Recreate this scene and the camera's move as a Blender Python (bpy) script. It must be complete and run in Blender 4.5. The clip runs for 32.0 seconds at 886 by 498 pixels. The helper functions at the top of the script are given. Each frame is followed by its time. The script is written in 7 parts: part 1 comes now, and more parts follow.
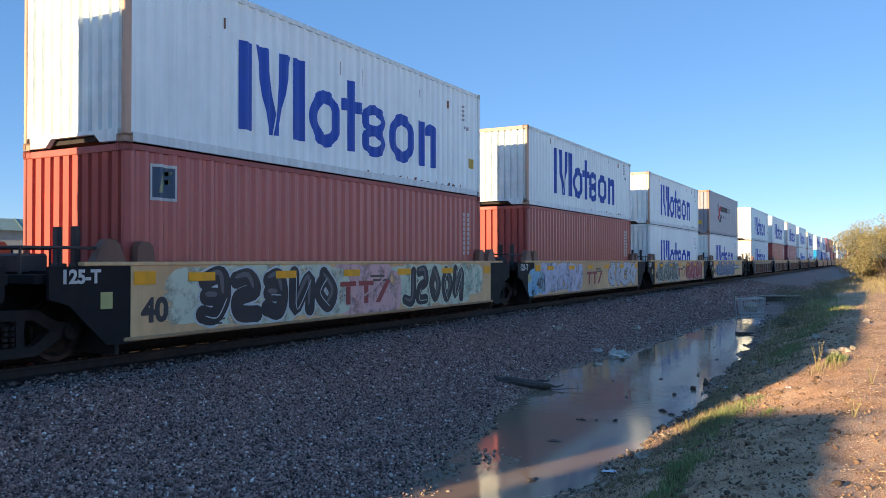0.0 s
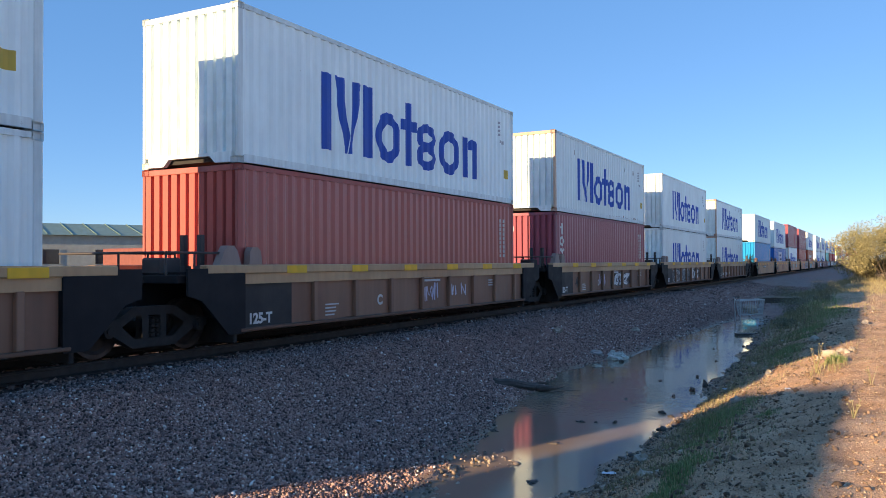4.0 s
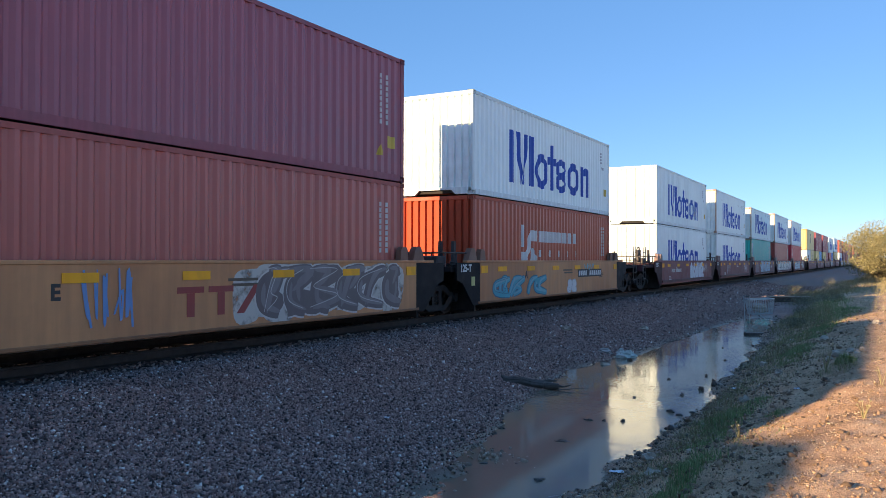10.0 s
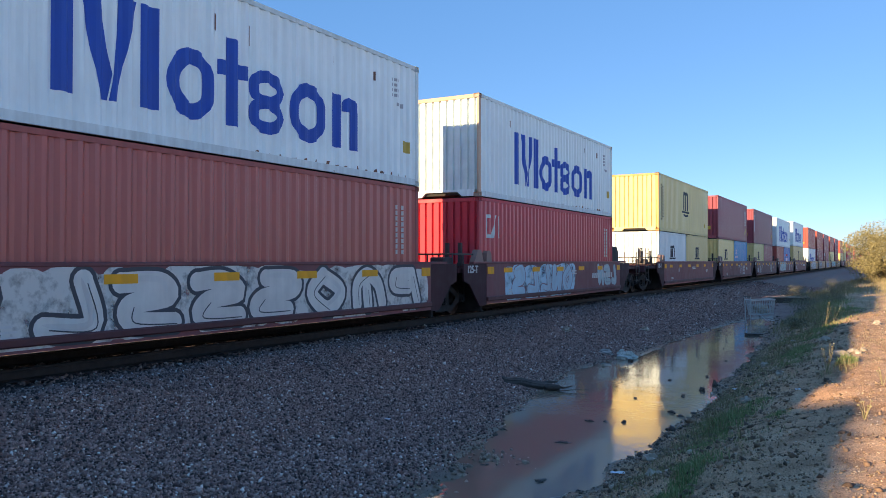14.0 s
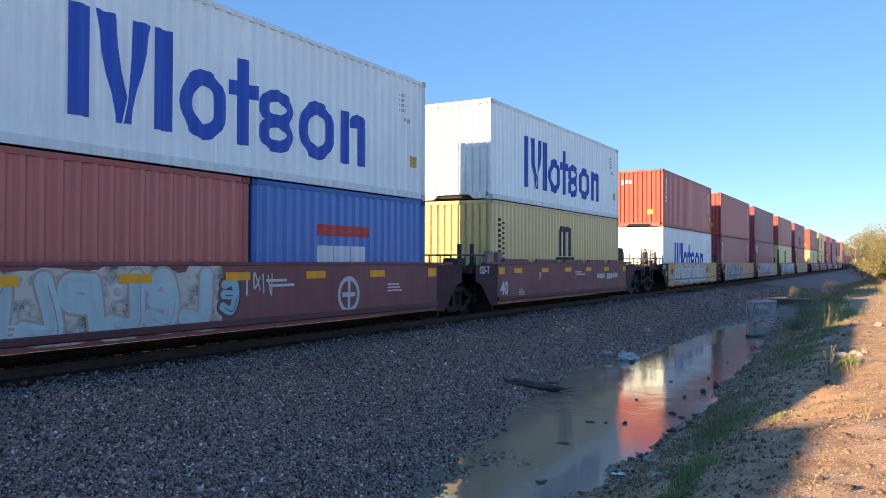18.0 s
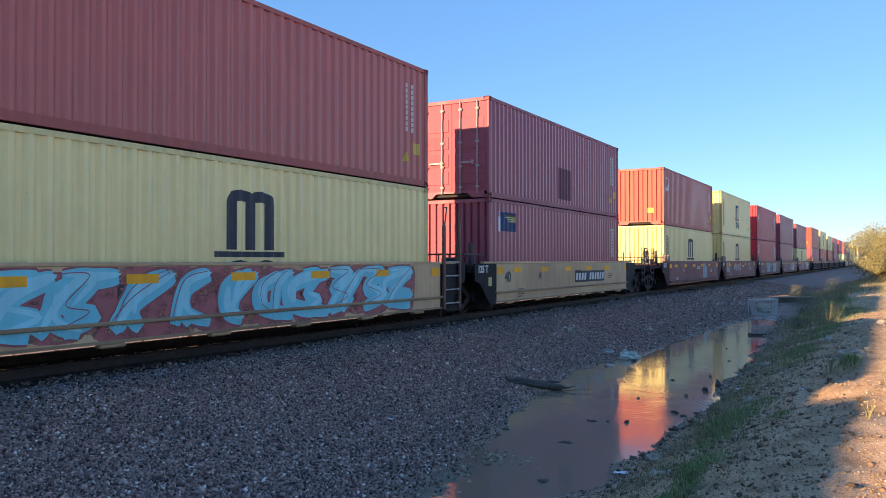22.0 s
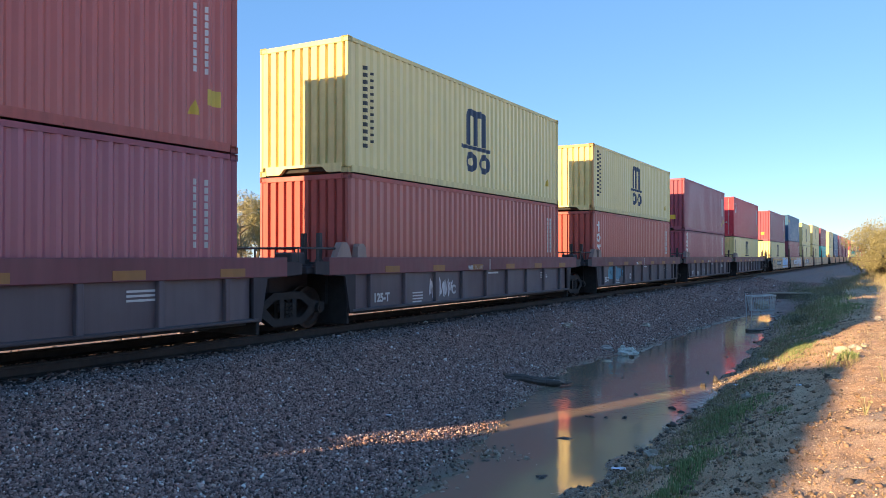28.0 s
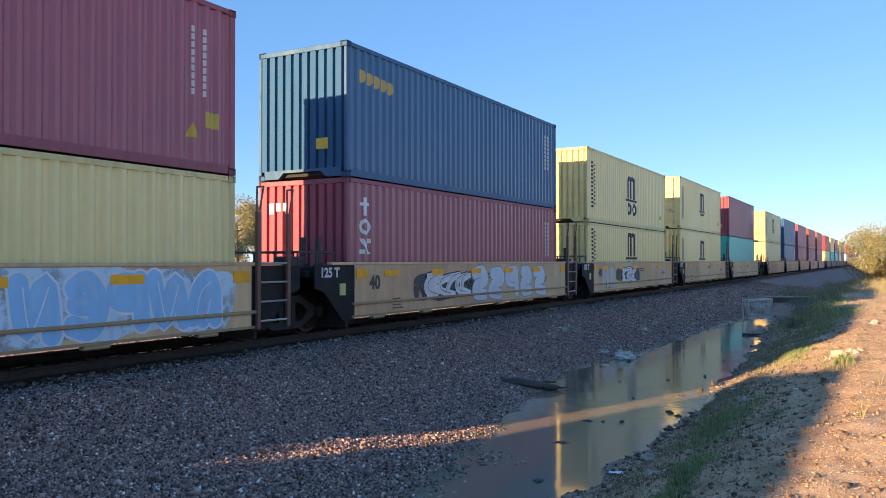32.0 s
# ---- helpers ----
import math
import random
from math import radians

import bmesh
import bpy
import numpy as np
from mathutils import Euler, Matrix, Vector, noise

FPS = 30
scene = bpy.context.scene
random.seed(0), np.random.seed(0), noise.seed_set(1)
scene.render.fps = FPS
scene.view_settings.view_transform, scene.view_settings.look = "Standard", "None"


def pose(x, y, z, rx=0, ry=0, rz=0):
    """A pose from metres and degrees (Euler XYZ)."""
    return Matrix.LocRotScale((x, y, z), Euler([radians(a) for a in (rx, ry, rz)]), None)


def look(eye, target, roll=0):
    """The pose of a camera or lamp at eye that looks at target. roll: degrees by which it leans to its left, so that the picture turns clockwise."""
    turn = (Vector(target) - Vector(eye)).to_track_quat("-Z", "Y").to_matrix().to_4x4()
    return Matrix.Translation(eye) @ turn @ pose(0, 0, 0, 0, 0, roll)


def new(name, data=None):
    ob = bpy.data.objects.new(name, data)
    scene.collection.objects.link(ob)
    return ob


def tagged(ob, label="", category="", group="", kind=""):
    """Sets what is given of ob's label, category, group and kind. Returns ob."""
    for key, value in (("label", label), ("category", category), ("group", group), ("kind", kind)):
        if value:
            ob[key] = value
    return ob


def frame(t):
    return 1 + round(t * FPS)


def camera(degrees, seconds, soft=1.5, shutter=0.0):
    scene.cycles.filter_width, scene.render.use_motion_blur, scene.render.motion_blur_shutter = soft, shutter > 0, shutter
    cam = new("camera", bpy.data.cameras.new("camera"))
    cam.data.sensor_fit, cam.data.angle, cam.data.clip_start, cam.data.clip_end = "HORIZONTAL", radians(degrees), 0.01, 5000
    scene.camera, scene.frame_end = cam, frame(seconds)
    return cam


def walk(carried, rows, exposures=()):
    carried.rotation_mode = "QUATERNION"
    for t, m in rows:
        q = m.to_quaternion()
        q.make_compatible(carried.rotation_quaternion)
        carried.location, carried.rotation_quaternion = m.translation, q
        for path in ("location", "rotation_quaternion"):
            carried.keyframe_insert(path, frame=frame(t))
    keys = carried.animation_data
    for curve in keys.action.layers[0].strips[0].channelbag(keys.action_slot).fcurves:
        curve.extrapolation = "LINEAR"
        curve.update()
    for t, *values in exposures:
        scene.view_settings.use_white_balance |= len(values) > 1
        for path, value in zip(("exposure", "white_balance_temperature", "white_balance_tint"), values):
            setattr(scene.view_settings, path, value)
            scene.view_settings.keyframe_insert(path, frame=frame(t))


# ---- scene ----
cam = camera(58.2, 32.0, soft=0.55)
EYE = Vector((0.0, 0.0, 1.47))
# seconds, yaw, pitch, roll of the hand-held camera, in degrees
VIEW = [
    (0.0, 28.733, 0.811, -0.06), (0.5, 28.632, 0.821, -0.1), (1.0, 28.664, 0.781, -0.15), (1.5, 28.754, 0.853, -0.11),
    (2.0, 28.712, 0.967, -0.11), (2.5, 28.601, 1.04, -0.21), (4.5, 28.731, 0.94, -0.28), (5.0, 28.879, 0.914, -0.34),
    (5.5, 29.017, 0.995, -0.37), (6.0, 29.067, 1.03, -0.34), (6.5, 29.016, 0.933, -0.38), (7.0, 29.111, 0.778, -0.2),
    (7.5, 29.263, 0.676, 0.0), (8.0, 29.271, 0.621, 0.04), (8.5, 29.219, 0.717, 0.11), (9.0, 29.2, 0.8, 0.0),
    (9.5, 29.228, 0.78, 0.1), (10.0, 29.284, 0.771, 0.12), (10.5, 29.282, 0.775, 0.3), (11.0, 29.249, 0.67, 0.27),
    (11.5, 29.27, 0.608, 0.23), (12.0, 29.238, 0.68, 0.21), (12.5, 29.202, 0.833, 0.16), (13.0, 29.139, 0.863, 0.0),
    (13.5, 29.263, 0.863, 0.0), (14.0, 29.325, 0.863, 0.0), (14.5, 29.308, 0.838, -0.09), (16.5, 29.263, 0.613, 0.0),
    (17.0, 29.344, 0.7, 0.11), (17.5, 29.454, 0.824, 0.17), (18.0, 29.425, 0.912, 0.16), (18.5, 29.317, 0.854, -0.04),
    (19.0, 29.325, 0.738, 0.0), (19.5, 29.323, 0.706, -0.16), (20.0, 29.491, 0.738, -0.02), (20.5, 29.601, 0.834, 0.1),
    (21.0, 29.623, 0.895, 0.12), (21.5, 29.546, 0.863, -0.01), (22.0, 29.523, 0.864, -0.04), (22.5, 29.427, 0.778, -0.22),
    (23.0, 29.434, 0.672, -0.18), (23.5, 29.501, 0.706, -0.15), (24.0, 29.446, 0.842, -0.31), (24.5, 29.339, 0.886, -0.26),
    (25.0, 29.239, 0.815, -0.28), (25.5, 29.254, 0.672, -0.24), (26.0, 29.377, 0.644, -0.15), (26.5, 29.443, 0.748, -0.08),
    (28.5, 29.365, 0.481, -0.08), (29.0, 29.276, 0.422, -0.22), (29.5, 29.067, 0.532, -0.34), (30.0, 29.032, 0.744, -0.28),
    (30.5, 29.12, 0.82, -0.1), (31.0, 29.052, 0.819, -0.08), (31.5, 29.038, 0.891, -0.11), (32.0, 29.178, 0.882, -0.07),
]


def aim(yaw, pitch, roll):
    a, p = radians(yaw), radians(pitch)
    way = Vector((-math.sin(a) * math.cos(p), math.cos(a) * math.cos(p), math.sin(p)))
    return look(EYE, EYE + way * 10, roll)


# the phone brightens its picture a little as the darker loads go by
walk(cam, [(t, aim(a, p, r)) for t, a, p, r in VIEW], [(0, 1.78, 6900, 10), (13, 1.82, 6900, 10), (17, 1.94, 7000, 10), (22, 2.07, 7150, 10), (27, 2.12, 7250, 10), (32, 2.07, 7250, 10)])

# ---- light ----
SUN_WAY = Vector((0.385, 1.0, -0.254)).normalized()
sun = new("sun", bpy.data.lights.new("sun", "SUN"))
sun.data.energy, sun.data.angle, sun.data.color = 3.05, radians(0.55), (1.0, 0.74, 0.45)
sun.matrix_world = look((0, 0, 60), Vector((0, 0, 60)) + SUN_WAY)
world = bpy.data.worlds.new("sky")
scene.world = world
world.use_nodes = True
sky = world.node_tree.nodes.new("ShaderNodeTexSky")
sky.sky_type, sky.sun_disc = "NISHITA", False
sky.sun_elevation = math.asin(-SUN_WAY.z)
sky.sun_rotation = math.atan2(-SUN_WAY.x, -SUN_WAY.y)
sky.altitude, sky.air_density, sky.dust_density, sky.ozone_density = 300, 0.75, 0.03, 3.0
back = world.node_tree.nodes["Background"]
back.inputs["Strength"].default_value = 0.104
# a clear winter sky: the haze towards the horizon is thinned with plain blue
clear = world.node_tree.nodes.new("ShaderNodeMix")
clear.data_type = "RGBA"
clear.inputs[0].default_value = 0.70
clear.inputs[7].default_value = (0.232, 0.785, 1.92, 1)
world.node_tree.links.new(sky.outputs["Color"], clear.inputs[6])
world.node_tree.links.new(clear.outputs[2], back.inputs["Color"])


# ---- materials ----
def shader(name):
    m = bpy.data.materials.new(name)
    m.use_nodes = True
    n, l = m.node_tree.nodes, m.node_tree.links
    return m, n, l, n["Principled BSDF"]


def noise_node(n, l, scale, detail=4.0, stretch=None, rough=0.55, coord="Object"):
    tc = n.new("ShaderNodeTexCoord")
    tex = n.new("ShaderNodeTexNoise")
    tex.inputs["Scale"].default_value, tex.inputs["Detail"].default_value = scale, detail
    tex.inputs["Roughness"].default_value = rough
    src = tc.outputs[coord]
    if stretch:
        mp = n.new("ShaderNodeMapping")
        mp.inputs["Scale"].default_value = stretch
        l.new(src, mp.inputs["Vector"])
        src = mp.outputs["Vector"]
    l.new(src, tex.inputs["Vector"])
    return tex


def ramp(n, l, src, stops):
    r = n.new("ShaderNodeValToRGB")
    e = r.color_ramp.elements
    while len(e) < len(stops):
        e.new(0.5)
    for k, (p, c) in zip(e, stops):
        k.position, k.color = p, (*c, 1) if len(c) == 3 else c
    l.new(src, r.inputs["Fac"])
    return r


def grey(v):
    return (v, v, v)


def mixed(n, l, fac, a, b, kind="MIX"):
    m = n.new("ShaderNodeMix")
    m.data_type, m.blend_type = "RGBA", kind
    for sock, val in ((m.inputs[0], fac), (m.inputs[6], a), (m.inputs[7], b)):
        if isinstance(val, (int, float)):
            sock.default_value = val
        elif isinstance(val, tuple):
            sock.default_value = (*val, 1)
        else:
            l.new(val, sock)
    return m.outputs[2]


def bumped(n, l, bsdf, src, strength, distance):
    b = n.new("ShaderNodeBump")
    b.inputs["Strength"].default_value, b.inputs["Distance"].default_value = strength, distance
    l.new(src, b.inputs["Height"])
    l.new(b.outputs["Normal"], bsdf.inputs["Normal"])


def paint(name, rust=0.5, gloss=0.45, streak=0.25, tint=None, blotch=0.0, sheen=0.5, relief=0.12, even=1.0):
    """Weathered paint; its colour is the object's own unless a tint is given."""
    m, n, l, b = shader(name)
    if tint:
        rgb = n.new("ShaderNodeRGB")
        rgb.outputs[0].default_value = (*tint, 1)
        base = rgb.outputs[0]
    else:
        base = n.new("ShaderNodeObjectInfo").outputs["Color"]
    info = n.new("ShaderNodeObjectInfo")
    fine = noise_node(n, l, 3.0, 6, (1, 1, 1))
    down = noise_node(n, l, 2.2, 5, (3.0, 3.0, 0.25))
    spots = noise_node(n, l, 5.5, 8, (1, 1, 0.6), 0.7)
    v = ramp(n, l, fine.outputs["Fac"], [(0.3, grey(1.0 - 0.10 * even)), (0.7, grey(1.0 + 0.04 * even))])
    c = mixed(n, l, 1.0, base, v.outputs["Color"], "MULTIPLY")
    s = ramp(n, l, down.outputs["Fac"], [(0.35, grey(1.0 - streak)), (0.62, grey(1.0))])
    c = mixed(n, l, 1.0, c, s.outputs["Color"], "MULTIPLY")
    each = ramp(n, l, info.outputs["Random"], [(0.0, grey(0.9)), (1.0, grey(1.06))])
    c = mixed(n, l, 1.0, c, each.outputs["Color"], "MULTIPLY")
    if blotch:
        # broad worn and sooty fields, other ones on each object
        tc, mul, off = n.new("ShaderNodeTexCoord"), n.new("ShaderNodeMath"), n.new("ShaderNodeVectorMath")
        mul.operation, mul.inputs[1].default_value = "MULTIPLY", 60.0
        l.new(info.outputs["Random"], mul.inputs[0])
        l.new(tc.outputs["Object"], off.inputs[0])
        l.new(mul.outputs[0], off.inputs[1])
        wide = n.new("ShaderNodeTexNoise")
        wide.inputs["Scale"].default_value, wide.inputs["Detail"].default_value = 0.32, 7
        l.new(off.outputs["Vector"], wide.inputs["Vector"])
        w = ramp(n, l, wide.outputs["Fac"], [(0.42, (1, 1, 1)), (0.60, (1 - 0.5 * blotch, 1 - 0.66 * blotch, 1 - 0.66 * blotch))])
        c = mixed(n, l, 1.0, c, w.outputs["Color"], "MULTIPLY")
    lo = 0.76 - 0.14 * rust
    r = ramp(n, l, spots.outputs["Fac"], [(lo, grey(0.0)), (lo + 0.04, grey(1.0))])
    c = mixed(n, l, r.outputs["Color"], c, (0.13, 0.055, 0.025))
    l.new(c, b.inputs["Base Color"])
    rr = ramp(n, l, fine.outputs["Fac"], [(0.3, grey(gloss)), (0.7, grey(min(1, gloss + (0.22 * even))))])
    l.new(rr.outputs["Color"], b.inputs["Roughness"])
    b.inputs["Specular IOR Level"].default_value = sheen
    bumped(n, l, b, fine.outputs["Fac"], relief, 0.012)
    return m


def plain(name, col, rough=0.6, metal=0.0, vary=0.25, scale=6.0, bump=0.15, dist=0.01):
    m, n, l, b = shader(name)
    t = noise_node(n, l, scale, 6)
    big = noise_node(n, l, scale * 0.17, 3)
    c = ramp(n, l, t.outputs["Fac"], [(0.3, tuple(k * (1 - vary) for k in col)), (0.7, tuple(min(1, k * (1 + vary)) for k in col))])
    g = ramp(n, l, big.outputs["Fac"], [(0.3, grey(1 - vary * 0.6)), (0.7, grey(1.0))])
    l.new(mixed(n, l, 1.0, c.outputs["Color"], g.outputs["Color"], "MULTIPLY"), b.inputs["Base Color"])
    b.inputs["Roughness"].default_value, b.inputs["Metallic"].default_value = rough, metal
    bumped(n, l, b, t.outputs["Fac"], bump, dist)
    return m


M_BOX = paint("container_paint", rust=0.25, gloss=0.30, streak=0.07, blotch=0.06, sheen=0.6, relief=0.02, even=0.4)
M_ENDWALL = paint("end_wall_paint", rust=0.25, gloss=0.6, streak=0.12, sheen=0.2)
M_POST = paint("container_frame_paint", rust=0.55, gloss=0.5, streak=0.2)
M_CAR = paint("car_paint", rust=0.3, gloss=0.5, streak=0.12, blotch=0.42, sheen=0.5)
M_CAREND = paint("car_end_paint", rust=0.3, gloss=0.6, streak=0.12, blotch=0.4, sheen=0.25)
M_MARK = paint("marking_paint", rust=0.05, gloss=0.5, streak=0.10)
M_SPRAY = paint("spray_paint", rust=0.02, gloss=0.45, streak=0.08, blotch=0.15)
def cloud_paint():
    """Thin sprayed ground that breaks up into feathered patches."""
    m, n, l, b = shader("spray_cloud")
    tex = noise_node(n, l, 2.6, 8, None, 0.65)
    a = ramp(n, l, tex.outputs["Fac"], [(0.32, grey(0.0)), (0.52, grey(1.0))])
    l.new(n.new("ShaderNodeObjectInfo").outputs["Color"], b.inputs["Base Color"])
    l.new(a.outputs["Color"], b.inputs["Alpha"])
    b.inputs["Roughness"].default_value = 0.6
    return m


M_CLOUD = cloud_paint()
M_STEEL = plain("dark_steel", (0.022, 0.019, 0.018), 0.8, 0.0, 0.4)
M_RAIL = plain("rusty_rail", (0.034, 0.029, 0.027), 0.7, 0.1, 0.35)
M_RAILTOP = plain("polished_rail", (0.45, 0.43, 0.40), 0.25, 1.0, 0.15)
M_WHEEL = plain("wheel_steel", (0.06, 0.045, 0.04), 0.5, 0.6, 0.35)
M_RUBBER = plain("black_rubber", (0.02, 0.02, 0.02), 0.8, 0.0, 0.3)
M_TIE = plain("tarred_timber", (0.030, 0.026, 0.024), 0.85, 0.0, 0.4, 9.0, 0.5, 0.02)


# ---- mesh helpers ----
def box(bm, x0, x1, y0, y1, z0, z1, bevel=0.0):
    r = bmesh.ops.create_cube(bm, size=1.0)
    for v in r["verts"]:
        v.co = Vector((x0 + (v.co.x + 0.5) * (x1 - x0), y0 + (v.co.y + 0.5) * (y1 - y0), z0 + (v.co.z + 0.5) * (z1 - z0)))
    if bevel:
        es = list({e for v in r["verts"] for e in v.link_edges})
        bmesh.ops.bevel(bm, geom=es, offset=bevel, segments=1, affect="EDGES")
    return bm


def rod(bm, a, b, r, n=8):
    a, b = Vector(a), Vector(b)
    d = b - a
    m = Matrix.Translation((a + b) / 2) @ d.to_track_quat("Z", "Y").to_matrix().to_4x4()
    bmesh.ops.create_cone(bm, cap_ends=True, segments=n, radius1=r, radius2=r, depth=d.length, matrix=m)
    return bm


def prism(bm, pts, x0, x1):
    """A side-on outline (y, z) given thickness from x0 to x1."""
    a = [bm.verts.new((x0, y, z)) for y, z in pts]
    b = [bm.verts.new((x1, y, z)) for y, z in pts]
    bm.faces.new(a)
    bm.faces.new(b[::-1])
    k = len(pts)
    for i in range(k):
        bm.faces.new((a[i], b[i], b[(i + 1) % k], a[(i + 1) % k]))
    bmesh.ops.recalc_face_normals(bm, faces=bm.faces[:])
    return bm


def as_mesh(name, bm, material):
    me = bpy.data.meshes.new(name)
    bm.to_mesh(me)
    bm.free()
    me.materials.append(material)
    return me


MESHES = {}


def kept(key, material, fill):
    """The mesh of that key, filled once and shared by all its objects."""
    if key not in MESHES:
        bm = bmesh.new()
        fill(bm)
        MESHES[key] = as_mesh(key, bm, material)
    return MESHES[key]


def put(name, mesh, parent, m=None, col=None, label=""):
    ob = new(name, mesh)
    ob.parent = parent
    if m is not None:
        ob.matrix_basis = m
    if col:
        ob.color = (*col, 1)
    if label:
        ob["label"] = label
    return ob


def part(name, bm, material, parent, label="", col=None):
    return put(name, as_mesh(name, bm, material), parent, None, col, label)


def thing(name, label, category, group="", kind=""):
    return tagged(new(name), label, category, group, kind)

# ---- ground ----
WATER = -1.0
LEFT_SHORE = [(-2, -3.65), (3.4, -3.9), (7.14, -4.29), (9.1, -4.74), (11.7, -5.28), (14.3, -5.78), (17.1, -6.25), (19, -6.0), (21.9, -5.7), (27.8, -5.7), (33.5, -5.5), (36.6, -5.0), (39.4, -4.46), (46, -4.46), (70, -4.46)]
RIGHT_SHORE = [(-2, -2.86), (3.4, -2.9), (7.9, -2.95), (9.7, -2.83), (13, -2.82), (15.9, -2.96), (19.4, -3.0), (24.9, -3.37), (30, -3.83), (36.6, -4.3), (39.4, -4.46), (46, -4.46), (70, -4.46)]


def value_noise(x, y, seed):
    """Smooth noise in -1..1 on arrays."""
    xi, yi = np.floor(x).astype(np.int64), np.floor(y).astype(np.int64)
    fx, fy = x - xi, y - yi
    fx, fy = fx * fx * (3 - 2 * fx), fy * fy * (3 - 2 * fy)

    def h(a, b):
        n_ = (a * 374761393 + b * 668265263 + seed * 974634777) & 0xFFFFFFFF
        n_ = ((n_ ^ (n_ >> 13)) * 1274126177) & 0xFFFFFFFF
        return (n_ ^ (n_ >> 16)) / 2147483648.0 - 1.0
    return (h(xi, yi) * (1 - fx) + h(xi + 1, yi) * fx) * (1 - fy) + (h(xi, yi + 1) * (1 - fx) + h(xi + 1, yi + 1) * fx) * fy


def ground_z(x, y):
    x, y = np.asarray(x, float), np.asarray(y, float)
    ls = np.interp(y, *zip(*LEFT_SHORE)) + 0.10 * value_noise(x * 0 + 3.1, y * 1.3, 5) + 0.05 * value_noise(x * 0 + 7.1, y * 4.0, 6)
    rs = np.interp(y, *zip(*RIGHT_SHORE)) + 0.13 * value_noise(x * 0 + 1.7, y * 1.5, 7) + 0.08 * value_noise(x * 0 + 9.1, y * 4.5, 8)
    far = np.clip((y - 38) / 6, 0, 1)
    bed = WATER - np.clip((rs - ls) * 0.12, 0.0, 0.16) + far * 0.02
    # from the ballast shoulder down to the left shore
    k = np.clip((x + 9.25) / np.maximum(ls + 9.25, 0.5), 0, 1)
    left = -0.20 + (WATER + 0.20) * (k * 0.55 + 0.45 * (1 - (1 - k) ** 2))
    mid = (x - ls) / np.maximum(rs - ls, 0.01)
    pool = WATER + (bed - WATER) * np.clip(4 * mid * (1 - mid), 0, 1) ** 0.7
    # shallow gravelly bars at the near end of the puddle
    pool = pool + np.clip((10.5 - y) / 3, 0, 1) * (0.10 * value_noise(x * 2.4, y * 1.1, 31) + 0.05 * value_noise(x * 6, y * 5, 32) + 0.035)
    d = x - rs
    # past 8 m the unseen ground is raised to help that sunlit bounce
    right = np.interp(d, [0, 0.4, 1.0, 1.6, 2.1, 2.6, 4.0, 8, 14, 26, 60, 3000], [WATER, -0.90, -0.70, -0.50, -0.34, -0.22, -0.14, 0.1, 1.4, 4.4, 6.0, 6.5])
    z = np.where(x < ls, left, np.where(x > rs, right, pool))
    z = np.where(x < -9.25, -0.20, z)
    z = z + np.clip((y - 36) / 7, 0, 1) * np.clip(-0.55 - z, 0, 1) * 0.85
    west = np.interp(-x, [12.9, 13.6, 15.0, 40, 3000], [-0.20, -0.24, -0.75, -0.7, -0.2])
    z = np.where(x < -12.9, west, z)
    rough = np.where(x > rs, 0.045, np.where(x < -9.3, 0.008, 0.022))
    z = z + rough * value_noise(x * 1.1, y * 1.1, 1) + np.where(x > rs, 0.62, 0.4) * rough * value_noise(x * 4.1, y * 4.1, 2) + 0.2 * rough * value_noise(x * 11, y * 11, 3)
    return z


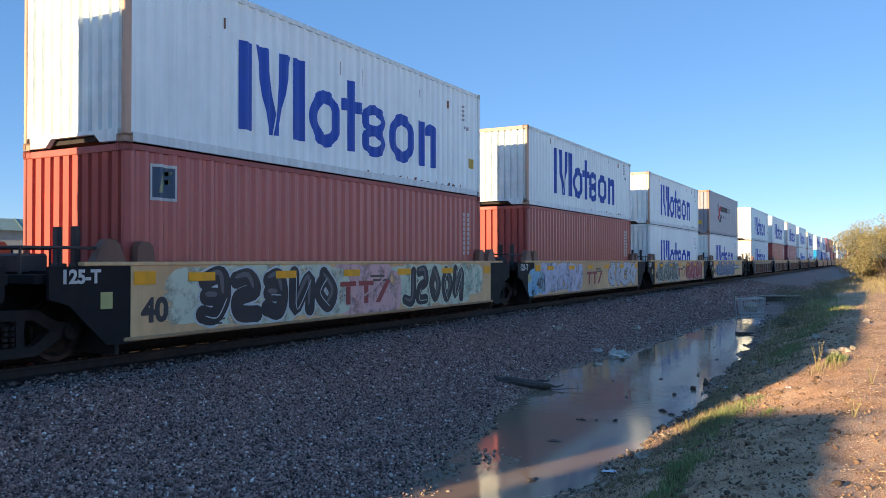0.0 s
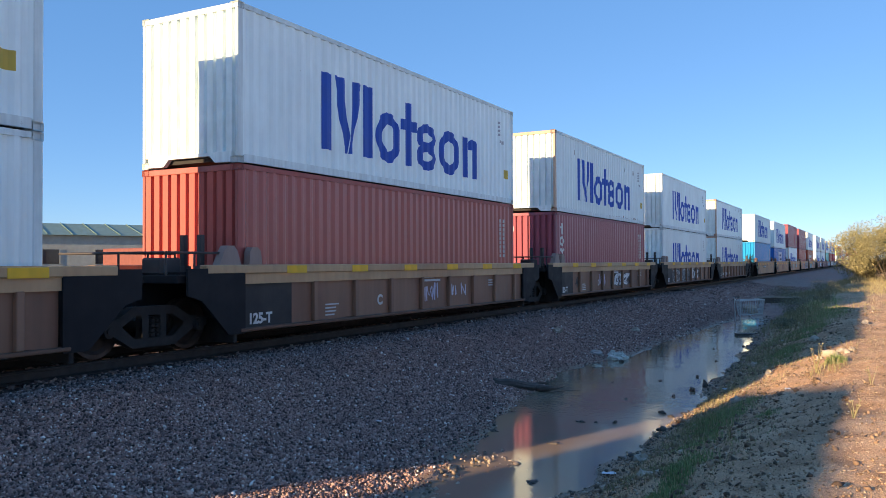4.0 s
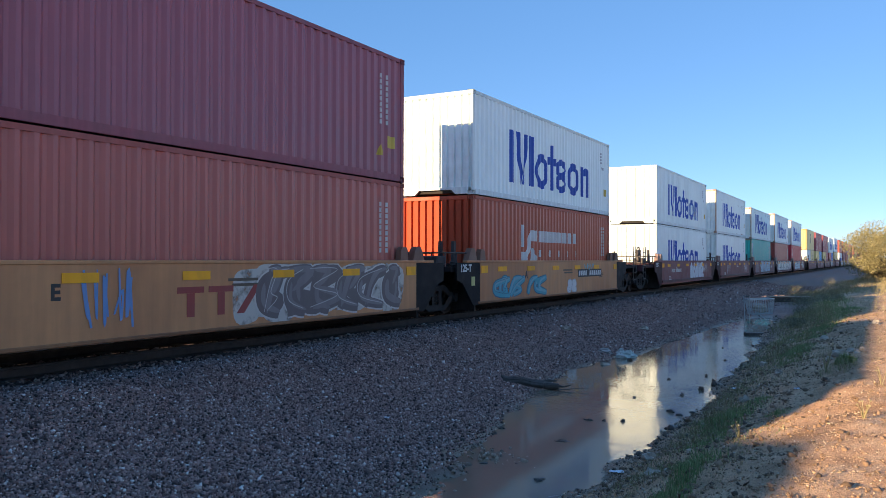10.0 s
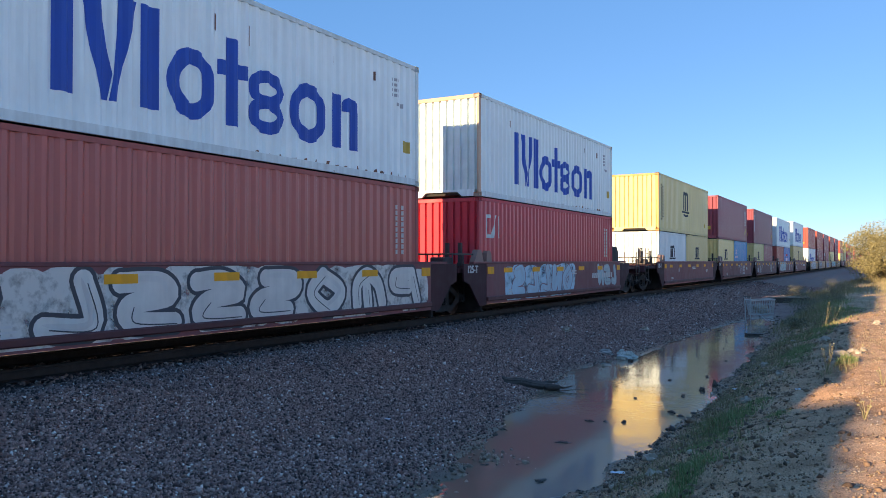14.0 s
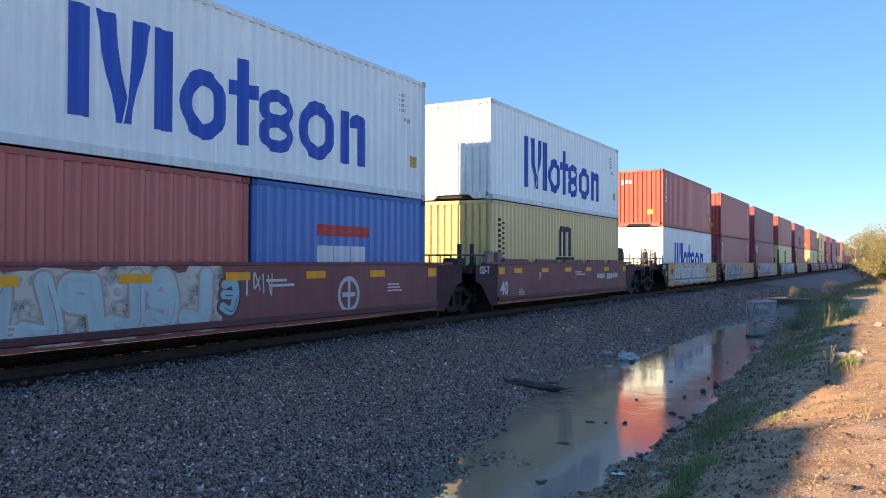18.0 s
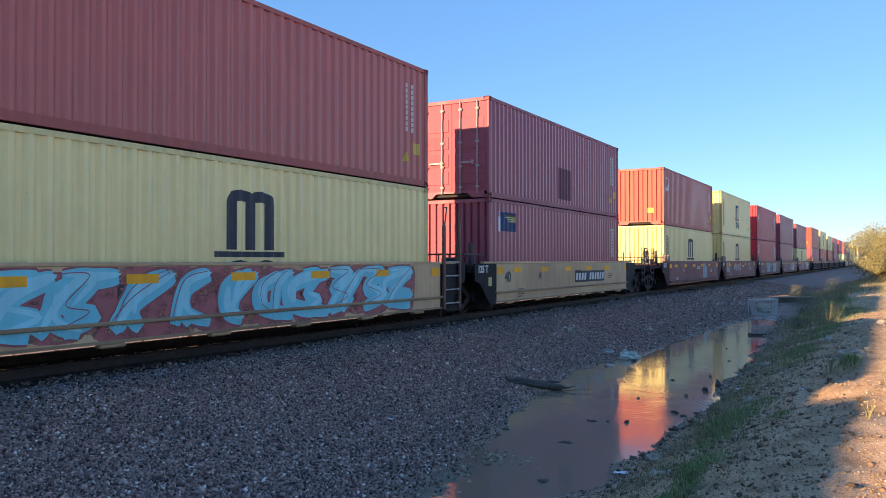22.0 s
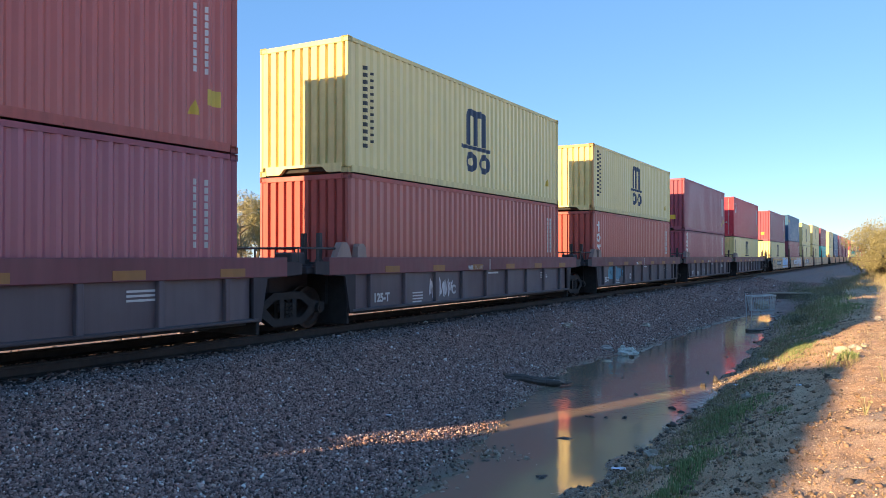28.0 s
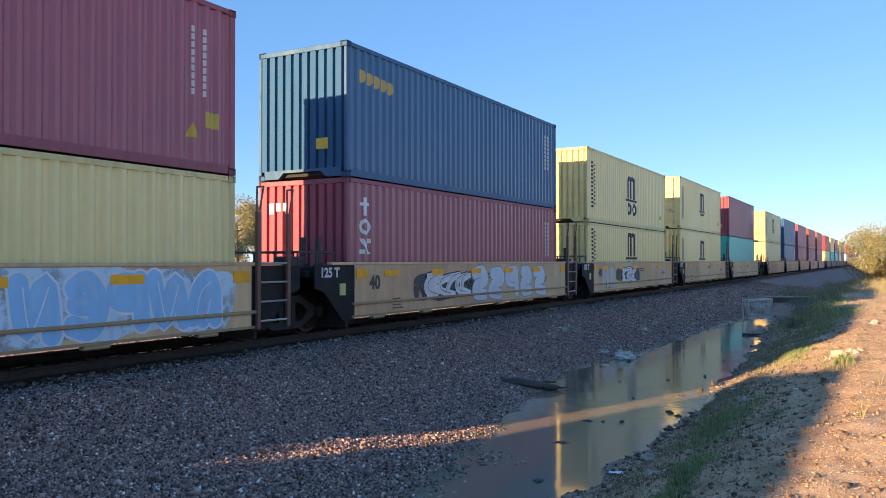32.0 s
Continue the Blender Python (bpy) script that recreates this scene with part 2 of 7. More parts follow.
def ground_material():
    m, n, l, b = shader("ground")
    geo = n.new("ShaderNodeNewGeometry")
    sep = n.new("ShaderNodeSeparateXYZ")
    l.new(geo.outputs["Position"], sep.inputs["Vector"])
    wob = noise_node(n, l, 0.9, 5)
    fine = noise_node(n, l, 26.0, 8, None, 0.7)
    speck = noise_node(n, l, 95.0, 3, None, 0.6)
    mid = noise_node(n, l, 2.3, 6)
    add = n.new("ShaderNodeMath")
    add.operation = "MULTIPLY_ADD"
    l.new(wob.outputs["Fac"], add.inputs[0])
    add.inputs[1].default_value = 0.9
    l.new(sep.outputs["X"], add.inputs[2])
    zone = n.new("ShaderNodeMapRange")
    zone.inputs["From Min"].default_value, zone.inputs["From Max"].default_value = -2.95, -2.35
    l.new(add.outputs[0], zone.inputs["Value"])
    stone = ramp(n, l, fine.outputs["Fac"], [(0.30, (0.05, 0.032, 0.027)), (0.52, (0.33, 0.205, 0.168)), (0.72, (0.56, 0.375, 0.31))])
    stone2 = mixed(n, l, 0.5, stone.outputs["Color"], ramp(n, l, mid.outputs["Fac"], [(0.35, (0.19, 0.12, 0.10)), (0.7, (0.37, 0.24, 0.195))]).outputs["Color"])
    dirt = ramp(n, l, mid.outputs["Fac"], [(0.28, (0.33, 0.19, 0.105)), (0.5, (0.61, 0.37, 0.22)), (0.75, (0.74, 0.51, 0.33))])
    grit = ramp(n, l, speck.outputs["Fac"], [(0.35, grey(0.5)), (0.65, grey(1.22))])
    dirt2 = mixed(n, l, 1.0, dirt.outputs["Color"], grit.outputs["Color"], "MULTIPLY")
    c = mixed(n, l, zone.outputs[0], stone2, dirt2)
    # wet mud close to the water level
    wet = n.new("ShaderNodeMapRange")
    wet.inputs["From Min"].default_value, wet.inputs["From Max"].default_value = WATER + 0.09, WATER + 0.01
    l.new(sep.outputs["Z"], wet.inputs["Value"])
    c = mixed(n, l, wet.outputs[0], c, (0.22, 0.16, 0.11))
    # unseen ground past the bank, made pale to bounce sunlight onto the train
    bounce_ground = n.new("ShaderNodeMapRange")
    bounce_ground.inputs["From Min"].default_value, bounce_ground.inputs["From Max"].default_value = 3.0, 4.5
    l.new(sep.outputs["X"], bounce_ground.inputs["Value"])
    c = mixed(n, l, bounce_ground.outputs[0], c, ramp(n, l, mid.outputs["Fac"], [(0.3, (0.72, 0.69, 0.63)), (0.7, (0.80, 0.78, 0.73))]).outputs["Color"])
    # dry grassland far off
    offx = n.new("ShaderNodeMath")
    offx.operation = "MULTIPLY"
    offx.inputs[1].default_value = -1.0
    l.new(sep.outputs["X"], offx.inputs[0])
    dist = n.new("ShaderNodeMapRange")
    dist.inputs["From Min"].default_value, dist.inputs["From Max"].default_value = 16, 26
    l.new(offx.outputs[0], dist.inputs["Value"])
    c = mixed(n, l, dist.outputs[0], c, ramp(n, l, wob.outputs["Fac"], [(0.35, (0.16, 0.13, 0.06)), (0.65, (0.26, 0.20, 0.10))]).outputs["Color"])
    l.new(c, b.inputs["Base Color"])
    r = n.new("ShaderNodeMapRange")
    r.inputs["To Min"].default_value, r.inputs["To Max"].default_value = 0.9, 0.35
    l.new(wet.outputs[0], r.inputs["Value"])
    l.new(r.outputs[0], b.inputs["Roughness"])
    bumped(n, l, b, fine.outputs["Fac"], 0.7, 0.03)
    return m


def grid_lines(dense0, dense1, step, far):
    a = list(np.arange(dense0, dense1 + 1e-6, step))
    s, out = step, []
    p = dense1
    while p < far:
        s *= 1.22
        p += s
        out.append(p)
    s, back_ = step, []
    p = dense0
    while p > -far:
        s *= 1.22
        p -= s
        back_.append(p)
    return np.array(back_[::-1] + a + out)


M_GROUND = ground_material()


def build_ground():
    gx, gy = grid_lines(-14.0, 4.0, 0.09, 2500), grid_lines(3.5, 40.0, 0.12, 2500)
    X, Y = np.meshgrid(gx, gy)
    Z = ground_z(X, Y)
    verts = np.stack([X, Y, Z], -1).reshape(-1, 3)
    nx, ny = len(gx), len(gy)
    idx = np.arange(nx * ny).reshape(ny, nx)
    faces = np.stack([idx[:-1, :-1], idx[:-1, 1:], idx[1:, 1:], idx[1:, :-1]], -1).reshape(-1, 4)
    me = bpy.data.meshes.new("ground")
    me.from_pydata(verts.tolist(), [], faces.tolist())
    me.materials.append(M_GROUND)
    me.shade_smooth()
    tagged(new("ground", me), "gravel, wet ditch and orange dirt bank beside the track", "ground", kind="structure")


build_ground()


def water_material():
    m, n, l, b = shader("muddy_water")
    b.inputs["Base Color"].default_value = (0.25, 0.185, 0.13, 1)
    b.inputs["Roughness"].default_value, b.inputs["IOR"].default_value = 0.075, 1.33
    # calm water with a few wind-ruffled patches
    t = noise_node(n, l, 14.0, 3, (1, 0.5, 1))
    p = noise_node(n, l, 0.55, 2)
    r = ramp(n, l, p.outputs["Fac"], [(0.44, grey(0.06)), (0.60, grey(1.0))])
    h = mixed(n, l, 1.0, t.outputs["Fac"], r.outputs["Color"], "MULTIPLY")
    bumped(n, l, b, h, 0.30, 0.012)
    return m


def build_water():
    bm = bmesh.new()
    bmesh.ops.create_grid(bm, x_segments=4, y_segments=30, size=0.5)
    for v in bm.verts:
        v.co = Vector((-4.6 + v.co.x * 5.0, 18.5 + v.co.y * 43, WATER))
    tagged(new("puddle_water", as_mesh("puddle_water", bm, water_material())), "still muddy rainwater standing in the trackside ditch", "puddle", kind="structure")


build_water()


# ---- track ----
def build_track():
    tr = tagged(new("railway_track"), "single railway track with rusty rails on tarred timber ties", "track", kind="structure")
    prof = [(-0.07, -0.18), (0.07, -0.18), (0.07, -0.165), (0.012, -0.14), (0.012, -0.045), (0.036, -0.035), (0.036, -0.008), (0.026, 0.0), (-0.026, 0.0), (-0.036, -0.008), (-0.036, -0.035), (-0.012, -0.045), (-0.012, -0.14), (-0.07, -0.165)]
    for sx in (-1, 1):
        bm = bmesh.new()
        a = [bm.verts.new((x, -120, z)) for x, z in prof]
        b = [bm.verts.new((x, 900, z)) for x, z in prof]
        for i in range(len(prof)):
            bm.faces.new((a[i], a[(i + 1) % len(prof)], b[(i + 1) % len(prof)], b[i]))
        bm.faces.new(a)
        bm.faces.new(b[::-1])
        me = as_mesh("rail", bm, M_RAIL)
        me.materials.append(M_RAILTOP)
        for p in me.polygons:
            if p.normal.z > 0.7 and p.center.z > -0.02:
                p.material_index = 1
        ob = put("rail", me, tr, pose(-11.19 + sx * 0.755, 0, 0))
    for k in range(90):
        put("tie", kept("tie", M_TIE, lambda bm: box(bm, -1.3, 1.3, -0.115, 0.115, -0.36, -0.185, 0.012)), tr, pose(-11.19, -2 + k * 0.56, 0))


build_track()

# ---- containers ----
C_RUST = (0.52, 0.21, 0.06)
COLOURS = {
    "white": (0.84, 0.94, 0.94), "maroon": (0.365, 0.098, 0.130), "redbrown": (0.49, 0.118, 0.098), "red": (0.66, 0.06, 0.085),
    "orange": (0.50, 0.085, 0.04), "grey": (0.38, 0.39, 0.44), "yellow": (0.84, 0.70, 0.32), "mustard": (0.78, 0.62, 0.29),
    "sky": (0.012, 0.32, 0.66), "blue": (0.022, 0.175, 0.54), "teal": (0.06, 0.57, 0.50), "navy": (0.04, 0.13, 0.26),
}
WORDS = {"white": "white-painted", "maroon": "dull maroon", "redbrown": "reddish-brown", "red": "bright red", "orange": "orange-red", "grey": "grey",
         "yellow": "pale yellow", "mustard": "mustard-yellow", "sky": "sky-blue", "blue": "royal-blue", "teal": "teal-green", "navy": "dark navy-blue"}
HIGH, LOW, LONG, SHORT, HALF = 2.896, 2.591, 12.192, 6.058, 1.219
DEEP = 0.048


def waves(a, b, step):
    """Breaks of a trapezoid corrugation from a to b: (place, depth)."""
    k = max(1, round((b - a) / step))
    s = (b - a) / k
    out = []
    for i in range(k):
        p = a + i * s
        out += [(p, 0.0), (p + 0.26 * s, 0.0), (p + 0.5 * s, DEEP), (p + 0.76 * s, DEEP)]
    return out + [(b, 0.0)]


def depth_at(br, y):
    for (a, d), (b, e) in zip(br, br[1:]):
        if a <= y <= b:
            return d + (e - d) * (y - a) / max(1e-6, b - a)
    return 0.0


def side_breaks(length):
    return waves(0.13, length - 0.13, 0.278)


def fill_side(length, high):
    def fill(bm):
        br = side_breaks(length)
        rows = [[bm.verts.new((HALF - 0.012 - d, y, z)) for y, d in br] for z in (0.15, high - 0.07)]
        for i in range(len(br) - 1):
            bm.faces.new((rows[0][i], rows[0][i + 1], rows[1][i + 1], rows[1][i]))
    return fill


def fill_end(high):
    def fill(bm):
        br, s = [], (2 * HALF - 0.14) / 10
        for k in range(10):
            p = -HALF + 0.07 + k * s
            br += [(p, 0.0), (p + 0.62 * s, 0.0), (p + 0.68 * s, 0.065), (p + 0.94 * s, 0.065)]
        br.append((HALF - 0.07, 0.0))
        rows = [[bm.verts.new((x, 0.02 + d, z)) for x, d in br] for z in (0.2, high - 0.12)]
        for i in range(len(br) - 1):
            bm.faces.new((rows[0][i], rows[0][i + 1], rows[1][i + 1], rows[1][i]))
    return fill


def fill_sill(bm):
    # sill of the end with the raised gooseneck recess
    pts = [(-1.06, 0.02), (-0.66, 0.02), (-0.52, 0.15), (0.52, 0.15), (0.66, 0.02), (1.06, 0.02), (1.06, 0.21), (-1.06, 0.21)]
    for y, flip in ((0.008, 1), (0.10, -1)):
        bm.faces.new([bm.verts.new((x, y, z)) for x, z in pts][::flip])
    v = list(bm.verts)
    for i in range(8):
        bm.faces.new((v[i], v[8 + i], v[8 + (i + 1) % 8], v[(i + 1) % 8]))


def fill_casting(bm):
    box(bm, -0.089, 0.089, -0.081, 0.081, -0.059, 0.059)
    for nrm in (Vector((1, 0, 0)), Vector((0, -1, 0)), Vector((-1, 0, 0)), Vector((0, 1, 0))):
        f = max(bm.faces, key=lambda q: q.normal.dot(nrm) * q.calc_area())
        bmesh.ops.inset_individual(bm, faces=[f], thickness=0.032)
        bmesh.ops.translate(bm, verts=f.verts[:], vec=-nrm * 0.03)


def fill_roof(length, high):
    def fill(bm):
        br = waves(0.1, length - 0.1, 0.42)
        rows = [[bm.verts.new((x, y, high - 0.022 - d * 0.4)) for y, d in br] for x in (-1.17, 1.17)]
        for i in range(len(br) - 1):
            bm.faces.new((rows[0][i], rows[1][i], rows[1][i + 1], rows[0][i + 1]))
    return fill


def rect(bm, u0, u1, v0, v1):
    bm.faces.new([bm.verts.new((0, u, v)) for u, v in ((u0, v0), (u1, v0), (u1, v1), (u0, v1))])


def poly(bm, pts):
    bm.faces.new([bm.verts.new((0, u, v)) for u, v in pts])


def ring(bm, u0, u1, v0, v1, t, n=28, a0=0.0, a1=360.0):
    cu, cv, ru, rv = (u0 + u1) / 2, (v0 + v1) / 2, (u1 - u0) / 2, (v1 - v0) / 2
    an = [radians(a0 + (a1 - a0) * i / n) for i in range(n + 1)]
    o = [bm.verts.new((0, cu + ru * math.cos(a), cv + rv * math.sin(a))) for a in an]
    i_ = [bm.verts.new((0, cu + (ru - t) * math.cos(a), cv + (rv - t) * math.sin(a))) for a in an]
    for k in range(n):
        bm.faces.new((o[k], o[k + 1], i_[k + 1], i_[k]))


def disc(bm, u, v, ru, rv, n=20):
    poly(bm, [(u + ru * math.cos(2 * math.pi * k / n), v + rv * math.sin(2 * math.pi * k / n)) for k in range(n)])


def onto_side(bm, length, lift=0.004):
    """Lays flat shapes, drawn in (y, z), on the corrugated side."""
    br = side_breaks(length)
    ys = [v.co.y for v in bm.verts]
    # shapes that cross lie a hair above one another
    seen, level = set(), 0
    for v in bm.verts:
        if v in seen:
            continue
        level, stack = level + 1, [v]
        seen.add(v)
        while stack:
            q = stack.pop()
            q.co.x = level * 0.0003
            for e in q.link_edges:
                o = e.other_vert(q)
                if o not in seen:
                    seen.add(o)
                    stack.append(o)
    for y, _ in br:
        if min(ys) < y < max(ys):
            bmesh.ops.bisect_plane(bm, geom=bm.verts[:] + bm.edges[:] + bm.faces[:], plane_co=(0, y, 0), plane_no=(0, 1, 0))
    for v in bm.verts:
        v.co.x = HALF - 0.012 - depth_at(br, v.co.y) + lift + v.co.x
    bmesh.ops.recalc_face_normals(bm, faces=bm.faces[:])
    for f in bm.faces:
        if f.normal.x < 0:
            f.normal_flip()


def side_mark(key, draw, length):
    def fill(bm):
        draw(bm)
        onto_side(bm, length, 0.007 if key.startswith(("sticker_", "trade_lettering")) else 0.004)
    return kept(key + ("_long" if length > 8 else "_short"), M_MARK, fill)


# plain shapes in the place of the large trade names
def draw_wordmark(bm):
    rect(bm, 2.5, 2.84, 0.55, 2.15)
    poly(bm, [(2.90, 2.15), (3.24, 2.15), (3.46, 0.95), (3.40, 0.55), (3.28, 0.55)])
    poly(bm, [(3.92, 2.15), (3.54, 0.55), (3.42, 0.55), (3.48, 0.95), (3.58, 2.15)])
    rect(bm, 3.98, 4.32, 0.55, 2.15)
    ring(bm, 4.5, 5.52, 0.52, 1.70, 0.27)
    rect(bm, 5.78, 6.10, 0.55, 2.08)
    rect(bm, 5.60, 6.30, 1.40, 1.66)
    ring(bm, 6.35, 7.3, 1.0, 1.70, 0.23, 20)
    ring(bm, 6.35, 7.3, 0.52, 1.22, 0.23, 20)
    ring(bm, 7.48, 8.56, 0.52, 1.70, 0.27)
    rect(bm, 8.76, 9.06, 0.55, 1.66)
    rect(bm, 9.42, 9.72, 0.55, 1.34)
    ring(bm, 9.10, 9.72, 1.02, 1.66, 0.29, 12, 0, 180)


def draw_arches(bm):
    for k in range(3):
        rect(bm, 5.4 + k * 0.5, 5.66 + k * 0.5, 1.3, 2.16)
    for k in range(2):
        ring(bm, 5.4 + k * 0.5, 6.16 + k * 0.5, 1.9, 2.36, 0.2, 12, 0, 180)
    rect(bm, 5.12, 6.95, 1.17, 1.27)
    ring(bm, 5.45, 6.05, 0.8, 1.12, 0.12, 10, 0, 180)
    ring(bm, 6.1, 6.7, 0.8, 1.12, 0.12, 10, 0, 180)


def draw_arches_two(bm):
    for k in range(3):
        rect(bm, 5.4 + k * 0.5, 5.66 + k * 0.5, 1.26, 2.06)
    for k in range(2):
        ring(bm, 5.4 + k * 0.5, 6.16 + k * 0.5, 1.82, 2.26, 0.2, 12, 0, 180)
    rect(bm, 5.12, 6.95, 1.14, 1.24)
    ring(bm, 5.4, 6.05, 0.52, 1.08, 0.17, 18)
    ring(bm, 6.2, 6.85, 0.52, 1.08, 0.17, 18)


def draw_upright_bars(bm):
    for k in range(12):
        rect(bm, 0.62, 0.74, 2.29 - k * 0.155, 2.38 - k * 0.155)
    for k in range(11):
        rect(bm, 0.90, 0.97, 2.22 - k * 0.15, 2.28 - k * 0.15)


def draw_three_blocks(bm):
    rect(bm, 0.66, 0.76, 2.1, 2.5)
    rect(bm, 0.56, 0.9, 2.32, 2.39)
    ring(bm, 0.54, 0.94, 1.68, 2.04, 0.085, 16)
    poly(bm, [(0.54, 1.6), (0.66, 1.6), (0.94, 1.26), (0.82, 1.26)])
    rect(bm, 0.78, 0.94, 1.5, 1.6)
    rect(bm, 0.54, 0.7, 1.26, 1.36)


def draw_short_word(bm):
    rect(bm, 0.5, 0.62, 1.85, 2.35)
    rect(bm, 0.5, 0.82, 2.33, 2.43)
    rect(bm, 0.5, 0.82, 1.76, 1.86)
    poly(bm, [(0.84, 1.76), (0.98, 1.76), (1.2, 2.43), (1.06, 2.43)])
    rect(bm, 1.27, 1.39, 1.76, 2.4)


def draw_bars_word(bm):
    for k in range(6):
        rect(bm, 0.6, 0.92, 2.2 - k * 0.24, 2.38 - k * 0.24)


def draw_line_logo_red(bm):
    poly(bm, [(3.4, 1.05), (3.85, 1.05), (4.2, 1.7), (4.6, 1.7), (4.6, 2.05), (4.05, 2.05), (3.7, 1.35), (3.4, 1.35)])


def draw_line_logo_dark(bm):
    rect(bm, 3.4, 3.62, 1.5, 2.2)
    poly(bm, [(3.9, 0.9), (4.6, 0.9), (4.6, 1.2), (4.25, 1.5)])
    for k in range(7):
        rect(bm, 4.8 + k * 0.53, 5.2 + k * 0.53, 1.68, 2.05)
    for k in range(5):
        rect(bm, 4.8 + k * 0.85, 4.96 + k * 0.85, 1.2, 1.42)


def draw_number_bars(bm):
    # small unreadable numbers near the far end
    for r in range(4):
        for c in range(3 if r != 1 else 2):
            rect(bm, 11.05 + c * 0.12, 11.12 + c * 0.12, 2.37 - r * 0.12, 2.44 - r * 0.12)
    rect(bm, 11.42, 11.5, 1.78, 1.88)
    rect(bm, 11.22, 11.3, 1.80, 1.88)


def draw_upright_number(bm):
    for c in (0, 1):
        for k in range(9):
            rect(bm, 11.2 + c * 0.26, 11.25 + c * 0.26, 2.3 - k * 0.13, 2.40 - k * 0.13)


def draw_placard(bm):
    rect(bm, 11.5, 11.8, 0.75, 1.02)


def draw_caution(bm):
    poly(bm, [(11.1, 0.55), (11.36, 0.55), (11.23, 0.8)])


def draw_panel(bm):
    rect(bm, 0.55, 1.8, 1.95, 2.52)


def draw_small_panel(bm):
    rect(bm, 0.58, 1.0, 2.1, 2.58)


def draw_panel_border(bm):
    for u0, u1, v0, v1 in ((0.53, 0.578, 2.05, 2.63), (1.002, 1.05, 2.05, 2.63), (0.58, 1.0, 2.05, 2.098), (0.58, 1.0, 2.582, 2.63)):
        rect(bm, u0, u1, v0, v1)


def draw_small_leaf(bm):
    poly(bm, [(0.66, 2.17), (0.76, 2.17), (0.80, 2.30), (0.93, 2.33), (0.93, 2.40), (0.80, 2.38), (0.84, 2.45), (0.95, 2.47), (0.95, 2.53), (0.76, 2.51)])


def draw_tall_panel(bm):
    rect(bm, 0.65, 1.2, 0.3, 2.56)


def draw_tall_panel_bars(bm):
    for k in range(5):
        rect(bm, 0.78, 1.06, 1.9 - k * 0.28, 2.08 - k * 0.28)


def draw_sign(bm):
    rect(bm, 4.3, 7.75, 0.95, 2.16)


def draw_sign_ring(bm):
    ring(bm, 4.55, 5.55, 1.15, 2.0, 0.18, 20)
    rect(bm, 5.85, 7.1, 1.66, 1.9)
    rect(bm, 5.85, 7.5, 1.2, 1.45)


def draw_short_arches(bm):
    for k in range(3):
        rect(bm, 2.45 + k * 0.38, 2.66 + k * 0.38, 1.3, 1.75)
    for k in range(2):
        ring(bm, 2.45 + k * 0.38, 3.04 + k * 0.38, 1.6, 1.92, 0.15, 12, 0, 180)
    rect(bm, 2.3, 3.6, 1.2, 1.28)


def draw_short_bars(bm):
    rect(bm, 0.4, 1.75, 1.33, 1.48)
    poly(bm, [(0.65, 1.65), (0.75, 1.6), (1.4, 1.95), (1.3, 2.0)])
    poly(bm, [(1.25, 1.6), (1.35, 1.65), (0.8, 2.0), (0.7, 1.95)])


def draw_short_red(bm):
    rect(bm, 1.9, 3.7, 1.62, 1.85)


def draw_short_blocks(bm):
    for k in range(3):
        rect(bm, 1.9 + k * 0.58, 2.4 + k * 0.58, 1.0, 1.42)


def draw_colour_patch(bm):
    for k in range(5):
        disc(bm, 0.6 + k * 0.28, 2.25 - 0.02 * k, 0.12, 0.15, 14)


def draw_rust(bm):
    rng = random.Random(77)
    for k in range(16):
        u = 11.7 - k * 0.34 - rng.uniform(0, 0.12)
        h = rng.uniform(0.02, 0.12) * (1 - k / 22)
        poly(bm, [(u, 0.172), (u + rng.uniform(0.06, 0.12), 0.172), (u + rng.uniform(0.05, 0.09), 0.172 + h), (u + 0.02, 0.172 + h * rng.uniform(0.5, 1))])
    for k in range(5):
        u = rng.uniform(2, 11)
        rect(bm, u, u + 0.05, 2.3 - rng.uniform(0.05, 0.3), 2.42)


def draw_repaint(bm):
    rect(bm, 7.75, 9.0, 0.62, 1.9)


def draw_covered(bm):
    rect(bm, 5.4, 6.7, 0.32, 1.40)


def draw_flag_ground(bm):
    rect(bm, 0.78, 1.85, 1.98, 2.54)


def draw_flag_arrow(bm):
    rect(bm, 0.66, 0.77, 1.96, 2.40)
    rect(bm, 0.69, 0.74, 2.40, 2.56)


def draw_flag_stripes(bm):
    for k in range(4):
        rect(bm, 1.05 + 0.1 * k, 1.82, 2.44 - 0.06 * k, 2.475 - 0.06 * k)


def draw_faded(bm):
    rect(bm, 5.9, 6.6, 0.7, 1.25)
    rect(bm, 6.7, 7.65, 0.6, 1.5)


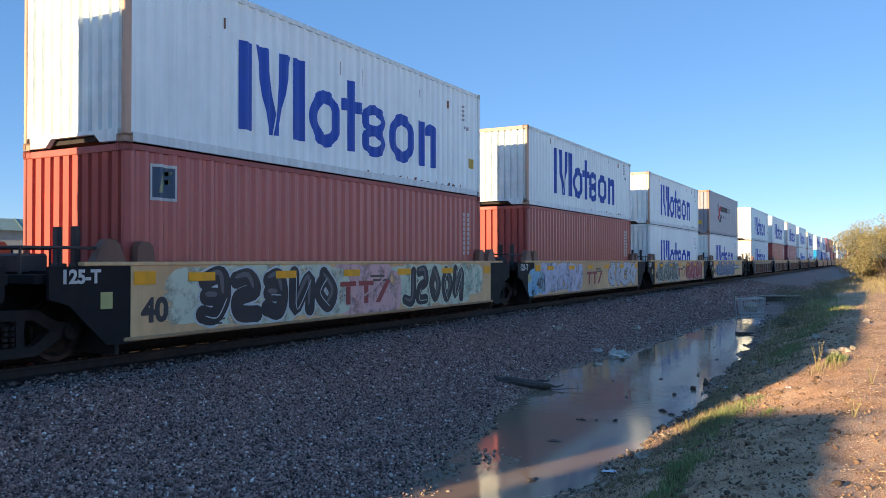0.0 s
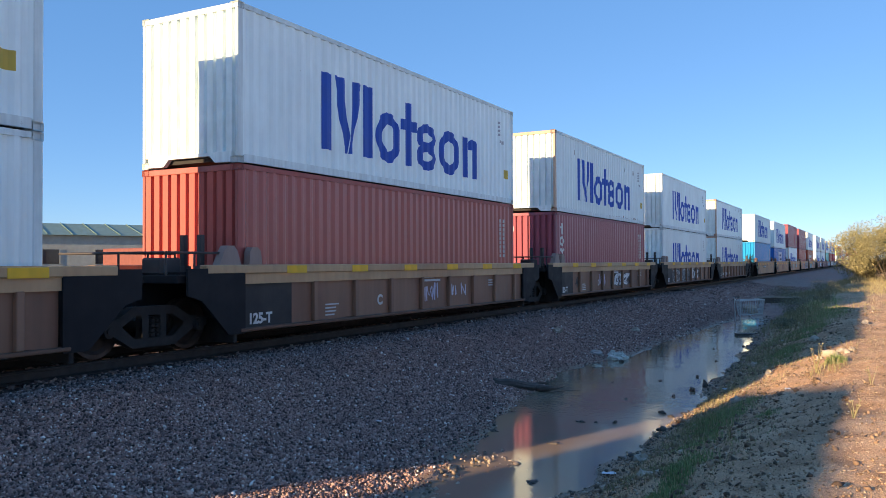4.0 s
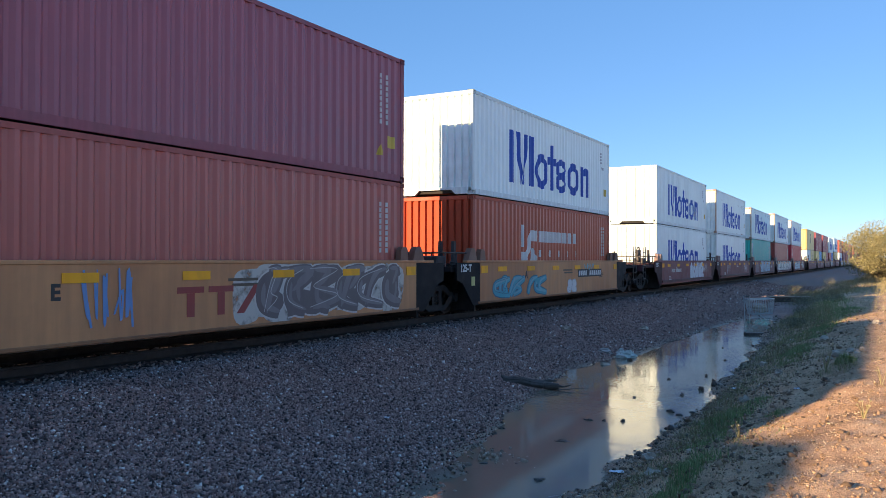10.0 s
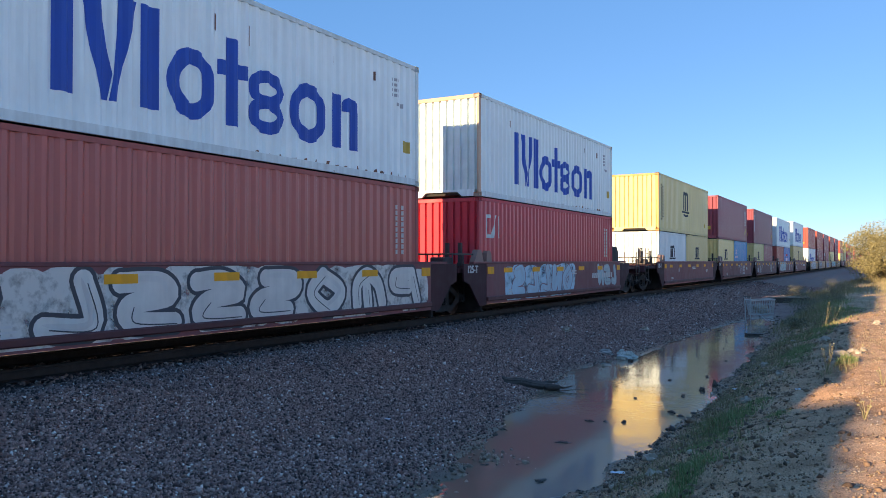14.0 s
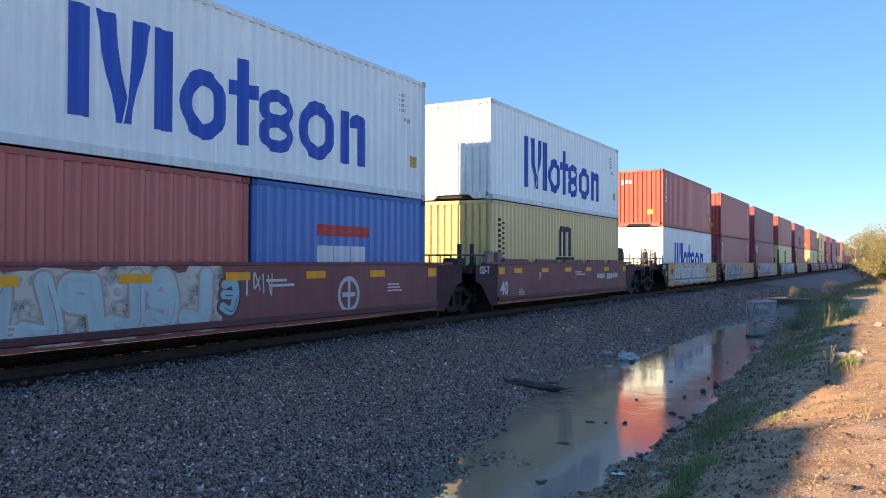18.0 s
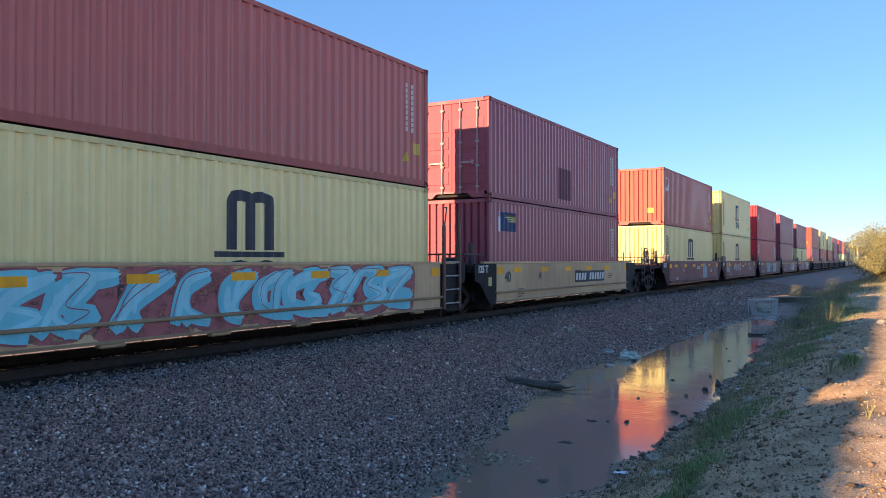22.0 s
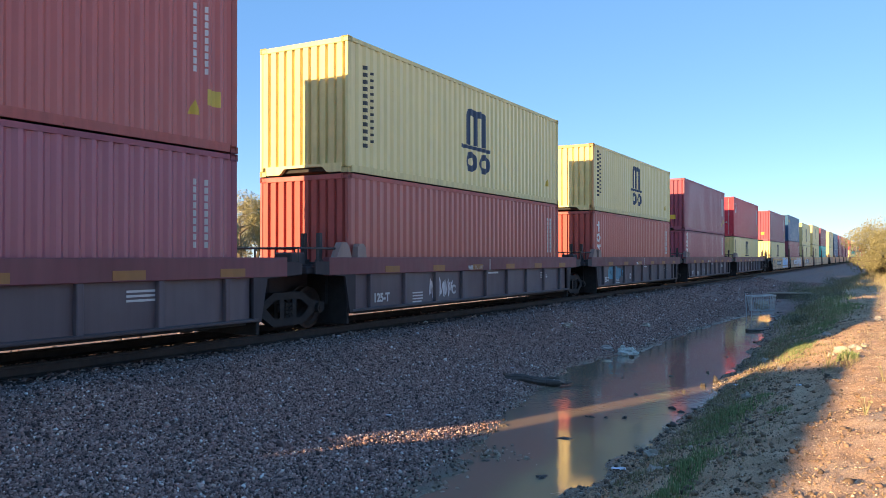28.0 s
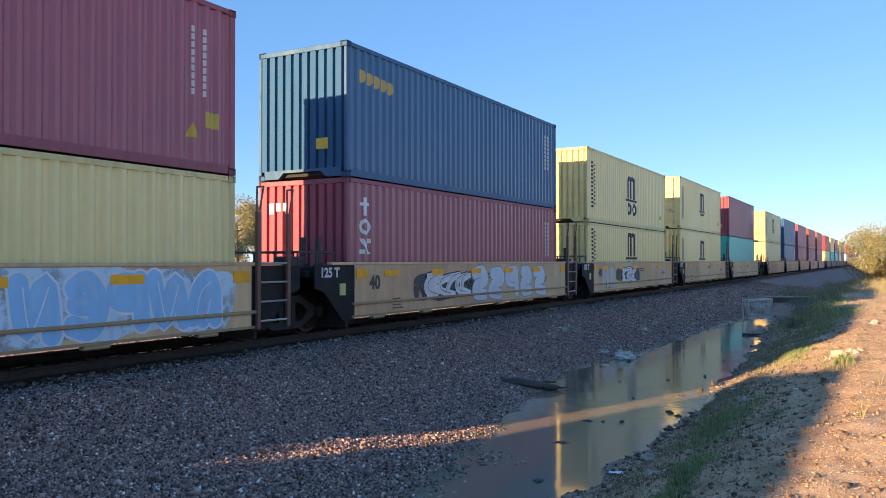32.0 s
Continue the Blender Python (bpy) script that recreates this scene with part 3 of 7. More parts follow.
MARKS = {
    "wordmark": [("trade_mark", draw_wordmark, (0.012, 0.09, 0.48), "large plain blue shapes of the trade mark")],
    "arches": [("trade_mark", draw_arches, (0.035, 0.045, 0.06), "dark arched trade mark"), ("upright_marking", draw_upright_bars, (0.05, 0.05, 0.05), "")],
    "arches2": [("trade_mark", draw_arches_two, (0.03, 0.06, 0.11), "dark arched trade mark"), ("upright_marking", draw_upright_bars, (0.05, 0.05, 0.05), "")],
    "blocks": [("trade_mark", draw_three_blocks, (0.7, 0.7, 0.68), "white upright trade mark")],
    "word": [("trade_mark", draw_short_word, (0.68, 0.72, 0.70), "white trade mark")],
    "bars": [("trade_mark", draw_bars_word, (0.6, 0.62, 0.64), "white upright trade mark")],
    "line": [("trade_mark", draw_line_logo_red, (0.50, 0.05, 0.05), "red angular trade mark"), ("trade_lettering", draw_line_logo_dark, (0.06, 0.065, 0.075), "")],
    "line2": [("trade_mark", draw_line_logo_red, (0.7, 0.68, 0.66), "white angular trade mark"), ("trade_lettering", draw_line_logo_dark, (0.7, 0.68, 0.66), "")],
    "panel": [("panel", draw_panel, (0.62, 0.64, 0.66), "pale painted-over patch")],
    "leaf": [("sticker", draw_small_panel, (0.05, 0.10, 0.16), "blue square sticker"), ("sticker_leaf", draw_small_leaf, (0.62, 0.66, 0.28), ""), ("sticker_border", draw_panel_border, (0.60, 0.64, 0.64), "")],
    "tall": [("panel", draw_tall_panel, (0.62, 0.68, 0.68), "white upright name panel"), ("panel_lettering", draw_tall_panel_bars, (0.05, 0.12, 0.2), "")],
    "sign": [("sign_panel", draw_sign, (0.70, 0.72, 0.74), "white sign panel"), ("sign_mark", draw_sign_ring, (0.06, 0.10, 0.20), "")],
    "sarches": [("trade_mark", draw_short_arches, (0.035, 0.045, 0.06), "dark arched trade mark")],
    "sbars": [("trade_mark", draw_short_bars, (0.6, 0.66, 0.7), "white trade mark")],
    "sred": [("trade_mark", draw_short_red, (0.55, 0.07, 0.06), "red trade mark"), ("block_lettering", draw_short_blocks, (0.72, 0.74, 0.76), "")],
    "repaint": [("repaint_patch", draw_repaint, (0.50, 0.08, 0.085), "brighter red repainted patch"), ("faded_patch", draw_faded, (0.46, 0.19, 0.205), "faded pink patch")],
    "flag": [("sticker", draw_flag_ground, (0.02, 0.05, 0.16), "dark blue sticker"), ("sticker_arrow", draw_flag_arrow, (0.72, 0.72, 0.76), "white upright arrow"), ("trade_lettering", draw_flag_stripes, (0.66, 0.56, 0.12), "yellow stripes")],
    "covered": [("covered_patch", draw_covered, (0.17, 0.05, 0.085), "darker painted-over patch")],
    "patch": [("sprayed_marking", draw_colour_patch, (0.55, 0.38, 0.12), "yellow sprayed marking")],
}


def fill_post(high):
    def fill(bm):
        box(bm, -0.075, 0.0, 0.0, 0.14, 0.118, high - 0.118, 0.012)
    return fill


def fill_door(high):
    def fill(bm):
        w = HALF - 0.07
        box(bm, 0.008, w, 0.03, 0.075, 0.2, high - 0.13)
    return fill


def fill_door_panel(high):
    def fill(bm):
        w = (HALF - 0.27) / 2
        box(bm, -w, w, 0.012, 0.034, 0, (high - 0.85) / 4 - 0.14, 0.01)
    return fill


def fill_lock_rod(high):
    def fill(bm):
        rod(bm, (0, -0.025, 0.14), (0, -0.025, high - 0.1), 0.017)
        for z in (0.3, 0.9, 1.6, high - 0.35):
            box(bm, -0.05, 0.05, -0.03, 0.02, z, z + 0.06)
    return fill


def fill_lock_handle(bm):
    box(bm, -0.02, 0.46, -0.05, -0.03, 1.02, 1.06)
    box(bm, 0.36, 0.42, -0.05, 0.02, 0.98, 1.1)


def placard_front(bm):
    box(bm, 0.4, 0.72, 0.0, 0.012, 0.62, 0.86)


def container(colour, high, marks=(), length=LONG, doors=False, rusty=False, clean=False, front_plate=True, far=False, sunk=False):
    """A shipping container; its near end stands at y 0, its bottom at z 0."""
    col, tag = COLOURS[colour], "%s%d" % ("h" if high > 2.7 else "l", round(length))
    size = "forty-foot" if length > 8 else "twenty-foot"
    label = "%s corrugated steel %s shipping container%s" % (WORDS[colour], size, " with rusty corner posts" if rusty else (" with closed doors" if doors else " with painted marks" if marks else ""))
    ob = thing("shipping_container", label, "container", "containers on the train")
    turn = Matrix.Translation((0, length, 0)) @ Matrix.Rotation(math.pi, 4, "Z")
    side = kept("side_panel_" + tag, M_BOX, fill_side(length, high))
    put("side_panel", side, ob, None, col)
    put("side_panel", side, ob, turn, col)
    put("roof", kept("roof_" + tag, M_BOX, fill_roof(length, high)), ob, None, col)
    end = kept("end_wall_" + tag[0], M_ENDWALL, fill_end(high))
    put("end_wall", end, ob, turn, col)
    if doors:
        for sx in (1, -1):
            d = put("door", kept("door_%s_%d" % (tag[0], sx), M_ENDWALL, lambda bm, sx=sx: (fill_door(high)(bm), bmesh.ops.transform(bm, matrix=Matrix.Diagonal((sx, 1, 1, 1)), verts=bm.verts[:]), bmesh.ops.recalc_face_normals(bm, faces=bm.faces[:]))), ob, None, col)
            for k in range(4):
                put("door_panel", kept("door_panel_" + tag[0], M_ENDWALL, fill_door_panel(high)), d, pose(sx * (HALF - 0.07) / 2, 0, 0.42 + k * (high - 0.85) / 4), col)
            for x in (0.3, 0.85):
                put("lock_rod", kept("lock_rod_" + tag[0], M_POST, fill_lock_rod(high)), d, pose(sx * x, 0, 0), (0.42, 0.40, 0.38))
            put("lock_handle", kept("lock_handle", M_POST, fill_lock_handle), d, pose(sx * 0.5 - 0.2, 0, 0), (0.42, 0.40, 0.38))
    else:
        put("end_wall", end, ob, None, col)
    frame_col = tuple(0.28 * a + 0.72 * b for a, b in zip(col, C_RUST)) if rusty else (col if clean else tuple(k * 0.92 for k in col))
    post = kept("corner_post_" + tag[0], M_POST, fill_post(high))
    other = tuple(k * 0.95 for k in col)
    put("corner_post", post, ob, pose(HALF, 0, 0), frame_col)
    put("corner_post", post, ob, Matrix.Translation((-HALF, 0, 0)) @ Matrix.Translation((0, 0.14, 0)) @ Matrix.Rotation(math.pi, 4, "Z"), frame_col)
    put("corner_post", post, ob, pose(HALF, length - 0.14, 0), other)
    put("corner_post", post, ob, Matrix.Translation((-HALF, length, 0)) @ Matrix.Rotation(math.pi, 4, "Z"), other)
    for nm, z0, z1, dark in (("top_rail", high - 0.095, high - 0.008, 0.86), ("bottom_rail", 0.018, 0.165, 0.9)):
        r = kept(nm + "_" + tag, M_POST, lambda bm, z0=z0, z1=z1: box(bm, HALF - 0.07, HALF - 0.004, 0.17, length - 0.17, z0, z1))
        for m in (None, turn):
            put(nm, r, ob, m, tuple(k * dark for k in col))
    head = kept("header_" + tag[0], M_POST, lambda bm: box(bm, -1.08, 1.08, 0.006, 0.09, high - 0.125, high - 0.012, 0.01))
    sill = kept("end_sill", M_POST, fill_sill)
    for m in (None, turn):
        put("header", head, ob, m, frame_col if m is None else other)
        put("end_sill", sill, ob, m, col if m is None else other)
    put("underframe", kept("underframe_%d" % round(length), M_STEEL, lambda bm: box(bm, -1.14, 1.14, 0.11, length - 0.11, 0.06, 0.14)), ob)
    if not far:
        cast = kept("corner_casting", M_POST, fill_casting)
        for x in (-HALF + 0.084, HALF - 0.084):
            for y in (0.078, length - 0.078):
                for z in ((high - 0.059,) if sunk else (0.059, high - 0.059)):
                    put("corner_casting", cast, ob, pose(x, y, z), tuple(k * 0.7 for k in (frame_col if y < 1 else other)))
    for m in marks:
        for nm, draw, mc, lab in MARKS[m]:
            mark = put(nm, side_mark(nm + "_" + m, draw, length), ob, None, mc, lab)
            if nm in ("upright_marking", "trade_lettering", "panel_lettering", "block_lettering", "sticker_border"):
                tagged(mark, kind="stuff")
    if "blocks" in marks and not doors:
        put("end_marking", kept("end_marking_" + tag[0], M_MARK, lambda bm: [box(bm, x_ - 0.07, x_ + 0.07, 0.012, 0.02, high - z_, high - 0.5) for x_, z_ in ((-0.86, 0.74), (-0.66, 0.68), (-0.46, 0.68))]), ob, None, (0.7, 0.69, 0.66), "white trade mark on the end")
    if length > 8 and not far:
        if colour == "white":
            tagged(put("number_marking", side_mark("number_lettering", draw_number_bars, length), ob, None, (0.42, 0.45, 0.48)), kind="stuff")
        else:
            if colour not in ("yellow", "mustard"):
                tagged(put("number_marking", side_mark("upright_number", draw_upright_number, length), ob, None, (0.6, 0.58, 0.55)), kind="stuff")
            if colour in ("yellow", "mustard", "maroon", "redbrown"):
                put("caution_mark", side_mark("caution", draw_caution, length), ob, None, (0.55, 0.36, 0.03))
        if rusty and colour == "white":
            put("rust_stain", side_mark("rust_stain", draw_rust, length), ob, None, (0.20, 0.095, 0.06), "brown rust stains along the lower edge")
        if colour in ("maroon", "redbrown", "white", "red") and high > 2.7:
            put("height_placard", side_mark("placard", draw_placard, length), ob, None, (0.62, 0.44, 0.08), "yellow height placard")
        if front_plate and not doors and high > 2.7 and colour not in ("yellow", "white"):
            put("height_plate", kept("placard_front", M_MARK, placard_front), ob, None, (0.68, 0.50, 0.06), "yellow height plate")
    return ob


# ---- well cars ----
# where the car numbers stand: from, to, low, high
NUMBER_AT = {3: (8.2, 10.9, 0.80, 1.10), 8: (1.1, 3.9, 0.45, 0.72), 9: (3.7, 5.6, 0.86, 1.06), 13: (7.65, 10.3, 0.86, 1.14), 14: (1.8, 4.1, 0.80, 1.08), 23: (8.5, 11.2, 0.80, 1.10), 28: (6.2, 9.4, 0.72, 1.12), 39: (2.8, 6.2, 0.68, 1.08)}
SILL, WELL, BASE = 1.45, 0.37, 0.285
OUT = 1.50          # outer face of the car's sides from the track's middle
CAR = {
    "gold": dict(col=(0.63, 0.295, 0.125), end=(0.014, 0.014, 0.016), words="yellow-ochre"),
    "brown": dict(col=(0.30, 0.16, 0.10), end=(0.016, 0.016, 0.019), words="faded brown"),
    "plum": dict(col=(0.25, 0.082, 0.088), end=(0.075, 0.032, 0.038), words="dark plum-red"),
    "tan": dict(col=(0.70, 0.49, 0.27), end=(0.016, 0.017, 0.019), words="tan-yellow"),
    "iron": dict(col=(0.16, 0.13, 0.138), end=(0.07, 0.062, 0.066), words="dark iron-grey"),
}


def fill_car_side(kind):
    def fill(bm):
        z1 = SILL - (0.30 if kind in ("brown", "iron") else 0.0)
        x = OUT - (0.10 if kind in ("brown", "iron") else 0.0)
        z0 = BASE + {"tan": 0.03, "iron": 0.06}.get(kind, 0.0)
        prism(bm, [(-0.1, z0), (12.3, z0), (12.3, z1), (-0.1, z1)], x - 0.05, x)
    return fill


def fill_top_chord(kind):
    def fill(bm):
        if kind == "brown":
            box(bm, OUT - 0.2, OUT, -1.0, 13.2, SILL - 0.16, SILL, 0.02)
            box(bm, OUT - 0.16, OUT - 0.04, -0.9, 13.1, SILL - 0.34, SILL - 0.15)
        elif kind == "iron":
            box(bm, OUT - 0.16, OUT, -1.0, 13.2, SILL - 0.34, SILL + 0.02, 0.015)
        else:
            box(bm, OUT - 0.12, OUT + 0.018, -0.9, 13.1, SILL - 0.055, SILL + 0.004, 0.01)
    return fill


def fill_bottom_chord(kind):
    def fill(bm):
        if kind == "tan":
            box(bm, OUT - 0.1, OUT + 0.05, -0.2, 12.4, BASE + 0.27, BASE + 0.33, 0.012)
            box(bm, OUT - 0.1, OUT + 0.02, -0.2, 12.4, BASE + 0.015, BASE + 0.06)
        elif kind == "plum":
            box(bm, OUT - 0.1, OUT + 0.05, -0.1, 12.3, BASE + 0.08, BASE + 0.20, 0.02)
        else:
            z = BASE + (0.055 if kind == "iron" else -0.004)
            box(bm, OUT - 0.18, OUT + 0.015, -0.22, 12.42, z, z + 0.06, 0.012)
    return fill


def fill_rib(bm):
    box(bm, OUT - 0.1, OUT - 0.005, -0.055, 0.055, BASE + 0.06, SILL - 0.33, 0.012)


def fill_knob(bm):
    box(bm, OUT - 0.12, OUT + 0.02, -0.22, 0.22, BASE - 0.05, BASE + 0.013, 0.02)


def fill_end_wing(bm):
    # dark sloping end of the side above the truck
    prism(bm, [(-0.104, BASE - 0.03), (-0.104, SILL - 0.06), (-1.42, SILL - 0.06), (-1.42, 0.95), (-1.12, 0.86), (-0.5, BASE - 0.03)], OUT - 0.055, OUT - 0.004)


def fill_short_wing(bm):
    # shallow bracket over an open truck
    prism(bm, [(-0.104, BASE + 0.05), (-0.104, SILL - 0.06), (-1.42, SILL - 0.06), (-1.42, SILL - 0.30), (-0.46, SILL - 0.36), (-0.30, BASE + 0.05)], OUT - 0.055, OUT - 0.004)


def fill_bulkhead(bm):
    box(bm, -1.43, 1.43, -0.32, -0.24, 0.10, SILL - 0.08, 0.01)
    for x in (-0.9, -0.3, 0.3, 0.9):
        box(bm, x - 0.05, x + 0.05, -0.42, -0.30, 0.5, SILL - 0.12)


def fill_platform(bm):
    box(bm, -1.38, 1.38, -1.55, -0.34, SILL - 0.30, SILL - 0.16, 0.015)
    box(bm, -0.45, 0.45, -1.6, -0.34, 0.72, SILL - 0.28, 0.04)
    for y in (-1.3, -0.9, -0.5):
        box(bm, -1.3, 1.3, y - 0.03, y + 0.03, SILL - 0.16, SILL - 0.12)


def fill_post_pair(bm):
    box(bm, -0.05, 0.05, -0.05, 0.05, SILL - 0.18, SILL + 0.52, 0.008)
    box(bm, -0.08, 0.08, -0.06, 0.10, SILL - 0.18, SILL - 0.02, 0.01)


def fill_guide(bm):
    # container guide at the corner of the well
    prism(bm, [(-0.68, SILL - 0.06), (-0.1, SILL - 0.06), (-0.22, SILL + 0.24), (-0.30, SILL + 0.33), (-0.46, SILL + 0.33), (-0.54, SILL + 0.22)], OUT - 0.24, OUT - 0.08)
    prism(bm, [(0.1, SILL + 0.002), (0.44, SILL + 0.002), (0.40, SILL + 0.24), (0.32, SILL + 0.31), (0.18, SILL + 0.31), (0.12, SILL + 0.24)], OUT - 0.24, OUT - 0.10)


def fill_cross_beam(bm):
    box(bm, -1.4, 1.4, -0.14, 0.14, BASE + 0.005, WELL, 0.02)


def fill_underframe(bm):
    # dark lower sills and the open floor between them
    for sx in (-1, 1):
        box(bm, sx * 1.30 - 0.12, sx * 1.30 + 0.12, 0.0, 12.2, 0.292, 0.33)
    for k in range(7):
        box(bm, -1.2, 1.2, 0.9 + k * 1.7, 1.15 + k * 1.7, 0.28, 0.33)


def fill_tall_ladder(bm):
    # ladder with thick posts and bent grab hoops beside the end of the load
    for y in (12.42, 13.22):
        box(bm, 1.505, 1.575, y - 0.045, y + 0.045, 0.28, 2.35, 0.01)
        for a, b in (((1.54, y - 0.03, 2.3), (1.54, y - 0.03, 2.78)), ((1.54, y - 0.03, 2.78), (1.54, y + 0.14, 2.80)), ((1.54, y + 0.14, 2.80), (1.54, y + 0.03, 2.33))):
            rod(bm, a, b, 0.017, 6)


def fill_rung(bm):
    rod(bm, (1.55, 12.42, 0), (1.55, 13.22, 0), 0.018, 6)


def fill_grab_rail(bm):
    for x in (0.2, 1.30):
        rod(bm, (x, -0.5, SILL + 0.2), (x, -1.7, SILL + 0.2), 0.022, 6)
        for y in (-0.5, -1.1, -1.7):
            rod(bm, (x, y, SILL - 0.16), (x, y, SILL + 0.2), 0.02, 6)
    rod(bm, (-1.3, -1.7, SILL + 0.2), (1.3, -1.7, SILL + 0.2), 0.022, 6)
    box(bm, 0.5, 0.95, -1.5, -1.05, SILL - 0.16, SILL + 0.12, 0.03)


def fill_reflector(bm):
    box(bm, -0.006, 0.0, -0.29, 0.29, -0.07, 0.07)


def fill_plate(bm):
    box(bm, -0.006, 0.0, -0.2, 0.2, -0.1, 0.1)


def fill_wheel(bm):
    # a rim with a flange, a dished web and a hub, turned about the x axis
    prof = [(0.0, 0.09), (0.10, 0.09), (0.12, 0.05), (0.30, 0.03), (0.36, 0.062), (0.42, 0.065), (0.425, -0.05), (0.455, -0.052), (0.45, -0.075), (0.36, -0.07), (0.30, -0.01), (0.12, -0.03), (0.10, -0.09), (0.0, -0.09)]
    k = 24
    rows = []
    for r, x in prof:
        rows.append([bm.verts.new((x, r * math.cos(2 * math.pi * i / k), r * math.sin(2 * math.pi * i / k))) for i in range(k)] if r > 0 else [bm.verts.new((x, 0, 0))])
    for a, b in zip(rows, rows[1:]):
        for i in range(k):
            j = (i + 1) % k
            q = [a[i % len(a)], b[i % len(b)], b[j % len(b)], a[j % len(a)]]
            q = [v for n_, v in enumerate(q) if v not in q[:n_]]
            if len(q) > 2:
                bm.faces.new(q)
    bmesh.ops.recalc_face_normals(bm, faces=bm.faces[:])


def fill_side_frame(bm):
    top = [(-1.12, 0.42), (-1.12, 0.56), (-0.72, 0.62), (-0.42, 0.80), (0.42, 0.80), (0.72, 0.62), (1.12, 0.56), (1.12, 0.42)]
    low = [(0.82, 0.40), (0.42, 0.16), (-0.42, 0.16), (-0.82, 0.40)]
    outer = [bm.verts.new((0.09, y, z)) for y, z in top + low]
    inner = [bm.verts.new((-0.06, y, z)) for y, z in top + low]
    n_ = len(outer)
    for i in range(n_):
        bm.faces.new((outer[i], inner[i], inner[(i + 1) % n_], outer[(i + 1) % n_]))
    # the outline is filled in strips that leave two windows open
    for v, flip in ((outer, 1), (inner, -1)):
        x = v[0].co.x
        strips = [[(-1.12, 0.42), (-0.82, 0.40), (-0.62, 0.50), (-0.72, 0.62), (-1.12, 0.56)], [(-0.72, 0.62), (-0.62, 0.50), (-0.36, 0.66), (-0.42, 0.80)],
                  [(-0.42, 0.80), (-0.36, 0.66), (0.36, 0.66), (0.42, 0.80)], [(0.42, 0.80), (0.36, 0.66), (0.62, 0.50), (0.72, 0.62)],
                  [(0.72, 0.62), (0.62, 0.50), (0.82, 0.40), (1.12, 0.42), (1.12, 0.56)], [(0.82, 0.40), (0.62, 0.50), (0.38, 0.30), (0.42, 0.16)],
                  [(0.42, 0.16), (0.38, 0.30), (-0.38, 0.30), (-0.42, 0.16)], [(-0.42, 0.16), (-0.38, 0.30), (-0.62, 0.50), (-0.82, 0.40)],
                  [(-0.24, 0.66), (-0.24, 0.30), (-0.12, 0.30), (-0.12, 0.66)], [(0.12, 0.66), (0.12, 0.30), (0.24, 0.30), (0.24, 0.66)]]
        for s in strips:
            bm.faces.new([bm.verts.new((x, y, z)) for y, z in s][::flip])


def fill_spring(bm):
    for y in (-0.07, 0.0, 0.07):
        for k in range(4):
            bmesh.ops.create_cone(bm, cap_ends=True, segments=8, radius1=0.045, radius2=0.045, depth=0.05, matrix=Matrix.Translation((0.03, y * 1.6, 0.34 + k * 0.075)))


def fill_bearing(bm):
    rod(bm, (0.02, 0, 0), (0.17, 0, 0), 0.10, 12)
    rod(bm, (0.16, 0, 0), (0.19, 0, 0), 0.055, 8)


def fill_bolster(bm):
    box(bm, -0.95, 0.95, -0.2, 0.2, 0.40, 0.62, 0.05)
    rod(bm, (0, 0, 0.6), (0, 0, 0.8), 0.22, 16)


def fill_axle(bm):
    rod(bm, (-1.0, 0, 0), (1.0, 0, 0), 0.075, 10)


def truck(parent, y):
    t = put("truck", kept("bolster", M_STEEL, fill_bolster), parent, pose(0, y, 0))
    for sx in (1, -1):
        flip = None if sx > 0 else Matrix.Rotation(math.pi, 4, "Z")
        base = pose(sx * 0.98, 0, 0)
        put("side_frame", kept("side_frame", M_STEEL, fill_side_frame), t, base @ flip if flip else base)
        put("spring", kept("spring", M_STEEL, fill_spring), t, base @ flip if flip else base)
        for dy in (-0.9, 0.9):
            b = pose(sx * 0.98, dy, 0.455)
            put("bearing", kept("bearing", M_STEEL, fill_bearing), t, b @ flip if flip else b)
            w = pose(sx * 0.755, dy, 0.455)
            put("wheel", kept("wheel", M_WHEEL, fill_wheel), t, w @ flip if flip else w)
    for dy in (-0.9, 0.9):
        put("axle", kept("axle", M_WHEEL, fill_axle), t, pose(0, dy, 0.455))


def fill_hood(bm):
    # brake equipment under a sloping hood at the coupled end
    prism(bm, [(-1.35, SILL - 0.2), (-0.36, SILL - 0.2), (-0.36, SILL + 0.50), (-0.62, SILL + 0.62), (-1.12, SILL + 0.62), (-1.35, SILL + 0.40)], -1.05, 1.05)
    box(bm, 0.55, 1.12, -1.2, -0.6, SILL - 0.2, SILL + 0.28, 0.03)
    rod(bm, (0.8, -0.75, SILL + 0.6), (0.8, -0.75, SILL + 0.86), 0.06, 8)


def fill_flange(bm):
    # raised plate with sloping ends on the top of the side
    prism(bm, [(-0.95, SILL + 0.004), (0.95, SILL + 0.004), (0.78, SILL + 0.10), (-0.78, SILL + 0.10)], OUT - 0.10, OUT + 0.012)


def fill_coupler(bm):
    box(bm, -0.13, 0.13, -3.95, -2.9, 0.72, 0.95, 0.03)
    box(bm, -0.2, 0.2, -4.1, -3.85, 0.66, 1.0, 0.05)


def fill_deck(bm):
    # long end deck over the truck at the coupled end
    box(bm, -1.40, 1.40, -3.3, -0.34, SILL - 0.34, SILL - 0.22, 0.02)
    box(bm, -0.5, 0.5, -3.4, -0.34, 0.78, SILL - 0.32, 0.05)
    box(bm, -1.42, 1.42, -3.38, -3.26, SILL - 0.5, SILL - 0.18, 0.02)
    for y in (-2.9, -2.4, -1.9, -1.4, -0.9):
        box(bm, -1.32, 1.32, y - 0.06, y + 0.06, SILL - 0.22, SILL - 0.19)


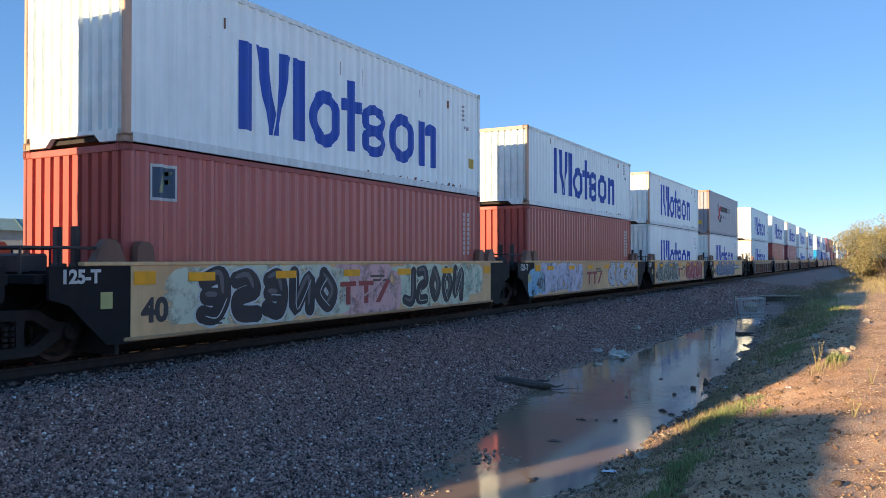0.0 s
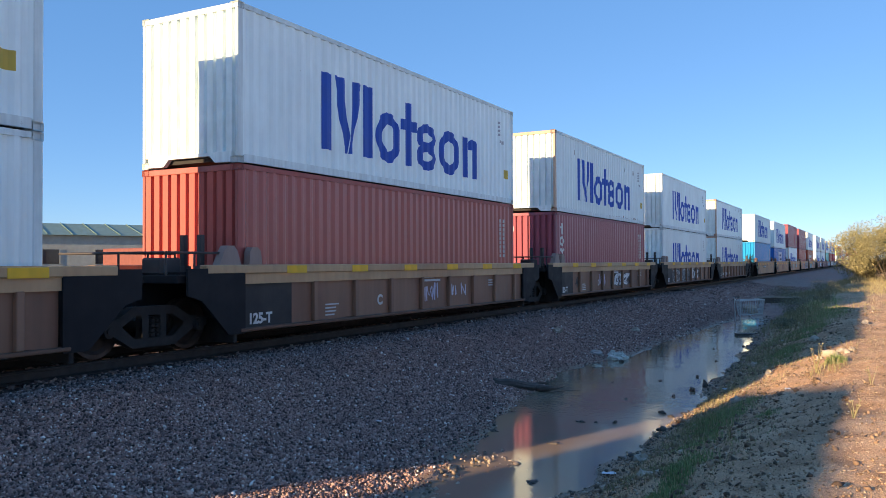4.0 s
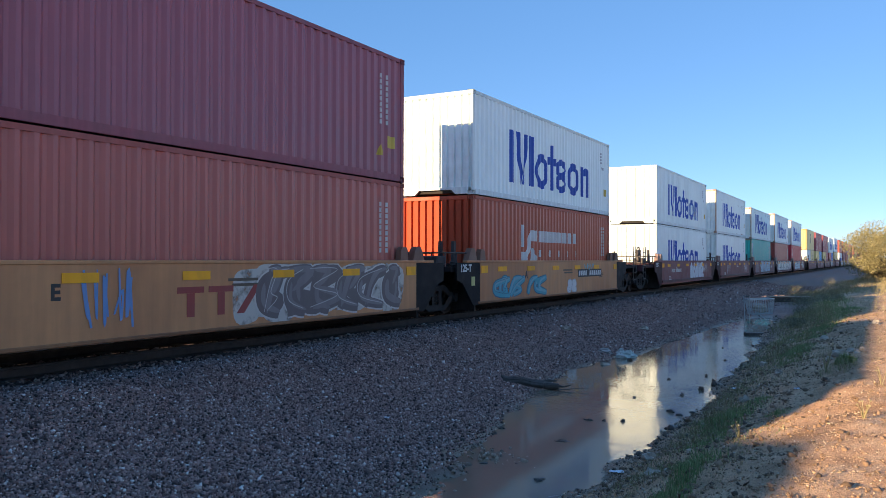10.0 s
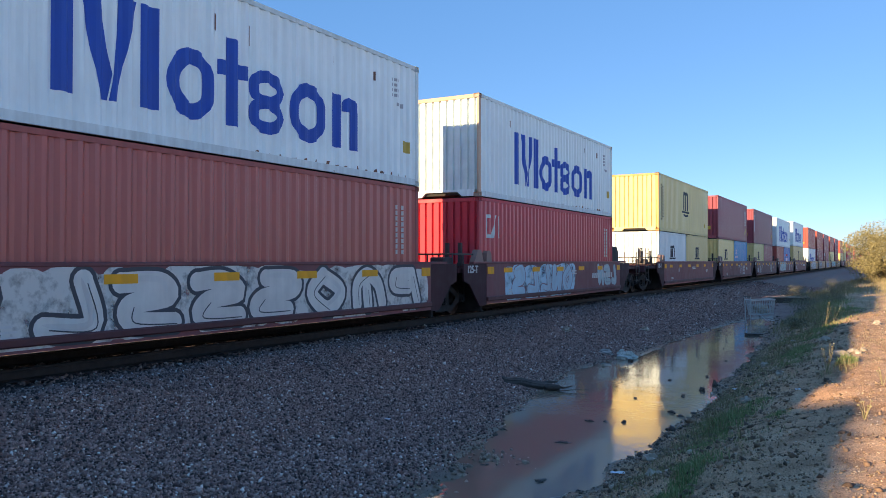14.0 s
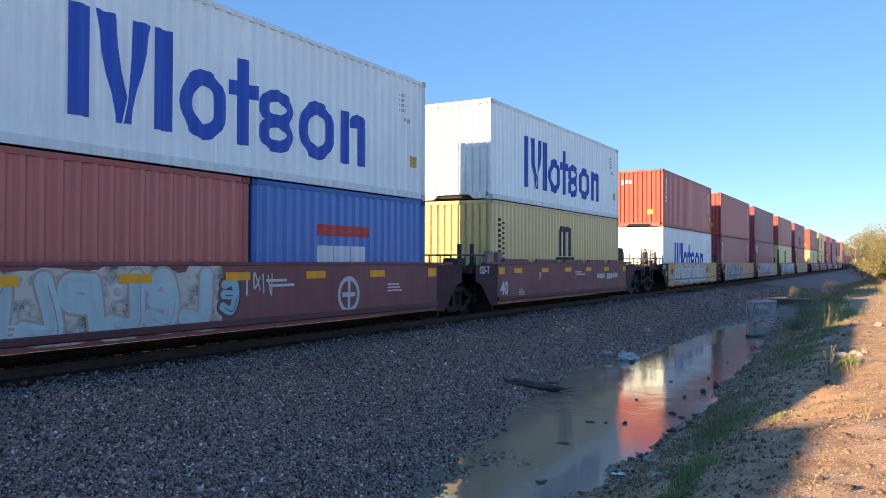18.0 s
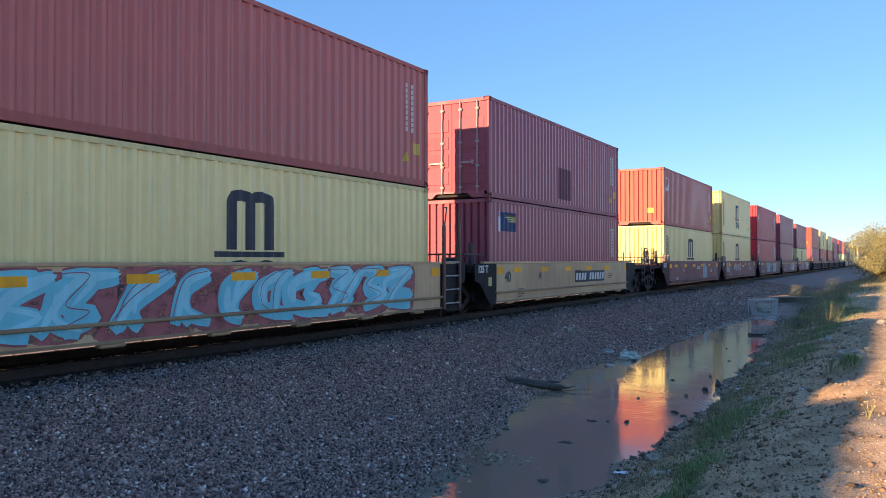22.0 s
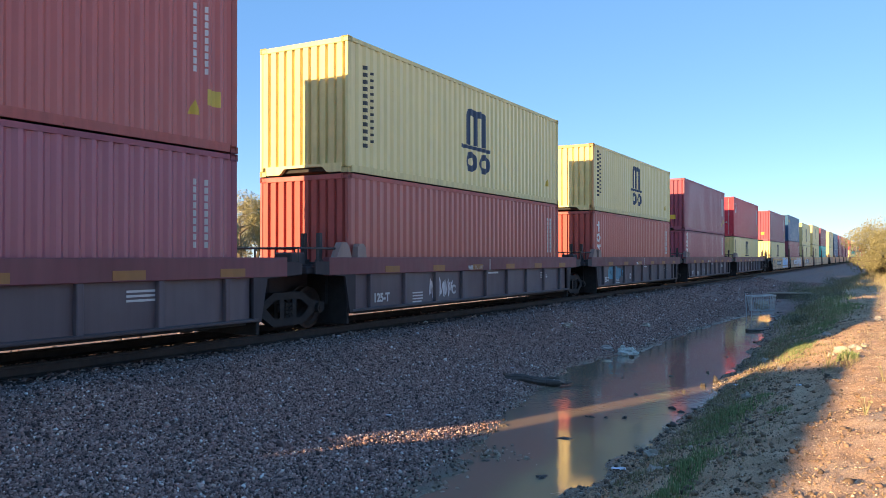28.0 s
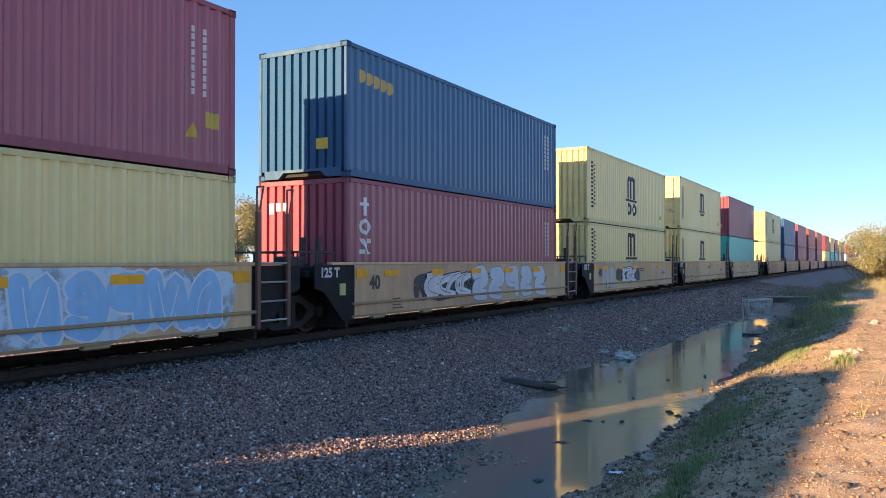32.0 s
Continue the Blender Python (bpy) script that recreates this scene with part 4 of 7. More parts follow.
def fill_ladder(bm):
    for y in (-3.2, -2.78):
        rod(bm, (1.42, y, 0.55), (1.42, y, SILL + 0.62), 0.02, 6)
    for k in range(5):
        rod(bm, (1.42, -3.2, 0.62 + k * 0.3), (1.42, -2.78, 0.62 + k * 0.3), 0.015, 6)


def fill_handrail(bm):
    for x in (-1.3, -0.45, 0.45, 1.3):
        rod(bm, (x, -3.24, SILL - 0.2), (x, -3.24, SILL + 0.42), 0.02, 6)
    rod(bm, (-1.3, -3.24, SILL + 0.02), (1.3, -3.24, SILL + 0.02), 0.018, 6)


def fill_brake_wheel(bm):
    k = 16
    for i in range(k):
        a, b = 2 * math.pi * i / k, 2 * math.pi * (i + 1) / k
        rod(bm, (0, 0.24 * math.cos(a), 0.24 * math.sin(a)), (0, 0.24 * math.cos(b), 0.24 * math.sin(b)), 0.02, 6)
    for i in range(4):
        a = math.pi * i / 2
        rod(bm, (0, 0, 0), (0, 0.24 * math.cos(a), 0.24 * math.sin(a)), 0.014, 6)
    box(bm, -0.12, 0.04, -0.1, 0.1, -0.45, 0.1, 0.02)


def fill_hose(bm):
    pts = [(0.35, -3.1, SILL - 0.2), (0.36, -3.45, SILL - 0.45), (0.37, -3.75, SILL - 0.75), (0.36, -4.0, SILL - 0.9)]
    for a, b in zip(pts, pts[1:]):
        rod(bm, a, b, 0.028, 8)


TEXTS = {}


def lettering(text, size):
    """A mesh of readable lettering in the y-z plane, facing +x."""
    key = (text, size)
    if key not in TEXTS:
        cu = bpy.data.curves.new("lettering", "FONT")
        cu.body, cu.size, cu.extrude, cu.offset = text, size, 0.002, 0.04 * size
        ob = new("lettering", cu)
        ob.matrix_world = Matrix.Identity(4)
        me = bpy.data.meshes.new_from_object(ob.evaluated_get(bpy.context.evaluated_depsgraph_get()))
        bpy.data.objects.remove(ob)
        me.transform(Matrix(((0, 0, 1, 0), (1, 0, 0, 0), (0, 1, 0, 0), (0, 0, 0, 1))))
        me.materials.clear()
        me.materials.append(M_MARK)
        TEXTS[key] = me
    return TEXTS[key]


def smooth_path(pts, steps=6):
    """A rounded line through the given points."""
    out = []
    q = [pts[0]] + list(pts) + [pts[-1]]
    for i in range(1, len(q) - 2):
        p0, p1, p2, p3 = (Vector(k) for k in q[i - 1:i + 3])
        for k in range(steps):
            t = k / steps
            out.append(0.5 * (2 * p1 + (p2 - p0) * t + (2 * p0 - 5 * p1 + 4 * p2 - p3) * t * t + (3 * p1 - p0 - 3 * p2 + p3) * t ** 3))
    out.append(Vector(pts[-1]))
    return out


def ribbon(bm, pts, width, x, taper=0.25):
    """A sprayed stroke along the points (u, v) at the height x off the wall."""
    line = smooth_path(pts)
    rows = []
    for i, p in enumerate(line):
        d = line[min(i + 1, len(line) - 1)] - line[max(i - 1, 0)]
        if d.length < 1e-6:
            d = Vector((1, 0))
        nrm = Vector((-d.y, d.x)).normalized()
        f = i / (len(line) - 1)
        w = width * (0.5 - taper * 0.5 * (abs(2 * f - 1) ** 4))
        h = x + i * 0.00004
        rows.append([bm.verts.new((h, *(p + nrm * w))), bm.verts.new((h, *(p - nrm * w)))])
    for a, b in zip(rows, rows[1:]):
        f = bm.faces.new((a[0], a[1], b[1], b[0]))
        f.normal_update()
        if f.normal.x < 0:
            f.normal_flip()


def bubble(bm, u, v, ru, rv, x, rng, grow=0.0, n=20):
    ph, ex = rng.uniform(0, 6.28), 0.62
    pts = []
    for k in range(n):
        a = 2 * math.pi * k / n
        c, s = math.cos(a), math.sin(a)
        w = 1 + 0.07 * math.sin(2 * a + ph) + 0.05 * math.sin(3 * a + ph * 2)
        pts.append(bm.verts.new((x, u + (ru * w + grow) * math.copysign(abs(c) ** ex, c), v + (rv * w + grow) * math.copysign(abs(s) ** ex, s))))
    f = bm.faces.new(pts)
    f.normal_update()
    if f.normal.x < 0:
        f.normal_flip()


LOOPS = [
    [[(-0.27, -0.8), (-0.27, 0.8)], [(-0.27, 0.8), (0.25, 0.7), (0.27, 0.15), (-0.15, 0.0)]],
    [[(0.28, 0.75), (-0.15, 0.8), (-0.28, 0.2), (0.22, -0.1), (0.28, -0.7), (-0.28, -0.8)]],
    [[(-0.3, -0.85), (-0.25, 0.75), (0.22, -0.7), (0.3, 0.85)]],
    [[(0.28, 0.65), (-0.1, 0.85), (-0.3, 0.0), (-0.1, -0.85), (0.28, -0.65)], [(-0.1, 0.0), (0.22, 0.05)]],
    [[(-0.3, -0.8), (-0.25, 0.3), (0.0, 0.8), (0.25, 0.3), (0.3, -0.8)], [(0.0, -0.8), (0.0, 0.05)]],
    [[(0.0, 0.8), (-0.29, 0.0), (0.0, -0.8), (0.29, 0.0), (0.0, 0.8)]],
    [[(-0.28, 0.85), (-0.28, -0.8), (0.28, -0.75)]],
]


def disc_at(bm, u, v, r, x, n=14):
    f = bm.faces.new([bm.verts.new((x, u + r * math.cos(2 * math.pi * k / n), v + r * math.sin(2 * math.pi * k / n))) for k in range(n)])
    f.normal_update()
    if f.normal.x < 0:
        f.normal_flip()


def graffiti(parent, kind, u0, u1, v0, v1, style, fill_col, line_col, letters, bg, seed):
    """Sprayed shapes without readable letters on the car's side."""
    rng = random.Random(seed)
    accent = ACCENTS.get(seed, tuple(min(1, 0.8 * k + 0.12) for k in fill_col)) if fill_col else None
    ribbed = kind in ("brown", "iron")
    x0 = OUT + (0.002 if not ribbed else -0.097)
    lo, hi = BASE + 0.04, SILL - (0.36 if ribbed else 0.06)
    v0, v1 = max(v0, lo + 0.03), min(v1, hi - 0.02)
    cv, rv, dw = (v0 + v1) / 2, (v1 - v0) / 2, (u1 - u0) / letters
    cloud, under, fill, over, second = (bmesh.new() for k in range(5))
    lift = [0.0]

    def up(base):
        lift[0] += 0.00006
        return x0 + base + lift[0]
    if bg:
        k = 0
        u = u0 - 0.1
        while u < u1 + 0.1:
            r = rng.uniform(0.35, 0.6)
            bubble(cloud, u, cv + rng.uniform(-0.06, 0.06), r, rv * rng.uniform(0.85, 1.12), up(0.001), rng)
            u += r * rng.uniform(0.7, 1.1)
    lift[0] = 0.0
    for k in range(letters):
        u = u0 + (k + 0.5) * dw
        if style == "bubble":
            # fat looping strokes with round ends
            w = min(dw * (0.40 if sum(line_col) > 0.4 else 0.31), rv * 0.62)
            su, sv = dw * 1.0, (rv - w * 0.40)
            lean = rng.uniform(-0.12, 0.12)
            for stroke in LOOPS[rng.randrange(len(LOOPS))]:
                pts = [(u + (lean * b - a + rng.uniform(-0.05, 0.05)) * su, cv + b * sv * rng.uniform(0.9, 1.1)) for a, b in stroke]
                ribbon(under, pts, w + (0.075 if sum(line_col) > 0.4 else 0.13), up(0.004), 0.05)
                ribbon(fill, pts, w, up(0.0055), 0.05)
                for p in (pts[0], pts[-1]):
                    disc_at(under, *p, w * 0.5 + (0.037 if sum(line_col) > 0.4 else 0.065), up(0.004))
                    disc_at(fill, *p, w * 0.5, up(0.0055))
                ribbon(second, [(p[0] - w * 0.12, p[1] + w * 0.14) for p in pts[:3]], w * 0.3, up(0.007), 0.9)
                if rng.random() < 0.5 or sum(line_col) < 0.4:
                    ribbon(over, [(p[0] + w * 0.2, p[1] - w * 0.1) for p in pts[-3:]], 0.02, up(0.009))
        elif style == "wild":
            for q in range(3):
                w = min(0.34, dw * 0.36, rv * rng.uniform(0.42, 0.62))
                t = rng.uniform(0, 1)
                a, b = rng.uniform(-0.5, 0.1) * dw, rng.uniform(0.1, 0.62) * dw
                if t < 0.35:
                    pts = [(u + a, cv + rv * 0.75), (u + b, cv + rv * 0.7), (u + a + 0.1, cv + rng.uniform(-0.1, 0.2) * rv), (u + b, cv - rv * 0.3), (u + a, cv - rv * 0.72)]
                elif t < 0.7:
                    pts = [(u + b, cv + rv * 0.72), (u + a, cv + rv * 0.3), (u + a, cv - rv * 0.4), (u + b, cv - rv * 0.75)]
                else:
                    pts = [(u + a, cv - rv * 0.75), (u + (a + b) / 2, cv + rv * rng.uniform(-0.2, 0.6)), (u + b + dw * 0.25, cv + rv * 0.76)]
                ribbon(under, pts, w + 0.07, up(0.004), 0.3)
                ribbon(fill, pts, w, up(0.0055), 0.35)
                ribbon(second, [(p[0] + w * 0.12, p[1] + w * 0.12) for p in (pts[:3] if rng.random() < 0.5 else pts[-3:])], w * rng.uniform(0.3, 0.6), up(0.007), 0.9)
                if rng.random() < 0.35:
                    ribbon(over, [(p[0] - w * 0.2, p[1] + w * 0.22) for p in pts], 0.016, up(0.009))
        else:
            pts = [(u + rng.uniform(-0.5, 0.5) * dw, cv + (1 if q % 2 else -1) * rv * rng.uniform(0.3, 0.95)) for q in range(4)]
            ribbon(over, pts, rng.uniform(0.03, 0.05), up(0.006))
    for bm in (cloud, under, fill, second, over):
        for z, nz in ((lo, -1), (hi, 1)):
            if bm.faces:
                bmesh.ops.bisect_plane(bm, geom=bm.verts[:] + bm.edges[:] + bm.faces[:], plane_co=(0, 0, z), plane_no=(0, 0, nz), clear_outer=True)
    for nm, bm, col in (("graffiti_cloud", cloud, bg), ("graffiti_outline", under, line_col), ("graffiti_fill", fill, fill_col), ("graffiti_shading", second, accent), ("graffiti_linework", over, line_col)):
        if bm.faces and col:
            tagged(part(nm, bm, M_CLOUD if nm == "graffiti_cloud" else M_SPRAY, parent, "sprayed graffiti shapes" if nm == "graffiti_fill" else "", col), kind="stuff")
        else:
            bm.free()


def well_car(kind, letter="", first=False, last=False, tags=(), far=False, pale=False, number=0):
    """One unit of an articulated well car; y 0 is the near end of its load, z 0 the top of the rails."""
    c = dict(CAR[kind])
    if pale:
        c["col"], c["words"] = (0.84, 0.56, 0.28), "pale yellow-ochre"
    ribbed = kind in ("brown", "iron")
    ob = thing("well_car", "%s steel %swell car unit of a double-stack train" % (c["words"], "ribbed " if ribbed else "smooth-sided "), "rail car", "well cars of the train")
    turn = Matrix.Translation((0, 12.2, 0)) @ Matrix.Rotation(math.pi, 4, "Z")
    for m in (None, turn):
        put("side_plate", kept("side_plate_" + kind, M_CAR, fill_car_side(kind)), ob, m, c["col"])
        top_col = {"brown": (0.60, 0.38, 0.20), "iron": (0.21, 0.068, 0.076)}.get(kind, c["col"])
        put("top_chord", kept("top_chord_" + kind, M_CAR, fill_top_chord(kind)), ob, m, top_col)
        # half the side colour, so the car is darker along its bottom edge
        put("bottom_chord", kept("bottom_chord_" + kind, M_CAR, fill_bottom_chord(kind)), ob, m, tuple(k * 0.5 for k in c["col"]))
        put("bulkhead", kept("bulkhead", M_STEEL, fill_bulkhead), ob, m)
        put("end_platform", kept("end_platform", M_CAREND, fill_platform), ob, m, c["end"])
        for sx in (1, -1):
            w = Matrix.Identity(4) if sx > 0 else Matrix.Translation((-2 * OUT + 0.06, 0, 0))
            put("end_wing", kept("end_wing", M_CAREND, fill_end_wing) if kind != "iron" else kept("short_wing", M_CAREND, fill_short_wing), ob, (m @ w) if m else w, c["end"])
            if not far and (kind == "gold" or (kind != "tan" and m is None and sx > 0)):
                g = Matrix.Identity(4) if sx > 0 else Matrix.Translation((-2 * OUT + 0.34, 0, 0))
                put("container_guide", kept("container_guide", M_CAR, fill_guide), ob, (m @ g) if m else g, (0.24, 0.13, 0.09) if kind == "gold" else (0.30, 0.21, 0.18))
        if not far:
            for x in (0.55, 0.95):
                p = pose(x, -0.62, 0)
                put("guide_post", kept("guide_post", M_CAR, fill_post_pair), ob, (m @ p) if m else p, (0.05, 0.045, 0.045))
    if ribbed:
        for k in range(1 if kind == "brown" else 0, 9):
            put("rib", kept("rib", M_CAR, fill_rib), ob, pose(0, 0.5 + k * 1.4, 0), c["col"])
    if kind == "brown":
        put("end_panel", kept("end_panel", M_CAR, lambda bm: box(bm, OUT - 0.1, OUT - 0.094, -0.24, 1.25, BASE + 0.02, SILL - 0.34)), ob, None, c["end"], "black painted end panel")
    if number == 23:
        for k in range(5):
            put("sill_flange", kept("sill_flange", M_CAR, fill_flange), ob, pose(0, 1.2 + k * 2.45, 0), c["col"])
    if kind == "tan" and not far:
        for k in range(6):
            put("lug", kept("lug", M_CAR, fill_knob), ob, pose(0, 0.8 + k * 2.1, 0), tuple(k_ * 0.7 for k_ in c["col"]))
    for y in (0.4, 3.1, 6.1, 9.1, 11.8):
        put("cross_beam", kept("cross_beam", M_STEEL, fill_cross_beam), ob, pose(0, y, 0))
    put("underframe", kept("underframe_iron" if kind == "iron" else "underframe", M_STEEL, fill_underframe), ob)
    if not far:
        put("grab_rail", kept("grab_rail", M_CAR, fill_grab_rail), ob, None, (0.06, 0.05, 0.05))
        if kind == "tan" and not last:
            lad = put("ladder", kept("tall_ladder", M_CAR, fill_tall_ladder), ob, None, (0.20, 0.10, 0.075), "brown ladder with grab hoops")
            for k in range(4):
                put("rung", kept("rung", M_CAR, fill_rung), lad, pose(0, 0, 0.42 + k * 0.34), (0.45, 0.43, 0.42))
    truck(ob, -2.35 if first else -1.72)
    if last:
        truck(ob, 12.2 + 2.35)
    for on, m in ((first, Matrix.Identity(4)), (last, turn)):
        if on:
            put("end_deck", kept("end_deck", M_CAREND, fill_deck), ob, m, c["end"])
            put("coupler", kept("coupler", M_STEEL, fill_coupler), ob, m)
            if kind == "plum" and not far and m is turn:
                put("equipment_hood", kept("equipment_hood", M_CAREND, fill_hood), ob, m, (0.045, 0.05, 0.055), "dark brake equipment hood")
            tagged(put("handrail", kept("handrail", M_CAR, fill_handrail), ob, m, (0.20, 0.11, 0.08)), kind="stuff")
            put("air_hose", kept("air_hose", M_RUBBER, fill_hose), ob, m)
            put("brake_wheel", kept("brake_wheel", M_CAR, fill_brake_wheel), ob, m @ pose(0.75, -1.6, SILL + 0.42), (0.07, 0.06, 0.06))
            for sx in (0, 1):
                tagged(put("ladder", kept("ladder", M_CAR, fill_ladder), ob, m @ pose(-2.84 * sx, 0, 0), (0.09, 0.08, 0.075)), kind="stuff")
    if far:
        return ob
    if kind in ("gold", "tan"):
        put("tag_plate", kept("tag_plate", M_MARK, lambda bm: box(bm, OUT - 0.003, OUT + 0.004, -0.62, -0.42, 0.78, 1.02)), ob, None, (0.52, 0.52, 0.20), "faded yellow tag")
    x = OUT + 0.004
    xt = OUT + (0.022 if not ribbed else 0.004)
    for k in range(6 if ribbed else 5):
        y = 1.3 + k * 2.1
        if ribbed:
            put("reflector", kept("reflector", M_MARK, fill_reflector), ob, pose(xt, y, SILL - (0.09 if kind == "brown" else 0.24)), (0.90, 0.50, 0.03) if kind == "brown" else (0.36, 0.16, 0.05), "orange reflective strip")
        else:
            put("reflector", kept("reflector", M_MARK, fill_reflector), ob, pose(x + 0.010, y, SILL - 0.24), (1.0, 0.44, 0.012), "yellow reflective strip")
    if not ribbed:
        put("reflector", kept("plate", M_MARK, fill_plate), ob, pose(x + 0.010, 0.15, SILL - 0.24), (1.0, 0.44, 0.012), "yellow reflective plate")
        put("reflector", kept("plate", M_MARK, fill_plate), ob, pose(x + 0.010, 12.05, SILL - 0.24), (1.0, 0.44, 0.012), "yellow reflective plate")
    white = (0.62, 0.62, 0.60)
    xs = OUT - (0.095 if ribbed else -0.003)
    if letter:
        put("unit_letter", lettering(letter, 0.30), ob, pose(xs, 2.95 if not ribbed else 4.2, 0.92 if not ribbed else 0.55), white if kind != "gold" and kind != "tan" else (0.04, 0.04, 0.04))
    put("capacity_marking", lettering("125 T" if kind == "tan" else "125-T", 0.26), ob, pose(OUT + (0.0 if not ribbed else -0.093), -1.25 if not ribbed else (0.06 if kind == "brown" else 0.68), 1.16 if not ribbed else (0.4 if kind == "brown" else 0.5)), white)
    if kind == "iron":
        put("load_marking", lettering("WELL LD LMT", 0.14), ob, pose(OUT + 0.002, 4.95, SILL - 0.30), white)
        b = bmesh.new()
        box(b, OUT + 0.001, OUT + 0.004, 6.22, 6.26, SILL - 0.33, SILL - 0.03)
        part("divider_bar", b, M_MARK, ob, "", white)
    if "40" in tags:
        put("length_marking", lettering("40", 0.5 if kind != "tan" else 0.40), ob, pose(xs, 0.1 if not ribbed else 1.55, 0.55) if kind != "tan" else pose(xs, 0.45, 0.88), (0.05, 0.05, 0.05) if kind in ("gold", "tan", "brown") else white)
    rng = random.Random(len(kind) * 31 + ord(letter or "Z"))
    b = bmesh.new()
    for k in range(4):
        box(b, xs, xs + 0.004, 2.3 if ribbed else 1.35, (2.3 if ribbed else 1.35) + rng.uniform(0.3, 0.5), 0.62 - k * 0.07, 0.65 - k * 0.07)
    for k in range(2):
        u = 6.2 + k * 0.1
        box(b, xs, xs + 0.004, u, u + rng.uniform(0.5, 0.9), 1.1 - k * 0.09, 1.15 - k * 0.09)
    u = rng.uniform(9.6, 10.4)
    for k in range(3):
        box(b, xs, xs + 0.004, u, u + rng.uniform(0.35, 0.6), 0.95 - k * 0.07, 0.985 - k * 0.07)
    tagged(part("stencilled_note", b, M_MARK, ob, "rows of unreadable stencilled notes", white if kind not in ("gold", "tan") else (0.12, 0.09, 0.06)), kind="stuff")
    if "number" in tags:
        n_ = bmesh.new()
        u0, u1, v0, v1 = NUMBER_AT.get(number, (8.7, 11.3, 0.78, 1.08))
        box(n_, xs + 0.001, xs + 0.004, u0, u1, v0, v1)
        if kind in ("gold", "tan"):
            part("number_board", n_, M_MARK, ob, "black number board", (0.035, 0.035, 0.04))
        else:
            n_.free()
        n_ = bmesh.new()
        w_, h_ = (u1 - u0 - 0.2) / 10.6, (v1 - v0) * 0.62
        for k in range(11):
            if k != 4:
                a_, z_ = u0 + 0.08 + k * w_, (v0 + v1) / 2
                prism(n_, [(a_, z_ - h_ / 2), (a_ + w_ * 0.66, z_ - h_ / 2), (a_ + w_ * 0.82, z_ + h_ / 2), (a_ + w_ * 0.16, z_ + h_ / 2)], xs + 0.005, xs + 0.008)
        tagged(part("number_lettering", n_, M_MARK, ob, "white number drawn as plain bars", (0.66, 0.66, 0.64)), kind="stuff")
    if "logo" in tags:
        n_ = bmesh.new()
        for k in range(3):
            if k < 2:
                box(n_, xs + 0.002, xs + 0.005, 5.1 + k * 0.66, 5.66 + k * 0.66, 0.93, 1.03)
                box(n_, xs + 0.002, xs + 0.005, 5.3 + k * 0.66, 5.46 + k * 0.66, 0.55, 0.928)
        prism(n_, [(6.4, 0.55), (6.58, 0.55), (7.0, 1.03), (6.82, 1.03)], xs + 0.002, xs + 0.005)
        part("maker_mark", n_, M_MARK, ob, "plain block trade mark", {"gold": (0.33, 0.06, 0.05), "tan": (0.30, 0.14, 0.07)}.get(kind, (0.55, 0.55, 0.54)))
    if "seal" in tags:
        n_ = bmesh.new()
        ring(n_, 8.3, 9.05, 0.42, 1.17, 0.09, 24)
        rect(n_, 8.45, 8.9, 0.75, 0.84)
        rect(n_, 8.63, 8.72, 0.5, 1.09)
        for v in n_.verts:
            v.co.x = xs + 0.004
        for i, f in enumerate(n_.faces):
            if f.normal.x < 0:
                f.normal_flip()
        n_.verts.ensure_lookup_table()
        for v in n_.verts[-4:]:
            v.co.x += 0.002
        part("round_seal", n_, M_MARK, ob, "white round railway seal", (0.60, 0.58, 0.58))
    return ob


# ---- the train ----
TRACK_X = -11.19
W, MA, RB, RD, OR, GR, YE, MU, SK, BL, TE, NA = "white", "maroon", "redbrown", "red", "orange", "grey", "yellow", "mustard", "sky", "blue", "teal", "navy"
# place of each load's near end along the track at the clip's start, metres
PLACES = [8.19, 23.87, 39.43, 55.29, 75.15, 91.1, 106.98, 122.93, 138.92, 158.81, 174.47, 190.24, 205.92, 221.67, 241.46, 256.92,
          272.24, 287.73, 303.18, 322.95, 338.61, 354.39, 369.89, 385.73, 405.44, 420.94, 435.92, 451.75, 467.34, 487.08, 502.46, 518.33,
          533.94, 549.44, 569.12, 584.56, 600.43, 615.96, 631.84, 651.67, 667.15, 682.62, 698.17, 713.76, 733.31]
